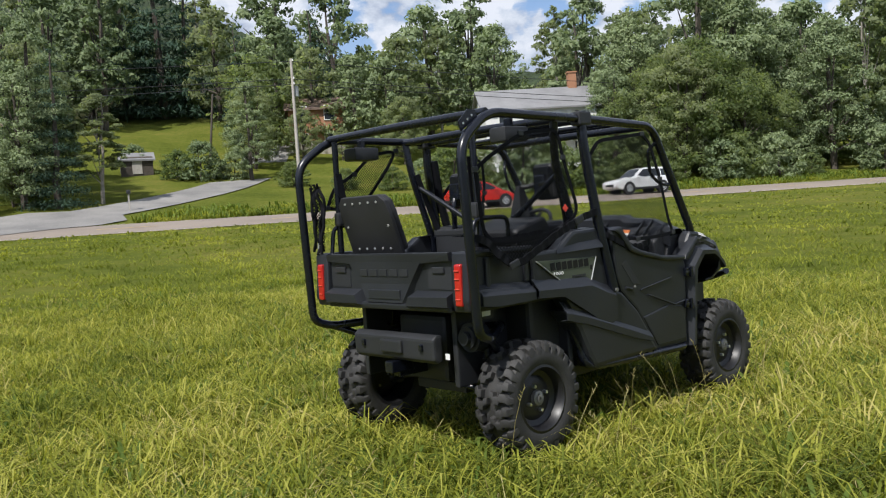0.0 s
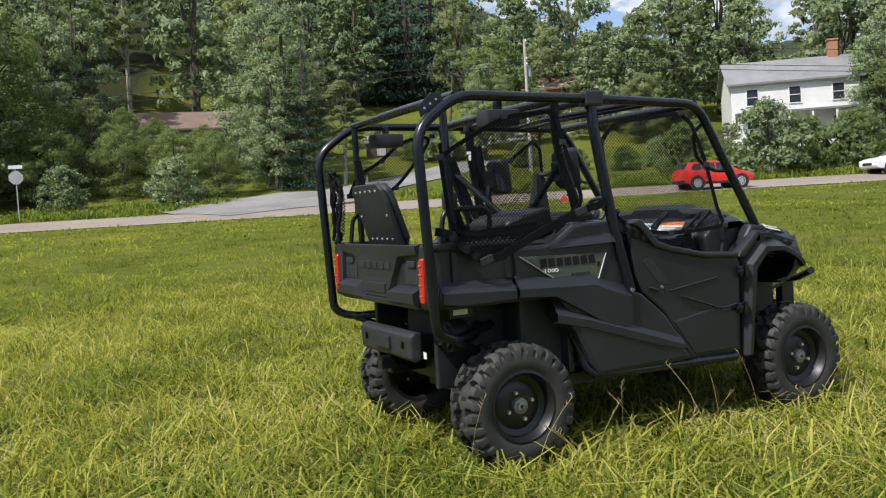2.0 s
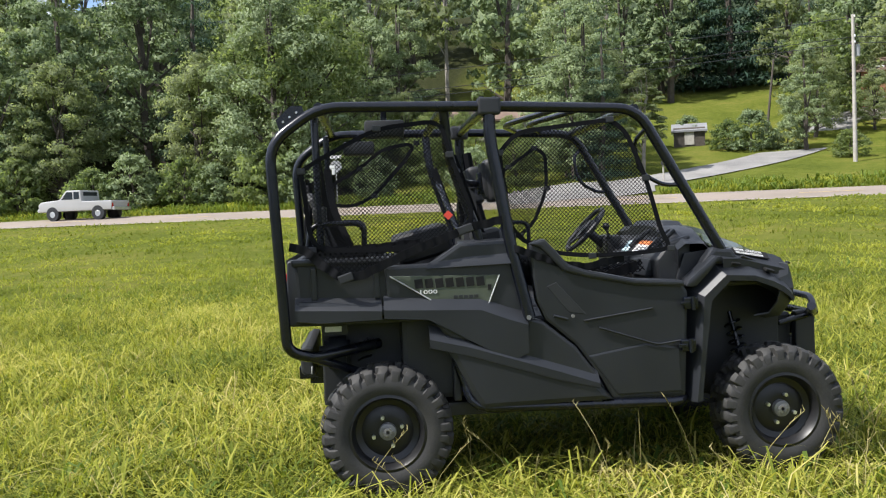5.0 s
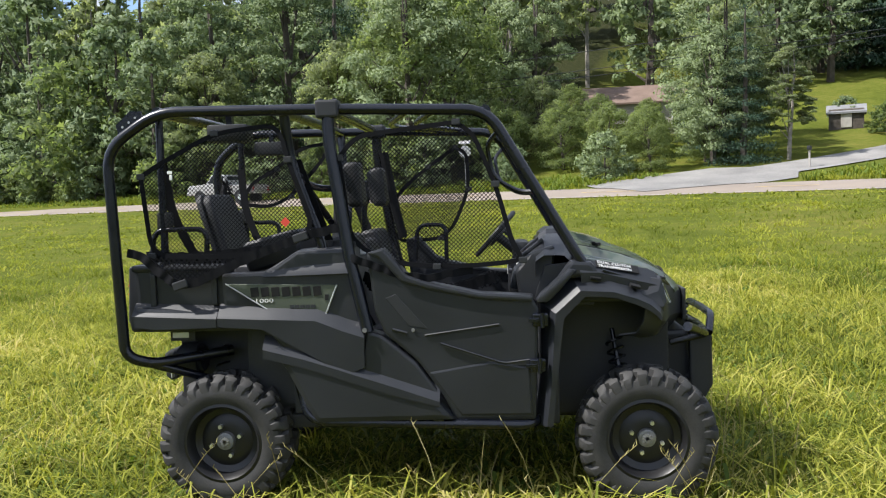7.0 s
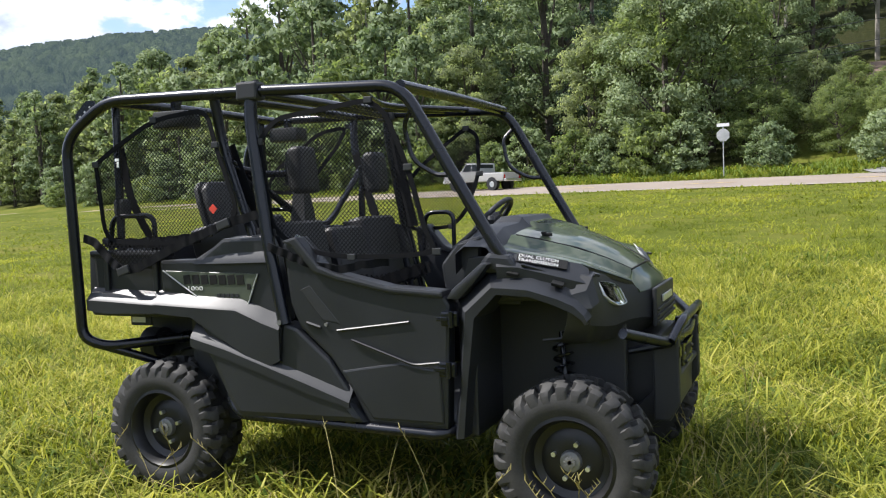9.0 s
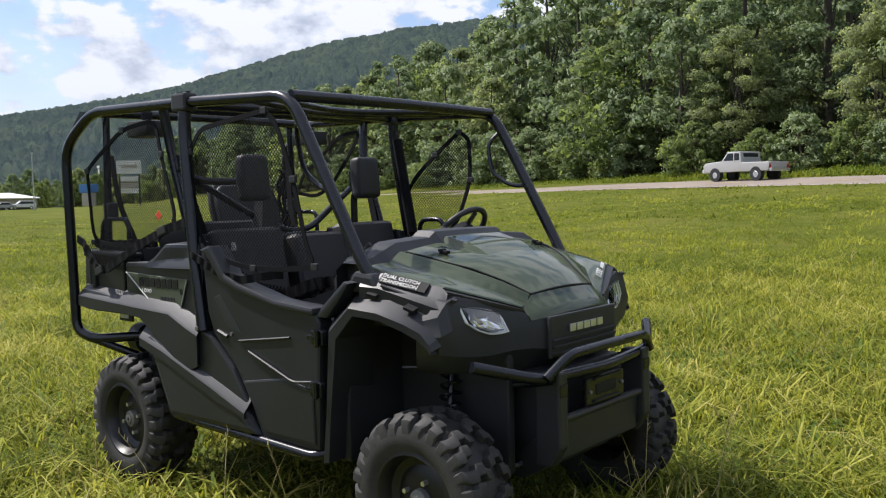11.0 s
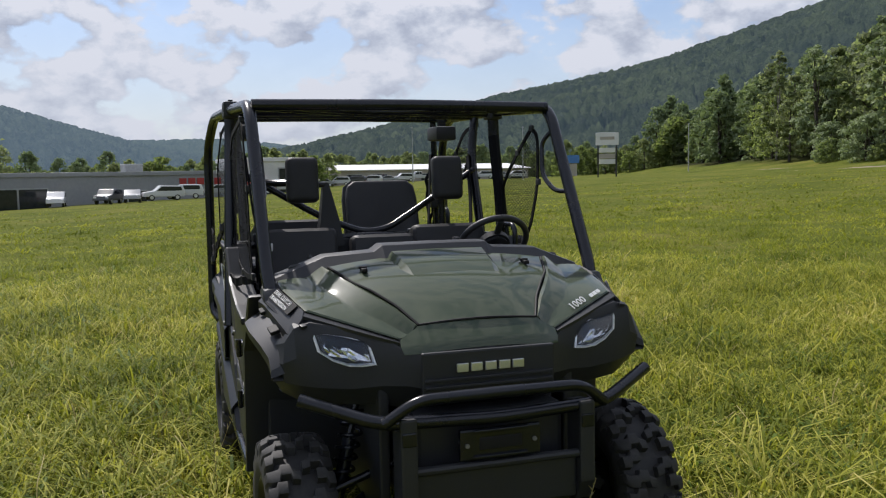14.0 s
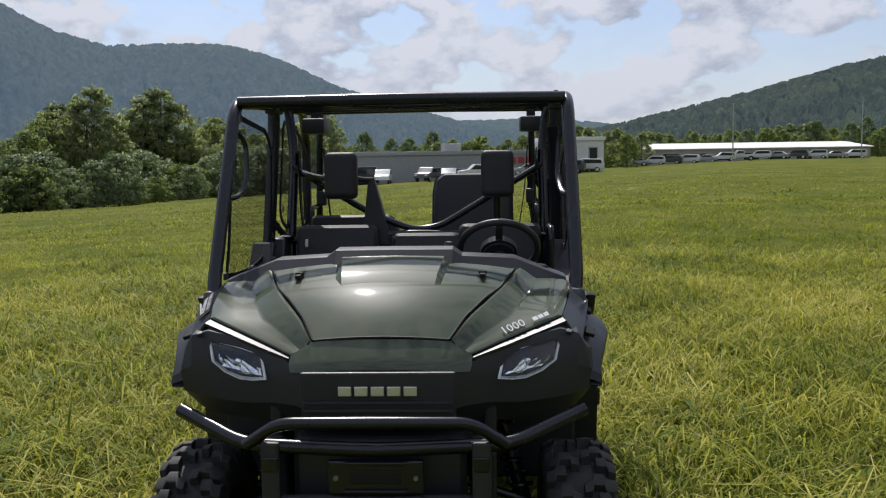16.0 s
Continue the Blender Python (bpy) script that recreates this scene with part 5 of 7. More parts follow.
part("slack_strap", rumpled([(-1.40, -0.70, 1.245), (-1.2, -0.69, 1.235), (-1.0, -0.68, 1.245), (-0.82, -0.67, 1.26)], 0.006, 0.05, 0.005), M_WEB, utv, "rumpled black webbing strap")
for x, y, z in ((-0.60, -0.772, 1.325), (-1.20, -0.786, 1.108)):
    part("net_buckle", box((0.075, 0.018, 0.042), (x, y, z), 0.006, (0, -18, 0)), M_PLASTIC_DARK, utv)
part("slack_strap", rumpled([(-0.36, -0.775, 1.22), (-0.12, -0.77, 1.13), (0.02, -0.76, 1.11), (0.10, -0.74, 1.13), (0.22, -0.70, 1.14)], 0.004, 0.036, 0.005), M_WEB, utv)
part("rolled_net", tube([(-0.41, 0.70, 1.80), (-0.36, 0.71, 1.50), (-0.30, 0.70, 1.25)], 0.03, 0.1, 8), M_WEB, utv, "rolled door net", True)

for k in range(4):  # door net let down over the passenger seat
    part("slack_strap", rumpled([(-0.32, -0.66 + 0.05 * k, 1.12 - 0.02 * k), (-0.10, -0.64 + 0.05 * k, 1.03 - 0.015 * k), (0.12, -0.60 + 0.05 * k, 1.035), (0.32, -0.60 + 0.04 * k, 1.10)], 0.005, 0.05, 0.006), M_WEB, utv, "rumpled black webbing strap")
part("folded_net", net([(-0.30, 1.16), (-0.05, 1.08), (0.12, 1.07), (0.34, 1.13), (0.36, 1.07), (0.10, 1.0), (-0.15, 1.02), (-0.32, 1.10)], -0.60, 0.018, 0.006), M_WEB, utv, "let-down mesh door net")
part("belt_buckle", box((0.03, 0.012, 0.04), (-0.34, -0.545, 1.24), 0.006), M_WHITE, utv, "pale buckle tongue")

part("white_tag", joined(box((0.024, 0.004, 0.014), (-1.245, -0.742, 1.656), 0.001), box((0.014, 0.004, 0.028), (-1.240, -0.742, 1.632), 0.003)), M_WHITE, utv, "white plastic tag")

gr = random.Random(9)
for k in range(6):  # net and belts gathered beside the rear post
    x0, y0 = -1.455 + gr.uniform(-0.03, 0.03), 0.735 - 0.018 * k
    line = [(x0 + gr.uniform(-0.022, 0.022), y0 + gr.uniform(-0.022, 0.022), 1.66 - 0.06 * i - 0.02 * (k % 3)) for i in range(8)]
    part("gathered_net", tube(line, 0.0075 + 0.002 * (k % 3), 0.02, 6, 2), M_WEB, utv, "gathered black net")
part("gathered_net", net([(-1.51, 1.66), (-1.42, 1.64), (-1.40, 1.46), (-1.42, 1.26), (-1.47, 1.22), (-1.49, 1.45)], 0.70, 0.016, 0.006), M_WEB, utv, "gathered black net")
part("belt_buckle", joined(box((0.03, 0.012, 0.05), (-1.46, 0.70, 1.25), 0.005), box((0.018, 0.008, 0.05), (-1.45, 0.705, 1.21), 0.003, (0, 20, 0))), M_GALV, utv, "dull metal buckle")

# ---- plants ----
rng = np.random.default_rng(7)


def leaf_cards(centres, normals, size, rng, squash=0.7):
    """A small pointed leaf spray at every centre."""
    n = len(centres)
    nr = normals + rng.normal(0, 0.55, (n, 3))
    nr /= np.linalg.norm(nr, axis=1, keepdims=True)
    nr = nr * np.where((nr * normals).sum(1) < 0, -1.0, 1.0)[:, None]
    a = np.cross(nr, rng.normal(0, 1, (n, 3)))
    a /= np.linalg.norm(a, axis=1, keepdims=True)
    b = np.cross(nr, a)
    s = (size * rng.uniform(0.6, 1.35, n))[:, None]
    global NORMALS
    out = normals * 0.55 + nr * 0.6 + np.array([0, 0, 0.34])
    NORMALS = np.repeat(out / np.linalg.norm(out, axis=1, keepdims=True), 3, 0)
    v = np.stack([centres - a * s, centres - b * s * squash + nr * s * 0.1, centres + a * s * 0.9 + b * s * squash * 0.6 - nr * s * 0.2], 1).reshape(-1, 3)
    return v, np.arange(3 * n), np.full(n, 3)


def limb_mesh(name, segs, mat, sides=5):
    """Tapered limbs: each (start, end, radius, radius)."""
    bms = []
    for p, q, r0, r1 in segs:
        bms.append(cyl(p, q, r0, sides, r1))
    return as_mesh(name, joined(*bms), mat, True)


def make_tree(name, label, height, spread, mat, count, size, kind="round", seed=1, bare=0.25, cat="tree", bark=None):
    r = np.random.default_rng(seed)
    top = thing(name, label, cat)
    segs, blobs = [], []
    lean = r.normal(0, 0.03, 2)
    p = np.array([0, 0, -0.4])
    rad = (0.022 if bark is None else 0.010) * height + 0.04
    steps = 6
    for i in range(steps):
        q = np.array([lean[0] * height * (i + 1) / steps + r.normal(0, 0.08), lean[1] * height * (i + 1) / steps + r.normal(0, 0.08), height * 0.92 * (i + 1) / steps])
        r1 = rad * (1 - 0.85 * (i + 1) / steps)
        segs.append((tuple(p), tuple(q), rad * (1 - 0.85 * i / steps), r1))
        p = q
    if kind == "cone":
        levels = 13
        for i in range(levels):
            u = i / (levels - 1)
            z = height * (bare * 0.4 + (1 - bare * 0.4) * u)
            rr = spread * (1 - u) ** 0.85 + 0.15
            m = max(3, int(9 * (1 - u) + 3))
            for k in range(m):
                a = k * math.tau / m + r.uniform(0, 0.6)
                for f in (0.45, 0.85):
                    blobs.append((rr * f * math.cos(a), rr * f * math.sin(a), z - 0.22 * rr * f, 0.30 * rr + 0.25, 0.18 * rr + 0.18))
    else:
        m = 120 if kind == "round" else 90
        for i in range(m):
            u = r.uniform(0, 1)
            z = height * (bare + (0.95 - bare) * u)
            prof = math.sin(math.pi * min(1, 0.22 + 0.78 * u)) ** 0.6
            a, f = r.uniform(0, math.tau), math.sqrt(r.uniform(0.1, 1))
            rr = spread * prof * f
            b = spread * r.uniform(0.12, 0.27)
            blobs.append((rr * math.cos(a), rr * math.sin(a), z, b, b * r.uniform(0.6, 0.85)))
            if i % (8 if count > 4000 else 16) == 0:
                zb = z * r.uniform(0.5, 0.75)
                segs.append(((0, 0, zb), (rr * 0.8 * math.cos(a), rr * 0.8 * math.sin(a), z - b * 0.2), rad * 0.33, rad * 0.08))
    blobs = np.array(blobs)
    w = blobs[:, 3] ** 2
    pick = r.choice(len(blobs), count, p=w / w.sum())
    d = r.normal(0, 1, (count, 3))
    d /= np.linalg.norm(d, axis=1, keepdims=True)
    d[:, 2] = np.where(d[:, 2] < -0.35, -d[:, 2], d[:, 2])
    rr = r.uniform(0.35, 1.18, count)[:, None]
    c = blobs[pick, :3] + d * rr * np.stack([blobs[pick, 3], blobs[pick, 3], blobs[pick, 4]], 1)
    v, f, s = leaf_cards(c, d, size, r, 0.35 if kind == "cone" else 0.7)
    me = raw_mesh("crown", v, f, s, mat, True)
    me.normals_split_custom_set_from_vertices(NORMALS)
    crown = new("crown", me)
    crown.parent = top
    if segs:
        tr = new("trunk", limb_mesh("trunk", segs, bark or M_BARK))
        tr.parent = top
    return top


FOREST = "trees behind the road"
SHAPES = [("tall broadleaf tree with a full green crown", 17, 5.2, M_LEAF_A, "round", 1, 0.10), ("tall broadleaf tree with a ragged green crown", 20, 4.4, M_LEAF_A, "tall", 2, 0.12),
          ("broadleaf tree with a light yellow-green crown", 15, 4.8, M_LEAF_B, "round", 3, 0.12), ("dark spruce tree with drooping boughs", 19, 3.6, M_LEAF_C, "cone", 4, 0.1),
          ("slim tree with sparse foliage high up", 21, 3.2, M_LEAF_B, "tall", 5, 0.28), ("broad spreading tree with low leafy branches", 13, 6.0, M_LEAF_D, "round", 6, 0.03)]
near_kinds = [make_tree("tree", la, h, sp, m, 15000 if k != "cone" else 9000, 0.172, k, sd, ba, bark=M_PALEBARK if sd == 5 else None) for la, h, sp, m, k, sd, ba in SHAPES]
kinds = [make_tree("tree", la, h, sp, m, 3800 if sd != 5 else 2400, 0.335, k, sd + 20, ba, bark=M_PALEBARK if sd == 5 else None) for la, h, sp, m, k, sd, ba in SHAPES]
far_kinds = [make_tree("tree", la, h, sp, m, 1700, 0.62, k, sd + 40, 0.0) for la, h, sp, m, k, sd, ba in SHAPES]
shrub_kinds = [make_tree("shrub", "leafy light green roadside shrub", 3.6, 2.4, M_LEAF_D, 3400, 0.155, seed=11, bare=0.02, cat="shrub"),
               make_tree("shrub", "dense dark green roadside shrub", 5.0, 2.8, M_LEAF_A, 3800, 0.175, seed=12, bare=0.02, cat="shrub")]
used = set()


def plant(src, x, y, scale=1.0, turn=0.0, sz=None, group=""):
    """The first call places the pattern itself, later ones copies of it."""
    m = Matrix.LocRotScale((x, y, on(x, y) - 0.05), Euler((0, 0, turn)), None)
    if src.name in used:
        ob = copy_thing(src, m)
    else:
        used.add(src.name)
        ob = src
        ob.matrix_basis = m
    ob.scale = (scale, scale, sz or scale)
    if group:
        ob["group"] = group
    return ob


def wood(name, label, placed):
    """Many far trees as one mesh: placed lists (pattern, x, y, scale, turn)."""
    ob = thing(name, label, "woods", kind="stuff")
    for piece, mat in (("crown", None), ("trunk", M_BARK)):
        vs, fs, ss, mi, nk, k = [], [], [], [], [], 0
        mats = []
        for src, x, y, sc, turn in placed:
            child = [c for c in src.children if c.name.split(".")[0] == piece][0]
            me = child.data
            v = np.empty(len(me.vertices) * 3, np.float32)
            me.vertices.foreach_get("co", v)
            f = np.empty(len(me.loops), np.int32)
            me.loops.foreach_get("vertex_index", f)
            s = np.empty(len(me.polygons), np.int32)
            me.polygons.foreach_get("loop_total", s)
            v = v.reshape(-1, 3)
            c, d = math.cos(turn), math.sin(turn)
            vs.append(np.stack([x + sc * (c * v[:, 0] - d * v[:, 1]), y + sc * (d * v[:, 0] + c * v[:, 1]), on(x, y) + sc * v[:, 2]], 1))
            fs.append(f + k)
            ss.append(s)
            m = me.materials[0]
            if m not in mats:
                mats.append(m)
            mi.append(np.full(len(s), mats.index(m), np.int32))
            k += len(v)
        me = raw_mesh(name + "_" + piece, np.concatenate(vs), np.concatenate(fs), np.concatenate(ss), mats[0])
        for m in mats[1:]:
            me.materials.append(m)
        me.polygons.foreach_set("material_index", np.concatenate(mi))
        p = new(piece, me)
        p.parent = ob
    return ob


def open_ground(s, n):
    """Where the lawns, the lane and the houses are."""
    if -7 < s < 14 and n < 99:
        return True
    if 14 <= s < 26 and n < 78:
        return True
    if 26 <= s < 45 and n < 78:
        return True
    return -23 < s < -7 and n < 80


tr = random.Random(5)
# edge of the wood along the far side of the road, dense, then rows up the slope
for row, (n0, step, jitter) in enumerate(((53.5, 4.6, 1.6), (60, 5.4, 2.4), (69, 6.0, 3.0), (80, 7.0, 3.5), (94, 8.5, 4.0), (112, 10.5, 5.0))):
    s = -150.0 if row < 3 else -130.0
    while s < 118:
        ss, nn = s + tr.uniform(-1.5, 1.5), n0 + tr.uniform(-jitter, jitter)
        s += step * (1 if s > -70 else 1.35)
        if open_ground(ss, nn) or (row == 0 and tr.random() < 0.3):
            continue
        w = [3, 3, 6, 0.3, 1.0, 6] if row < 2 else [3, 3, 5, 1.0, 5.0, 3]
        src = tr.choices(near_kinds if row < 2 and -48 < ss < 62 else kinds, w)[0]
        x, y = along(ss, nn)
        plant(src, x, y, tr.uniform(0.8, 1.12) * (0.85 if row == 0 else 1.05 if ss < 5 or row < 3 else 0.72), tr.uniform(0, 6.28), group=FOREST)
for i in range(78):
    s = -120 + i * 3.1 + tr.uniform(-1.2, 1.2)
    n = 49.8 + tr.uniform(-0.6, 1.6)
    if -9 < s < 21 or tr.random() < 0.32:
        continue
    x, y = along(s, n)
    plant(shrub_kinds[i % 2], x, y, tr.uniform(0.5, 1.2), tr.uniform(0, 6.28), group="shrubs along the road")
# trees by the lawns and houses
for s, n, kd, sc in ((11, 68, 1, 0.42), (12.5, 74, 2, 0.55), (4, 104, 3, 1.15), (8, 103, 3, 1.25), (11, 106, 3, 1.0), (0, 102, 1, 0.9), (-4, 97, 0, 0.9), (14, 101, 2, 0.9), (24, 80, 0, 0.6), (29, 80, 2, 0.8), (34, 84, 0, 0.9), (46, 63, 0, 0.85),
                     (47, 72, 1, 0.9), (-9.5, 54, 5, 0.34), (-6.5, 58, 5, 0.34), (-12.5, 55, 5, 0.36), (-16, 56, 5, 0.38), (-19, 60, 2, 0.42), (-20.5, 55, 5, 0.42), (-11, 61, 5, 0.30), (-15, 63, 5, 0.34), (-18, 65, 5, 0.36), (-12, 66, 5, 0.30), (-22.5, 70, 1, 0.7), (-24, 66, 0, 0.7), (-3.8, 56, 3, 0.58), (-5.2, 58, 1, 0.62), (-5.8, 56.5, 0, 0.55), (-5.5, 63, 2, 0.75), (-6.6, 63, 3, 0.7), (-7, 68, 0, 0.8), (-9.5, 70, 5, 0.25), (-13, 70, 5, 0.24), (1, 96, 1, 0.9), (18, 88, 0, 0.8), (22, 86, 3, 0.8), (27, 74, 2, 0.45), (45, 58, 5, 0.8), (44, 54, 2, 0.75), (41.5, 60, 0, 0.55), (33, 62, 5, 0.20), (30, 63, 5, 0.2), (36, 61, 5, 0.2), (20, 97, 1, 1.0), (26, 92, 0, 1.0), (40, 86, 1, 0.95)):
    x, y = along(s, n)
    plant((near_kinds if n < 80 else kinds)[kd], x, y, sc, s, group=FOREST)
for s, n, sc in ((2.3, 75, 0.5), (5.3, 70, 0.72), (7.0, 69, 0.68), (9.8, 69, 0.5), (-3, 84, 0.5), (13, 62, 0.55), (16, 58, 0.45), (19, 56, 0.5), (22, 57, 0.45), (28, 64, 0.5)):
    x, y = along(s, n)
    plant(shrub_kinds[int(n) % 2], x, y, sc, s, group="shrubs on the lawn")
x, y = along(-1.1, 57)
plant(near_kinds[4], x, y, 0.62, 1.0, 0.36, FOREST)
# trees to the other side of the meadow
for i in range(64):
    u = i / 63
    a = radians(-140 - 30 * u)
    d = 62 + 45 * u + tr.uniform(0, 12)
    x, y = d * math.cos(a) + 4, d * math.sin(a)
    sc = tr.uniform(0.34, 0.66) * (0.95 + 0.3 * u)
    plant(kinds[tr.choice((2, 5, 2, 2))], x, y, sc, tr.uniform(0, 6), group="trees at the far edge of the meadow")
for i in range(40):
    a, d = radians(-140 - 28 * i / 40), tr.uniform(52, 60) + 28 * i / 40
    x, y = d * math.cos(a) + 4, d * math.sin(a)
    plant(shrub_kinds[i % 2], x, y, tr.uniform(0.5, 0.9), tr.uniform(0, 6), group="shrubs at the far edge of the meadow")
placed = []
for i in range(50):
    a = radians(-25 - 112 * i / 50)
    d = tr.uniform(75, 95)
    placed.append((tr.choice((far_kinds[0], far_kinds[2], far_kinds[5])), d * math.cos(a), d * math.sin(a), tr.uniform(0.5, 0.75), tr.uniform(0, 6)))
wood("woods", "row of broadleaf trees closing the meadow", placed)
placed = []
for i in range(190):  # belt of trees behind the shops
    a = radians(133 + 59 * i / 190)
    d = tr.uniform(215, 270) if a < 2.95 else tr.uniform(150, 190)
    placed.append((tr.choice((far_kinds[2], far_kinds[2], far_kinds[5], far_kinds[0])), d * math.cos(a), d * math.sin(a), tr.uniform(0.36, 0.62) * (1.0 if a < 2.95 else 0.85), tr.uniform(0, 6)))
for i in range(60):
    x, y = along(-152 - 1.9 * i + tr.uniform(-3, 3), 54 + 24 * tr.random())
    placed.append((tr.choice((far_kinds[0], far_kinds[1], far_kinds[5])), x, y, tr.uniform(0.7, 1.0), tr.uniform(0, 6)))
wood("woods", "belt of broadleaf trees behind the shops", placed)
for src in near_kinds + kinds + far_kinds + shrub_kinds:
    if src.name not in used:
        for o in (*src.children_recursive, src):
            bpy.data.objects.remove(o)


# ---- hills ----
def hill(name, label, crest, near, far, mat, seed, rough, cells=(150, 34)):
    """A wooded ridge: crest lists (azimuth, elevation) in degrees as seen from the meadow; near and far are distances."""
    r = np.random.default_rng(seed)
    az = np.linspace(crest[0][0], crest[-1][0], cells[0])
    el = np.interp(az, [c[0] for c in crest], [c[1] for c in crest])
    u = np.linspace(0, 1, cells[1])
    A, U = np.meshgrid(np.radians(az), u, indexing="ij")
    D = near + (far - near) * U
    H = np.tan(np.radians(el))[:, None] * far * np.sin(U * math.pi / 2) ** 0.9
    H = H + rough * r.uniform(-0.5, 1.0, H.shape) * (U > 0.02)
    V = np.stack([D * np.cos(A), D * np.sin(A), H - 3], -1)
    back = V[:, -1:, :].copy()
    back[..., :2] *= 1.15
    back[..., 2] = -10
    V = np.concatenate([V, back], 1)
    n0, n1 = V.shape[:2]
    ix = np.arange(n0 * n1).reshape(n0, n1)
    q = np.stack([ix[:-1, :-1], ix[1:, :-1], ix[1:, 1:], ix[:-1, 1:]], -1).reshape(-1)
    ob = new(name, raw_mesh(name, V.reshape(-1, 3), q, np.full((n0 - 1) * (n1 - 1), 4), mat, True))
    return tagged(ob, label, "hill", kind="structure")


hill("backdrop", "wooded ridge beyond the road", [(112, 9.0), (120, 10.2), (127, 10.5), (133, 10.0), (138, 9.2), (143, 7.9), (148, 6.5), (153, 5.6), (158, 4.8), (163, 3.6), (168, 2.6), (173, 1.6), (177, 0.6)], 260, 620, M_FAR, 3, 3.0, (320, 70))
hill("backdrop", "wooded mountain across the valley with painted-in blue haze", [(177, 1.2), (181, 2.0), (185, 3.0), (189, 4.1), (193, 5.8), (196, 6.5), (199, 6.5), (203, 6.3), (206, 7.0), (209, 8.4), (214, 10.5), (222, 12), (235, 11)], 500, 1300, M_FARTHER, 4, 5.0, (320, 60))
hill("backdrop", "distant mountain with painted-in blue haze", [(168, 1.4), (172, 1.9), (176, 2.3), (181, 2.2), (186, 1.9), (192, 1.4)], 1500, 2400, M_FARTHER, 5, 5.0, (120, 24))
hill("backdrop", "wooded hillside above the road", [(4, 7), (14, 9), (24, 8.5), (34, 8.6), (46, 9.0), (56, 10.5), (66, 14.5), (78, 16), (92, 15.5), (104, 13.5), (114, 11), (122, 9)], 150, 330, M_WOODS, 6, 1.6, (260, 60))
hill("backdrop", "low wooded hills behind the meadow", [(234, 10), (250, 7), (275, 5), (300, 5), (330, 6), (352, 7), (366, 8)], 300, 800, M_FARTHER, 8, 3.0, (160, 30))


# ---- buildings ----
def gable(w, d, h, roof_h, over=0.4):
    """Roof prism with eaves, ridge along x."""
    pts = [(-d / 2 - over, h - 0.15), (0, h + roof_h), (d / 2 + over, h - 0.15), (d / 2 + over, h - 0.30), (0, h + roof_h - 0.18), (-d / 2 - over, h - 0.30)]
    b = bmesh.new()
    lo = [b.verts.new((-w / 2 - over, y, z)) for y, z in pts]
    hi = [b.verts.new((w / 2 + over, y, z)) for y, z in pts]
    n = len(pts)
    for i in range(n):
        b.faces.new((lo[i], lo[(i + 1) % n], hi[(i + 1) % n], hi[i]))
    for v in (lo, hi):
        b.faces.new((v[0], v[1], v[4], v[5]))
        b.faces.new((v[1], v[2], v[3], v[4]))
    return b


def pent(w, d, h, roof_h):
    """Wall body with gable ends, ridge along x."""
    pts = [(-d / 2, -1.5), (-d / 2, h), (0, h + roof_h - 0.1), (d / 2, h), (d / 2, -1.5)]
    b = bmesh.new()
    lo = [b.verts.new((-w / 2, y, z)) for y, z in pts]
    hi = [b.verts.new((w / 2, y, z)) for y, z in pts]
    b.faces.new(lo)
    b.faces.new(hi[::-1])
    for i in range(5):
        b.faces.new((lo[i], hi[i], hi[(i + 1) % 5], lo[(i + 1) % 5]))
    return b


def window(parent, x, z, w, h, y, frame_mat=None):
    f = part("window", joined(box((w + 0.16, 0.08, 0.08), (x, y, z + h / 2 + 0.04)), box((w + 0.2, 0.12, 0.08), (x, y, z - h / 2 - 0.04)), box((0.08, 0.08, h), (x - w / 2 - 0.04, y, z)), box((0.08, 0.08, h), (x + w / 2 + 0.04, y, z)), box((w, 0.05, 0.05), (x, y, z))), frame_mat or M_SIDING, parent)
    part("pane", box((w, 0.03, h), (x, y + 0.02, z)), M_WINDOW, f)
    return f


def house(x, y, face, w, d, h, rh, wall, roof, label, storeys=2, porch=False, chimney=False, lift=0.0):
    """A house whose front (local -y) looks along face degrees."""
    top = thing("house", label, "house")
    part("wall", pent(w, d, h, rh), wall, top)
    part("roof", gable(w, d, h, rh), roof, top)
    for st in range(storeys):
        z = 1.5 + st * 2.7
        k = max(2, int(w / 3))
        for i in range(k):
            wx = -w / 2 + w * (i + 0.5) / k
            if storeys > 1 and st == 0 and i == k // 2:
                dr = part("door", box((1.0, 0.08, 2.1), (wx, -d / 2 - 0.03, 1.05), 0.01), M_PLASTIC, top)
                part("door_frame", joined(box((1.2, 0.10, 0.1), (wx, -d / 2 - 0.03, 2.16)), box((0.1, 0.1, 2.1), (wx - 0.56, -d / 2 - 0.03, 1.05)), box((0.1, 0.1, 2.1), (wx + 0.56, -d / 2 - 0.03, 1.05))), M_SIDING, dr)
            else:
                window(top, wx, z, 0.9, 1.35, -d / 2 - 0.03)
    if porch:
        part("porch_roof", box((w * 0.95, 2.4, 0.18), (0, -d / 2 - 1.2, 2.75), 0.02, (4, 0, 0)), roof, top)
        part("porch_floor", box((w * 0.95, 2.4, 0.5), (0, -d / 2 - 1.2, -0.1), 0.02), wall, top)
        for i in range(6):
            part("porch_post", box((0.16, 0.16, 2.6), (-w * 0.45 + w * 0.9 * i / 5, -d / 2 - 2.25, 1.4), 0.02), M_SIDING, top)
    if chimney:
        part("chimney", joined(box((0.8, 0.8, 2.2), (w * 0.38, 0, h + rh + 0.3), 0.02), box((0.95, 0.95, 0.15), (w * 0.38, 0, h + rh + 1.35), 0.02)), M_BRICK, top)
    top.matrix_world = pose(x, y, on(x, y) + lift, 0, 0, face + 90)
    return top


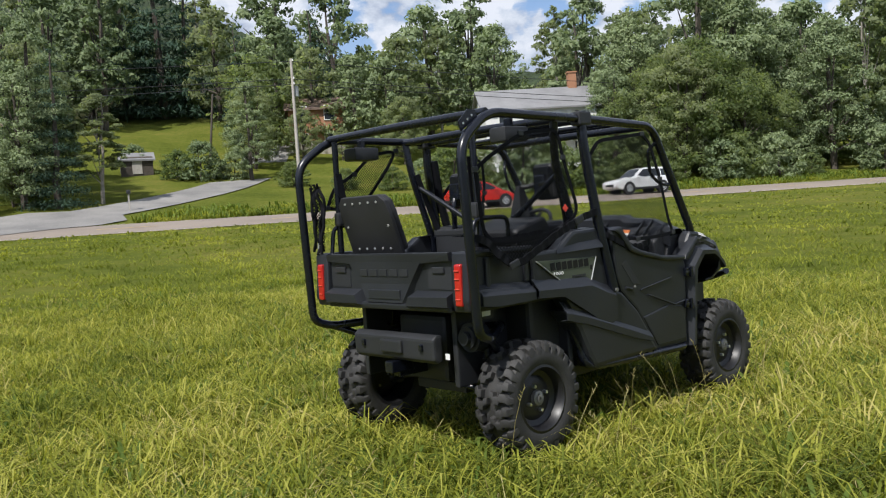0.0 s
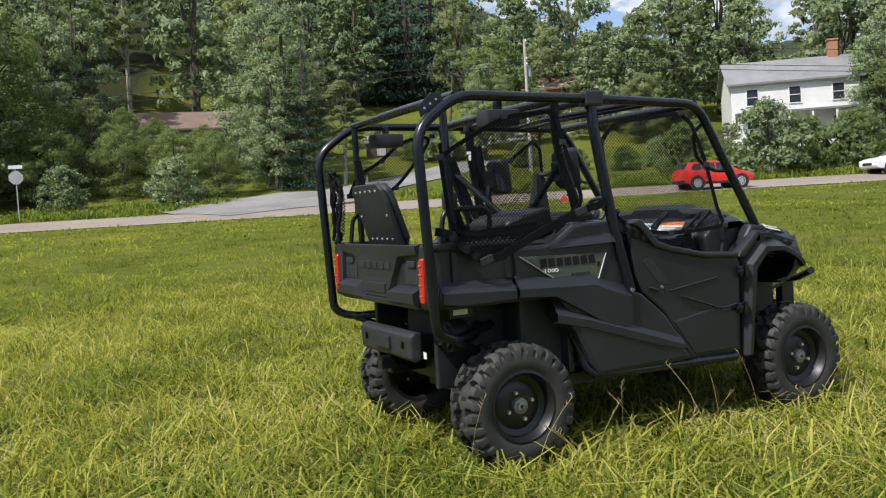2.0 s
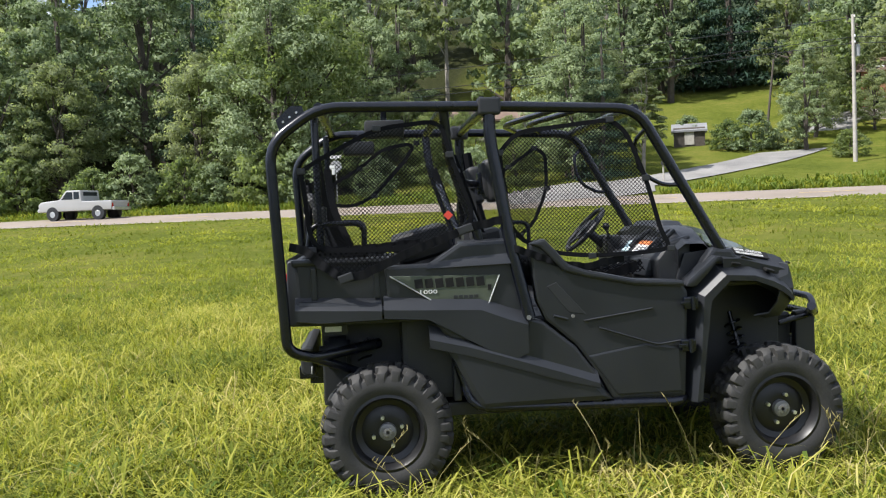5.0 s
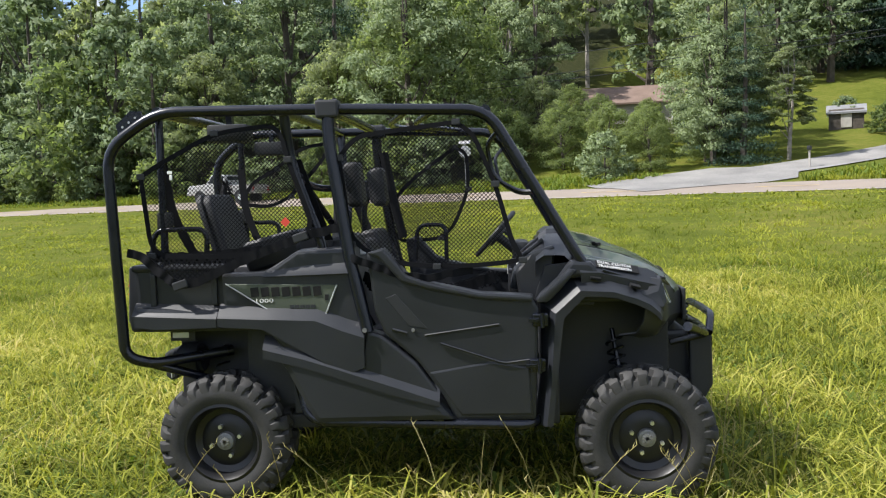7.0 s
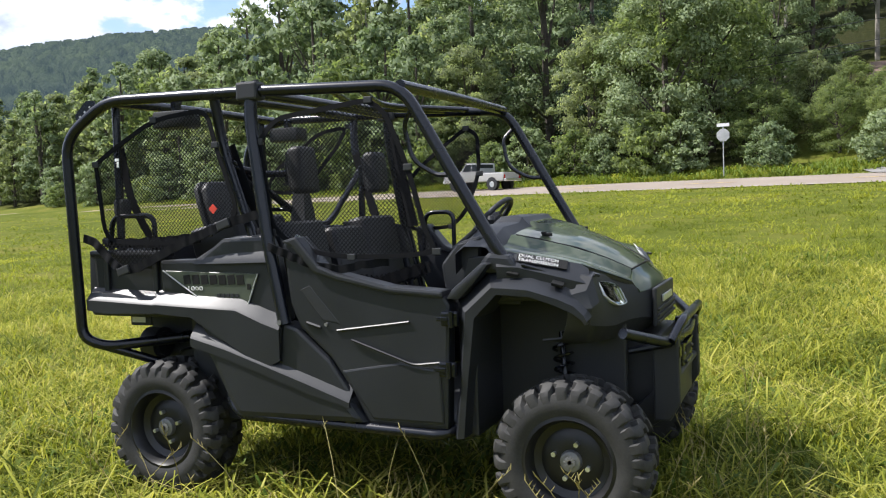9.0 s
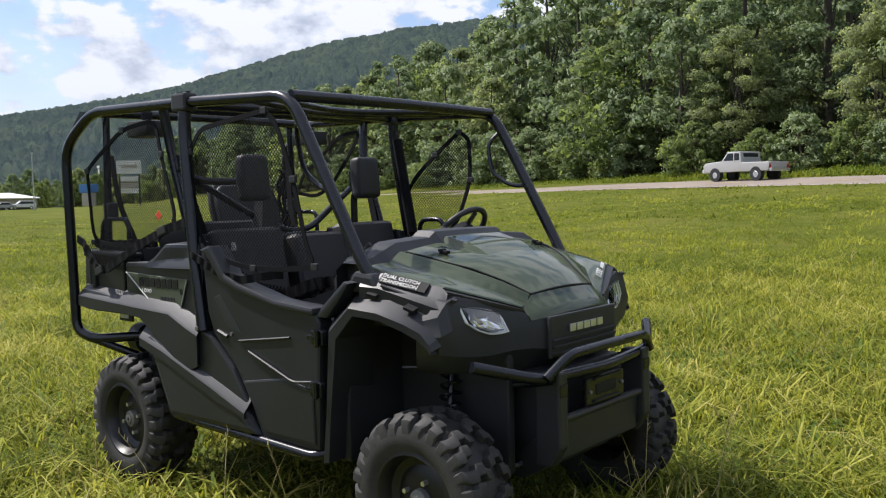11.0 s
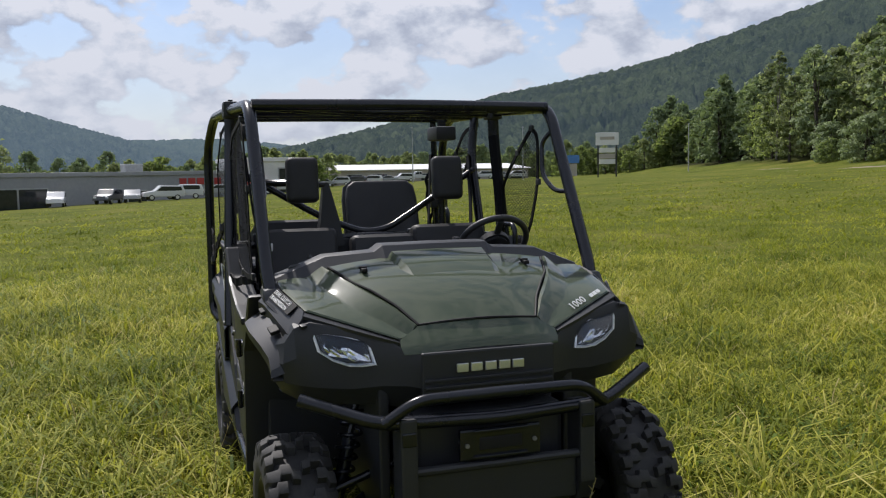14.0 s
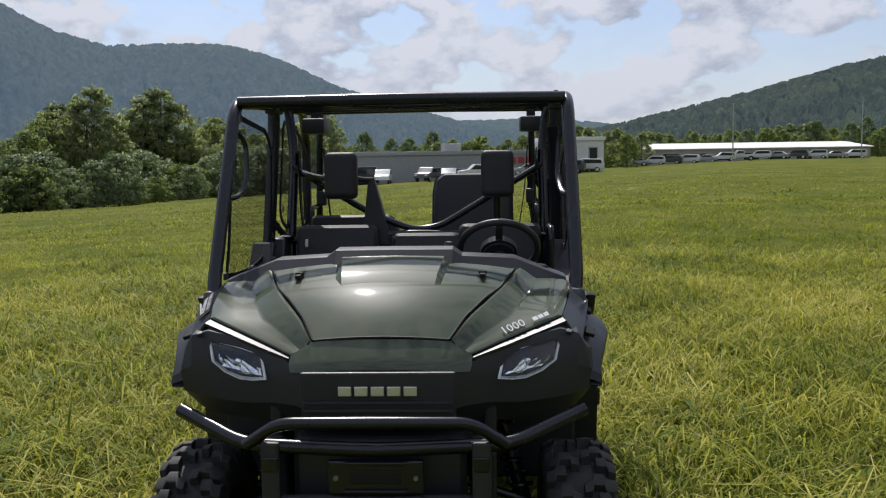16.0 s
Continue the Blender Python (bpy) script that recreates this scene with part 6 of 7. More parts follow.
def polar(t_x, t_y, az, d):
    return t_x + d * math.cos(radians(az)), t_y + d * math.sin(radians(az))


hx, hy = polar(-3.7, -4.6, 42.0, 86)
house(hx, hy, 232, 10.5, 8, 5.6, 2.2, M_SIDING, M_ROOF, "white two-storey farmhouse with a grey roof and porch", 2, True, True, -0.3)
hx, hy = polar(-3.7, -4.6, 78.2, 82)
house(hx, hy, 262, 12.6, 7, 2.9, 1.7, M_BEIGE, M_ROOFBROWN, "low beige ranch house with a brown roof", 1, False, False, -1.2)
hx, hy = polar(-4.7, -4.1, 55.4, 92)
for daz, d, sc in ((0.9, 84, 0.36), (-1.6, 86, 0.22)):
    tx, ty = polar(-4.7, -4.1, 55.4 + daz, d)
    plant(near_kinds[2], tx, ty, sc, d, group="trees by the houses")
h3 = house(hx, hy, 236, 5.4, 6, 4.8, 1.3, M_BRICK, M_ROOFBROWN, "small brick house with a brown roof", 2, False, False, -1.0)
part("basement", box((5.6, 6.2, 2.4), (0, 0, 0.2), 0.02), M_BEIGE, h3, "pale rendered basement")
hx, hy = polar(-4.7, -4.1, 66.6, 80)
shed = thing("shed", "small dark weathered garden shed on the lawn", "shed")
part("wall", pent(2.6, 2.0, 1.4, 0.5), M_BARK, shed)
part("roof", gable(2.6, 2.0, 1.4, 0.5, 0.2), M_ROOF, shed)
part("door", box((0.8, 0.06, 1.3), (0, -1.03, 0.65), 0.01), M_GREYWOOD, shed)
shed.matrix_world = pose(hx, hy, on(hx, hy), 0, 0, 340)

# utility pole with its crossarm, wires to both sides
px, py = 31.7, 51.3
pole = thing("utility_pole", "tall weathered wooden utility pole", "utility pole")
part("post", cyl((0, 0, -0.5), (0, 0, 9.8), 0.15, 12, 0.10), M_GREYWOOD, pole, smooth=True)
part("transformer", joined(cyl((0.35, 0, 7.0), (0.35, 0, 7.8), 0.2, 14, bevel=0.03), box((0.3, 0.06, 0.06), (0.15, 0, 7.5))), M_GALV, pole, smooth=True)
for z in (9.6, 8.3, 7.9):
    part("insulator", cyl((0, -0.14, z), (0, -0.14, z + 0.14), 0.05, 8), M_WHITE, pole)
pz = on(px, py)
pole.matrix_world = pose(px, py, pz, 0, 0, 20)
for z, far in ((9.6, (-70, 95)), (8.3, (-70, 93)), (7.9, (-68, 90))):
    ex, ey = far
    for fx, fy in ((ex, ey), (130, 20)):
        a, b = Vector((px, py, pz + z)), Vector((fx, fy, on(fx, fy) + z))
        pts = [a.lerp(b, i / 24) - Vector((0, 0, 2.2 * math.sin(math.pi * i / 24))) for i in range(25)]
        tagged(part("power_line", tube(pts, 0.024, 0, 5), M_PLASTIC_DARK, smooth=True), "thin black overhead power line", "cable", group="power lines")
p2 = thing("utility_pole", "grey leaning stub pole on the lawn", "utility pole")
part("post", cyl((0, 0, -0.3), (0.9, 0.2, 6.5), 0.12, 10, 0.08), M_BARK, p2, smooth=True)
hx, hy = polar(-4.7, -4.1, 62.2, 84)
p2.matrix_world = pose(hx, hy, on(hx, hy))

# road signs
sx, sy = -3.0, 52.0
stop = thing("stop_sign", "back of a stop sign on a metal post with name plate", "road sign")
part("post", box((0.06, 0.06, 3.1), (0, 0, 1.5), 0.005), M_GALV, stop)
oct_ = bmesh.new()
bmesh.ops.create_cone(oct_, cap_ends=True, segments=8, radius1=0.41, radius2=0.41, depth=0.02)
oct_.transform(Matrix.Translation((0, -0.045, 2.5)) @ pose(0, 0, 0, 90, 22.5, 0))
part("plate", oct_, M_GALV, stop, "pale grey metal back")
part("name_plate", box((0.75, 0.02, 0.2), (0, 0, 3.12), 0.004), M_WHITEROOF, stop)
stop.matrix_world = pose(sx, sy, on(sx, sy), 0, 0, -8)
mx, my = polar(-4.7, -4.1, 67.2, 58)
mail = thing("mailbox", "black roadside mailbox on a wooden post", "mailbox")
part("post", box((0.1, 0.1, 1.1), (0, 0, 0.5), 0.01), M_GREYWOOD, mail)
part("box", box((0.5, 0.22, 0.24), (0, 0, 1.2), 0.07, seg=3), M_PLASTIC_DARK, mail)
mail.matrix_world = pose(mx, my, on(mx, my), 0, 0, 60)

# shops across the meadow
def flat_building(x0, az0, x1, az1, d0, d1, top, label, wall, trim_mat, depth=25, name="commercial_building", cap=0.5):
    """A long flat-roofed building between two bearings from the meadow's middle."""
    a, b = Vector((*polar(4.2, -0.7, az0, d0), 0)), Vector((*polar(4.2, -0.7, az1, d1), 0))
    base = min(on(a.x, a.y), on(b.x, b.y)) - 1.0
    w = (b - a).length
    d = (b - a).normalized()
    yaw = math.degrees(math.atan2(d.y, d.x))
    ob = thing(name, label, "building")
    part("wall", box((w, depth, top - base), (w / 2, depth / 2, (top + base) / 2)), wall, ob)
    part("parapet", box((w + 0.4, depth + 0.4, cap), (w / 2, depth / 2, top), 0.05), trim_mat, ob)
    ob.matrix_world = pose(a.x, a.y, 0, 0, 0, yaw)
    return ob, w, base


def front_openings(ob, w, spots, y=-0.06):
    for u, z, ww, hh in spots:
        f = part("window", box((ww + 0.3, 0.1, hh + 0.3), (w * u, y + 0.03, z)), M_GALV, ob)
        part("pane", box((ww, 0.1, hh), (w * u, y - 0.02, z)), M_WINDOW, f)


b1, w1, z1 = flat_building(0, 192.4, 0, 174.9, 108, 118, 2.0, "long grey metal showroom with dark bay doors", M_GREYWALL, M_GREYWALL)
front_openings(b1, w1, [(0.20, z1 + 2.2, 3.0, 2.6), (0.29, z1 + 2.2, 3.0, 2.6), (0.62, z1 + 2.0, 2.2, 2.0)])
part("awning_text_bar", joined(*[box((0.9, 0.1, 0.8), (w1 * 0.78 + 1.15 * i, -0.1, 0.95), 0.02) for i in range(5)]), M_REDBAND, b1)
part("roof_unit", box((2.2, 2.0, 1.3), (w1 * 0.66, 6, 2.6), 0.05), M_GALV, b1)
b2, w2, z2 = flat_building(0, 175.0, 0, 171.6, 117, 119, 3.6, "white entrance tower with tall dark windows", M_SIDING, M_WHITEROOF, 12)
front_openings(b2, w2, [(0.80, 0.3, 1.0, 4.2), (0.66, -0.6, 0.9, 2.4)])
part("red_canopy", joined(box((w2 * 0.55, 1.6, 0.9), (w2 * 0.16, -0.9, 0.3), 0.05), box((w2 * 0.3, 1.0, 0.5), (w2 * 0.1, -0.7, 1.2), 0.05)), M_REDBAND, b2)
b3, w3, z3 = flat_building(0, 170.2, 0, 156.3, 178, 200, 2.2, "long low white-roofed shop building", M_BEIGE, M_WHITEROOF, 20, cap=0.25)
roof3 = gable(w3, 20, 2.45, 1.0, 0.5)
roof3.transform(Matrix.Translation((w3 / 2, 10, 0)))
part("roof", roof3, M_WHITEROOF, b3, "white sheet-metal roof")
front_openings(b3, w3, [(0.06 + 0.11 * i, 0.6, 3.2, 1.4) for i in range(9)])

# pylon sign and a small blue one by the road
qx, qy = polar(4.2, -0.7, 151.3, 150)
pyl = thing("pylon_sign", "tall roadside shop sign with several white panels on dark posts", "sign")
for x in (-1.5, 1.5):
    part("post", box((0.25, 0.25, 7.0), (x, 0, 3.2), 0.02), M_PLASTIC_DARK, pyl)
part("panel", box((3.8, 0.4, 2.1), (0, 0, 6.1), 0.04), M_WHITEROOF, pyl)
for z in (4.2, 3.2, 2.3):
    part("panel", box((2.7, 0.3, 0.8), (0, 0, z), 0.03), M_SIDING if z != 3.2 else M_BEIGE, pyl)
part("print_bar", box((2.4, 0.05, 0.5), (0, -0.22, 6.2)), M_BEIGE, pyl)
pyl.matrix_world = pose(qx, qy, 0.6, 0, 0, 61)
qx, qy = polar(4.2, -0.7, 153.6, 158)
kiosk = thing("shop_sign", "blue and white roadside sign on a pale base", "sign")
part("base", box((2.2, 0.8, 2.2), (0, 0, 1.0), 0.05), M_BEIGE, kiosk)
part("panel", box((3.0, 0.5, 1.4), (0, 0, 2.9), 0.05), M_BLUE, kiosk)
kiosk.matrix_world = pose(qx, qy, 0.6, 0, 0, 61)
for az, d, h in ((164.2, 150, 9.5), (157.0, 150, 9.0), (146.5, 170, 9.0)):
    qx, qy = polar(4.0, 0.3, az, d)
    lp = thing("lamp_post", "tall grey car-park lamp post", "lamp post", group="car park lamps")
    part("post", cyl((0, 0, -0.5), (0, 0, h), 0.11, 10, 0.07), M_GALV, lp, smooth=True)
    part("lamp_head", box((0.9, 0.35, 0.15), (0.4, 0, h), 0.03), M_GALV, lp)
    lp.matrix_world = pose(qx, qy, on(qx, qy), 0, 0, az)


# ---- parked cars ----
def car(colour, label, kind="suv"):
    m = worn(label.split()[0] + "_car_paint", colour, tuple(min(1, c * 1.1) for c in colour), 0.3, 20.0, 1.0, 0.02, 0.001, Coat_Weight=0.5)
    top = thing("car", label, "car")
    if kind == "pickup":
        prof = [(-2.7, 0.55), (-2.78, 1.12), (-0.55, 1.15), (-0.48, 1.86), (0.62, 1.88), (1.15, 1.28), (2.55, 1.18), (2.78, 1.0), (2.72, 0.52)]
        glass = [(0.12, 1.28), (0.12, 1.76), (0.56, 1.77), (0.98, 1.29)]
        w, wx = 0.95, 1.7
    elif kind == "suv":
        prof = [(-2.2, 0.4), (-2.3, 1.0), (-2.05, 1.62), (0.35, 1.68), (1.05, 1.08), (2.15, 0.95), (2.3, 0.45)]
        glass = [(-1.95, 1.08), (-1.85, 1.52), (0.28, 1.57), (0.85, 1.08)]
        w, wx = 0.9, 1.4
    else:
        prof = [(-2.2, 0.4), (-2.25, 0.9), (-1.55, 1.0), (-0.95, 1.42), (0.35, 1.43), (1.0, 0.98), (2.1, 0.85), (2.25, 0.42)]
        glass = [(-1.35, 1.02), (-0.88, 1.34), (0.30, 1.35), (0.80, 1.0)]
        w, wx = 0.88, 1.35
    part("body", plate(prof, -w, w, 0.08, 3), m, top, smooth=35)
    part("window", plate(glass, -w - 0.012, w + 0.012, 0.01), M_WINDOW, top)
    if kind == "pickup":
        part("window", plate([(-0.38, 1.30), (-0.36, 1.75), (0.04, 1.76), (0.04, 1.29)], -w - 0.012, w + 0.012, 0.01), M_WINDOW, top)
        part("rear_window", box((0.03, 1.4, 0.42), (-0.50, 0, 1.54), 0.01), M_WINDOW, top)
        part("windscreen", plate([(0.70, 1.80), (0.72, 1.81), (1.13, 1.33), (1.11, 1.31)], -0.82, 0.82, 0.004), M_WINDOW, top)
        # flat dark sheet on the solid body, for the shaded hollow of the bed
        part("bed_liner", box((1.95, 1.56, 0.03), (-1.66, 0, 1.150), 0.008), M_PLASTIC_DARK, top)
        part("bumper", box((0.16, 1.8, 0.2), (-2.82, 0, 0.62), 0.04), M_SILVER, top)
        part("bumper", box((0.16, 1.8, 0.22), (2.80, 0, 0.62), 0.04), M_SILVER, top)
        for s in (-1, 1):
            for x in (-wx, wx):
                part("wheel_arch", lathe([(s * (w - 0.3), 0.46), (s * (w + 0.008), 0.46), (s * (w + 0.008), 0.0)], "y", 20, (x, 0, 0.38)), M_PLASTIC_DARK, top)
    for s in (-1, 1):
        part("headlight", box((0.1, 0.34, 0.16), (prof[-1][0] - 0.12, s * (w - 0.25), 0.78), 0.03), M_LENS, top)
        part("tail_light", box((0.08, 0.16, 0.3), (prof[1][0] + 0.06, s * (w - 0.12), 0.85), 0.03), M_RED, top)
        for x in (-wx, wx):
            t = part("wheel", lathe([(s * (w - 0.26), 0.0), (s * (w - 0.26), 0.34), (s * (w - 0.02), 0.34), (s * (w + 0.005), 0.3), (s * (w + 0.005), 0.0)], "y", 18, (x, 0, 0.34)), M_RUBBER, top, smooth=30)
            part("rim", lathe([(s * (w + 0.003), 0.21), (s * (w + 0.02), 0.19), (s * (w + 0.012), 0.0)], "y", 14, (x, 0, 0.34)), M_SILVER, t)
    return top


cars = [car((0.62, 0.63, 0.64), "white sport utility car parked by the shops", "suv"), car((0.05, 0.055, 0.06), "black sport utility car parked by the shops", "suv"),
        car((0.30, 0.31, 0.32), "silver saloon car parked by the shops", "sedan"), car((0.55, 0.56, 0.57), "pale pickup truck parked by the shops", "pickup")]
spots = [(189.6, 104, 2), (185.9, 105, 0), (183.0, 104, 1), (181.6, 104, 2), (179.8, 104, 0), (178.6, 105, 0)]
spots += [(169.8 - 1.05 * i, 166 + 1.6 * i, (2, 0, 1, 0, 2, 0, 3, 0, 2, 1, 0, 2, 0)[i]) for i in range(13)]
spots += [(176.4, 108, 2), (174.0, 109, 1), (172.8, 110, 0)]
first = set()
for az, d, i in spots:
    qx, qy = polar(4.2, -0.5, az, d)
    m = pose(qx, qy, on(qx, qy) + 0.1, 0, 0, az + (90 if az < 180 else 168) + 12 * math.sin(7 * az))
    cars[i]["group"] = "cars parked at the shops"
    if i in first:
        copy_thing(cars[i], m)
    else:
        first.add(i)
        cars[i].matrix_world = m


def sloped(b, foot, roof, zb, zt):
    """Leans the upright sides of a mesh inward between two heights."""
    for v in b.verts:
        u = min(1.0, max(0.0, (v.co.z - zb) / (zt - zb)))
        v.co.y *= (foot + (roof - foot) * u) / foot
    return b


def road_car(colour, label, name, suv):
    """A car with a rounded body, glass house, arches, lights and mirrors; it faces along its x."""
    m = worn(name + "_paint", colour, tuple(min(1, c * 1.08) for c in colour), 0.28, 20.0, 1.0, 0.02, 0.001, Coat_Weight=0.6)
    top = thing(name, label, "car")
    w, zb, zt = 0.90, (1.02 if suv else 0.94), (1.70 if suv else 1.52)
    if suv:
        low = [(-2.28, 0.42), (-2.36, 0.62), (-2.33, 0.98), (-2.26, 1.06), (0.95, 1.06), (1.55, 1.00), (2.08, 0.90), (2.28, 0.76), (2.33, 0.52), (2.25, 0.38), (1.90, 0.30), (-1.95, 0.32)]
        cab = [(-2.24, 1.02), (-2.16, 1.30), (-1.98, 1.62), (-1.75, 1.68), (-0.9, 1.72), (-0.1, 1.70), (0.25, 1.63), (1.02, 1.06), (1.02, 1.0)]
        sides = [[(-1.95, 1.12), (-1.70, 1.54), (-1.32, 1.58), (-1.30, 1.10)], [(-1.24, 1.10), (-1.26, 1.58), (-0.42, 1.60), (-0.40, 1.09)], [(-0.34, 1.09), (-0.36, 1.60), (0.10, 1.57), (0.72, 1.11), (0.62, 1.08)]]
        wx, wr = 1.36, 0.36
        screen, rear = ((0.34, 1.60), (0.98, 1.11)), ((-2.02, 1.60), (-2.20, 1.20))
    else:
        low = [(-1.93, 0.40), (-2.0, 0.60), (-1.97, 0.92), (-1.90, 0.98), (0.85, 0.98), (1.45, 0.86), (1.85, 0.74), (1.98, 0.56), (1.93, 0.38), (1.6, 0.28), (-1.6, 0.30)]
        cab = [(-1.90, 0.94), (-1.82, 1.20), (-1.60, 1.44), (-1.35, 1.49), (-0.5, 1.53), (0.0, 1.50), (0.30, 1.43), (1.12, 0.96), (1.12, 0.9)]
        sides = [[(-1.55, 1.06), (-1.38, 1.36), (-0.98, 1.40), (-0.96, 1.03)], [(-0.90, 1.03), (-0.92, 1.40), (-0.18, 1.42), (-0.16, 1.01)], [(-0.10, 1.01), (-0.12, 1.42), (0.22, 1.38), (0.85, 1.03), (0.75, 1.0)]]
        wx, wr = 1.25, 0.33
        screen, rear = ((0.38, 1.40), (1.06, 1.0)), ((-1.66, 1.42), (-1.84, 1.14))
    part("body", plate(low, -w, w, 0.11, 4), m, top, smooth=40)
    part("cabin", sloped(plate(cab, -w + 0.03, w - 0.03, 0.07, 3), w, 0.66, zb, zt), m, top, smooth=40)
    for poly in sides:
        for s in (-1, 1):
            g = sloped(plate(poly, s * (w - 0.06), s * (w - 0.018), 0.0), w, 0.66, zb, zt)
            part("window", g, M_WINDOW, top)
    for (x0, z0), (x1, z1), nm in ((*screen, "windscreen"), (*rear, "rear_window")):
        d = 0.02 if x1 > x0 else -0.02
        part(nm, sloped(plate([(x0 - d, z0), (x0 + d, z0 + 0.012), (x1 + d, z1 + 0.012), (x1 - d, z1)], -0.76, 0.76, 0.0), w, 0.70, zb, zt), M_WINDOW, top)
    part("sill", box((2 * wx - 0.6, 2 * w + 0.012, 0.14), (0, 0, 0.34), 0.03), M_PLASTIC_DARK, top)
    part("bumper", box((0.14, 1.66, 0.16), (low[1][0] + 0.02, 0, 0.44), 0.04), M_PLASTIC_DARK, top)
    part("grille", box((0.05, 0.9, 0.16), (low[-4][0] + 0.015, 0, 0.60), 0.02), M_PLASTIC_DARK, top)
    for s in (-1, 1):
        part("headlight", box((0.34, 0.10, 0.13), (low[-5][0] - 0.08, s * (w - 0.10), 0.76 if suv else 0.68), 0.03, (0, 8, s * -18)), M_LENS, top)
        part("tail_light", box((0.22, 0.08, 0.22), (low[2][0] + 0.14, s * (w - 0.05), 1.0 if suv else 0.92), 0.03), M_RED, top)
        part("mirror", box((0.14, 0.20, 0.14), (0.66, s * (w + 0.09), 1.08 if suv else 1.0), 0.04), m, top)
        part("door_line", joined(*[box((0.012, 0.006, 0.62), (x, s * (w + 0.001), 0.72)) for x in (-1.22, -0.36, 0.62)]), M_PLASTIC_DARK, top)
        for x in (-wx, wx):
            part("wheel_arch", lathe([(s * (w - 0.25), wr + 0.085), (s * (w + 0.012), wr + 0.085), (s * (w + 0.012), 0.0)], "y", 22, (x, 0, wr)), M_PLASTIC_DARK, top)
            t = part("wheel", lathe([(s * (w - 0.22), 0.0), (s * (w - 0.22), wr), (s * w, wr), (s * (w + 0.022), wr - 0.05), (s * (w + 0.022), wr * 0.72), (s * (w + 0.018), 0.0)], "y", 22, (x, 0, wr)), M_RUBBER, top, smooth=30)
            part("rim", joined(lathe([(s * (w + 0.022), wr * 0.70), (s * (w + 0.030), wr * 0.66), (s * (w + 0.024), wr * 0.58)], "y", 20, (x, 0, wr)), *[box((0.05, 0.02, wr * 1.26), (x, s * (w + 0.026), wr), 0.006, (0, 36 * i + 10, 0)) for i in range(5)]), M_SILVER, t)
    return top


# traffic on the road: a pickup by the wood, a car by the houses in either lane
for ob, s0, n0, turn in ((car((0.36, 0.36, 0.355), "silver pickup truck on the asphalt road", "pickup"), -36.6, 44.6, 160.5),
                         (road_car((0.74, 0.75, 0.76), "white sport utility car on the asphalt road", "sport_utility_car", True), 32.6, 44.4, 160.5),
                         (road_car((0.58, 0.022, 0.014), "bright red hatchback on the asphalt road", "hatchback", False), 18.9, 40.9, -19.5)):
    tx, ty = along(s0, n0)
    ob.matrix_world = pose(tx, ty, on(tx, ty) + 0.05, 0, 0, turn)
    if ob.name.startswith("car"):
        ob.name = "pickup_truck"


# ---- grass ----
def blades(count, xy, h, w, bend, r, a, coarse=False):
    """Bent grass blades with drooping tips; xy in metres, h and w per blade."""
    n = len(xy)
    d = np.stack([np.cos(a), np.sin(a)], 1)
    side = np.stack([-d[:, 1], d[:, 0]], 1) * (w / 2)[:, None]
    z0 = land(xy[:, 0], xy[:, 1]) - 0.01
    b = bend * h
    q1, q2, q3 = (xy + d * (b * k)[:, None] for k in (0.12, 0.5, 1.0))
    z1, z2 = z0 + h * 0.45, z0 + h * (0.86 - 0.10 * bend)
    z3 = z0 + h * np.clip(1.0 - 0.50 * np.clip(bend - 0.2, 0, 3), 0.02, 1)
    v = np.empty((n, 7, 3), np.float32)
    for i, (p, z, w0) in enumerate(((xy, z0, 1.0), (q1, z1, 1.0), (q2, z2, 0.75))):
        v[:, 2 * i, :2], v[:, 2 * i, 2] = p - side * w0, z
        v[:, 2 * i + 1, :2], v[:, 2 * i + 1, 2] = p + side * w0, z
    v[:, 6, :2], v[:, 6, 2] = q3, z3
    base = (np.arange(n) * 7)[:, None]
    if coarse:
        f = (base + np.array([0, 1, 5, 4, 4, 5, 6])[None]).ravel()
        return v.reshape(-1, 3), f, np.tile([4, 3], n)
    f = (base + np.array([0, 1, 3, 2, 2, 3, 5, 4, 4, 5, 6])[None]).ravel()
    return v.reshape(-1, 3), f, np.tile([4, 4, 3], n)


def patchy(xy):
    """Slow variation of height over the meadow."""
    x, y = xy[:, 0], xy[:, 1]
    return 0.5 + 0.25 * np.sin(1.3 * x + 0.7 * y) * np.sin(0.9 * y - 0.5 * x + 1) + 0.25 * np.sin(2.9 * x - 1.1) * np.sin(3.3 * y + 0.4)


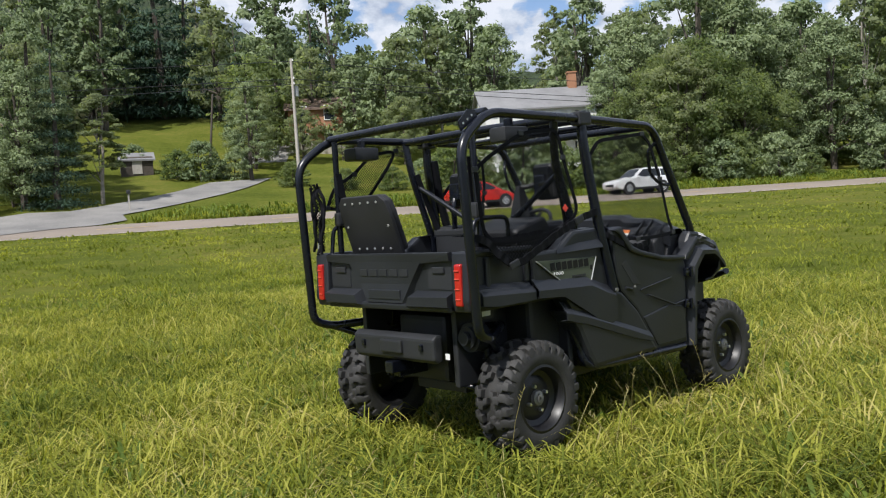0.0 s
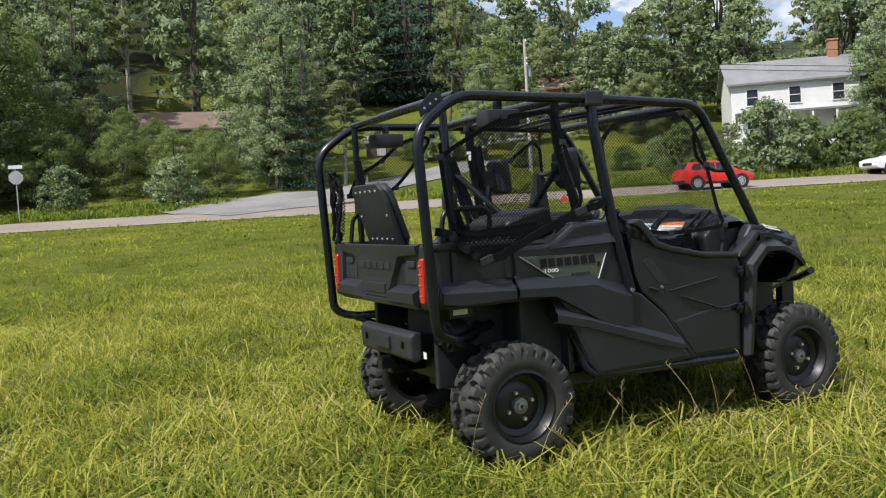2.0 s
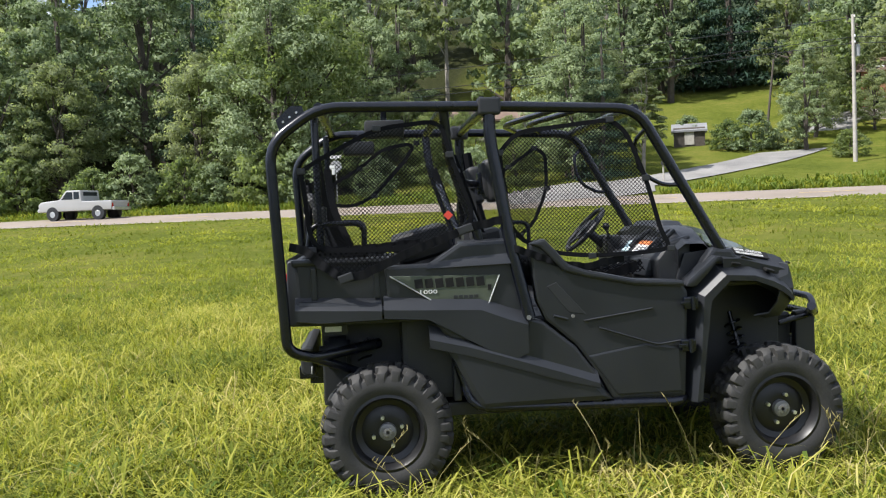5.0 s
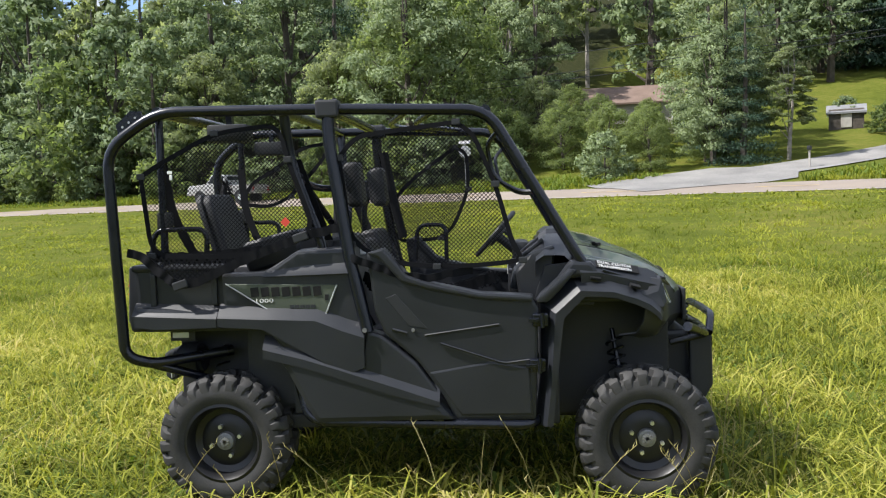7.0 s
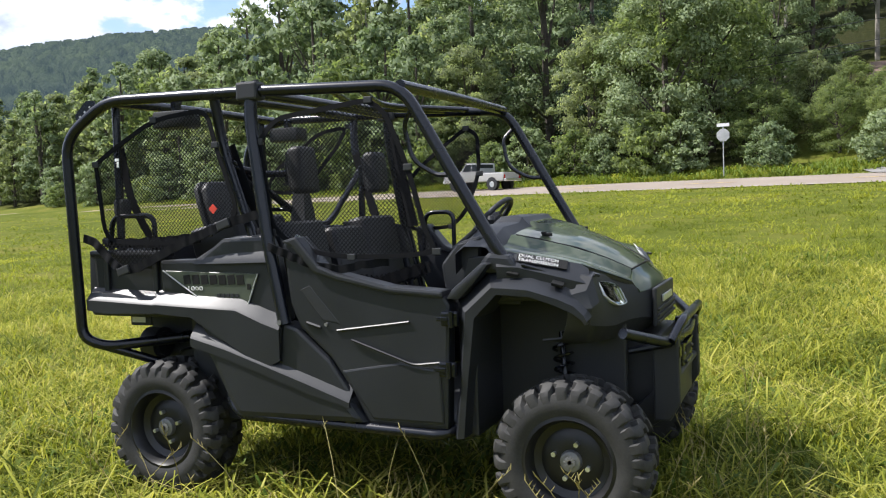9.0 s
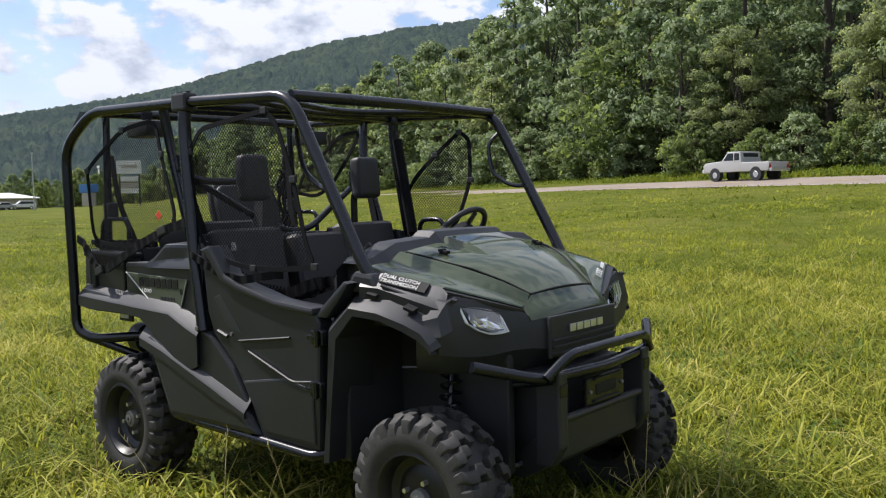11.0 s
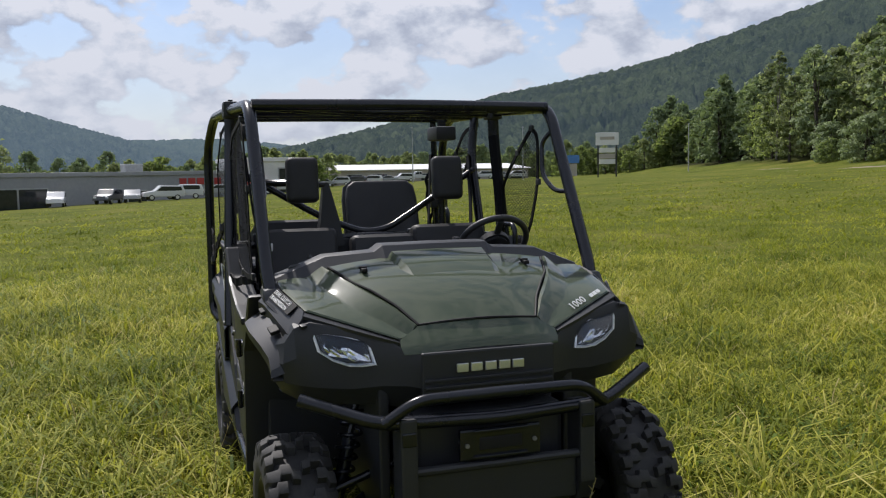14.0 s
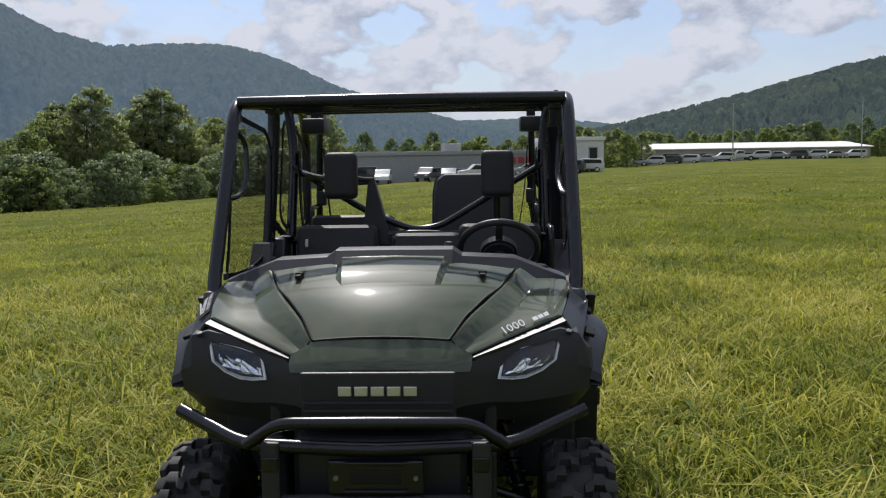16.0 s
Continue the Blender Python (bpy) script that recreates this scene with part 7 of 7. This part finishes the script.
def meadow(name, label, n, r0, r1, hgt, wid, mat, seed, tuft=12, coarse=False, centre=(-1.5, 1.5)):
    """Tufts of blades between two radii round a point, thinning outward."""
    r = np.random.default_rng(seed)
    k = n // tuft
    rad = np.sqrt(r.uniform(0, r1 ** 2, k)) if r0 == 0 else r0 * (r1 / r0) ** r.uniform(0, 1, k)
    rad = rad * np.exp(r.normal(0, 0.09, k))
    a = r.uniform(0, math.tau, k)
    c = np.stack([centre[0] + rad * np.cos(a), centre[1] + rad * np.sin(a)], 1)
    own = r.uniform(0.5, 1.0, k) ** 1.0 + 0.7 * (r.uniform(0, 1, k) > 0.72)
    lean = r.uniform(0, math.tau, k)
    ix = np.repeat(np.arange(k), tuft)
    off = r.normal(0, 1, (len(ix), 2)) * (0.035 + 4 * wid)
    xy = c[ix] + off
    nn = 0.334 * xy[:, 0] + 0.943 * xy[:, 1]
    wheels = np.min([np.hypot((xy[:, 0] - cx) / 0.24, (xy[:, 1] - cy) / 0.14) for cx in (-1.025, 1.025) for cy in (-0.66, 0.66)], 0)
    ok = (nn < ROAD_NEAR - 0.4) & (wheels > 1)
    xy, ix, off = xy[ok], ix[ok], off[ok]
    m = len(xy)
    under = (np.abs(xy[:, 0]) < 1.25) & (np.abs(xy[:, 1]) < 0.6)
    h = hgt * (0.6 + 0.55 * patchy(xy)) * own[ix] * r.uniform(0.5, 1.3, m) * np.where(under, 0.7, 1.0)
    ang = np.where(r.uniform(0, 1, m) < 0.6, np.arctan2(off[:, 1], off[:, 0]), lean[ix] + r.normal(0, 0.7, m))
    v, f, s = blades(m, xy, h, wid * r.uniform(0.6, 1.5, m), r.uniform(0.5, 2.3, m) * np.where(own[ix] > 1.05, 1.25, 1.0), r, ang, wid > 0.01 or coarse)
    ob = new(name, raw_mesh(name, v, f, s, mat))
    return tagged(ob, label, "grass", kind="stuff")


meadow("grass", "long sunlit meadow grass round the vehicle", 150000, 0, 9.0, 0.18, 0.0090, M_GRASS, 21, 9)
meadow("grass", "short matted grass under the long blades", 105000, 0, 9.0, 0.10, 0.010, M_GRASS, 26, 5, True)
meadow("grass", "long sunlit meadow grass farther out", 150000, 8.0, 28.0, 0.13, 0.018, M_GRASS_MID, 22, 8)
meadow("grass", "meadow grass towards the road", 80000, 22.0, 80.0, 0.11, 0.060, M_GRASS_FAR, 23, 6)
meadow("grass", "dry straw-coloured blades among the grass", 9000, 0, 11.0, 0.19, 0.005, M_STRAW, 24, 3)
meadow("weeds", "broad-leaved weeds among the meadow grass", 22000, 0, 10.0, 0.12, 0.022, M_WEED, 27, 14)


def verge(count, n0, n1, s0, s1, hgt, wid, mat, seed, label):
    """Tall grass and weeds along the far edge of the road, clear of the lane."""
    r = np.random.default_rng(seed)
    k = count // 10
    cs, cn = r.uniform(s0, s1, k), n0 + (n1 - n0) * r.uniform(0, 1, k) ** 1.3
    keep = ~((cs > -14.5) & (cs < 0.0) & (cn - 45 < 0.95 * (cs + 14.5))) & ~((cs >= -2) & (cs < 12) & (np.abs(cn - 51.5 - 1.15 * cs) < 3.4))
    cs, cn = cs[keep], cn[keep]
    ix = np.repeat(np.arange(len(cs)), 10)
    ss, nn = cs[ix] + r.normal(0, 0.22, len(ix)), np.maximum(cn[ix] + r.normal(0, 0.18, len(ix)), ROAD_FAR + 0.1)
    xy = np.stack(along(ss, nn), 1)
    h = hgt * r.uniform(0.5, 1.0, len(cs))[ix] * r.uniform(0.5, 1.3, len(ix))
    v, f, z = blades(len(ix), xy, h, wid * r.uniform(0.6, 1.5, len(ix)), r.uniform(0.3, 1.6, len(ix)), r, r.uniform(0, math.tau, len(ix)), True)
    return tagged(new("verge_grass", raw_mesh("verge_grass", v, f, z, mat)), label, "grass", kind="stuff")


verge(26000, ROAD_FAR + 0.2, 50.5, -95, 75, 0.42, 0.05, M_GRASS_MID, 41, "tall uncut grass along the far side of the road")
verge(16000, ROAD_FAR + 0.4, 51.5, -95, 75, 0.50, 0.09, M_WEED, 42, "leafy green weeds along the far side of the road")


def stalks(n, seed):
    """Seed-head stalks standing above the grass."""
    r = np.random.default_rng(seed)
    bms = []
    for i in range(n):
        x, y = (r.uniform(-1.6, 1.5), r.uniform(-1.35, -0.85)) if i < n * 0.5 else (r.uniform(1.35, 1.9), r.uniform(-0.7, 0.7))
        h, a = r.uniform(0.25, 0.5), r.uniform(0, 6.28)
        l = r.uniform(0.08, 0.25)
        p = [Vector((x + math.cos(a) * l * u * u, y + math.sin(a) * l * u * u, on(x, y) + h * u)) for u in (0, 0.3, 0.6, 0.85, 1.0)]
        bms.append(tube(p, 0.0016, 0, 4))
        for k in range(5):
            q = p[3].lerp(p[4], k / 4)
            e = r.uniform(0, 6.28)
            bms.append(cyl(q, q + Vector((math.cos(e) * 0.016, math.sin(e) * 0.016, 0.022)), 0.003, 4, 0.0005))
    ob = part("seed_stalks", joined(*bms), M_STRAW)
    return tagged(ob, "thin dry seed stalks above the grass", "grass", kind="stuff")


stalks(44, 31)
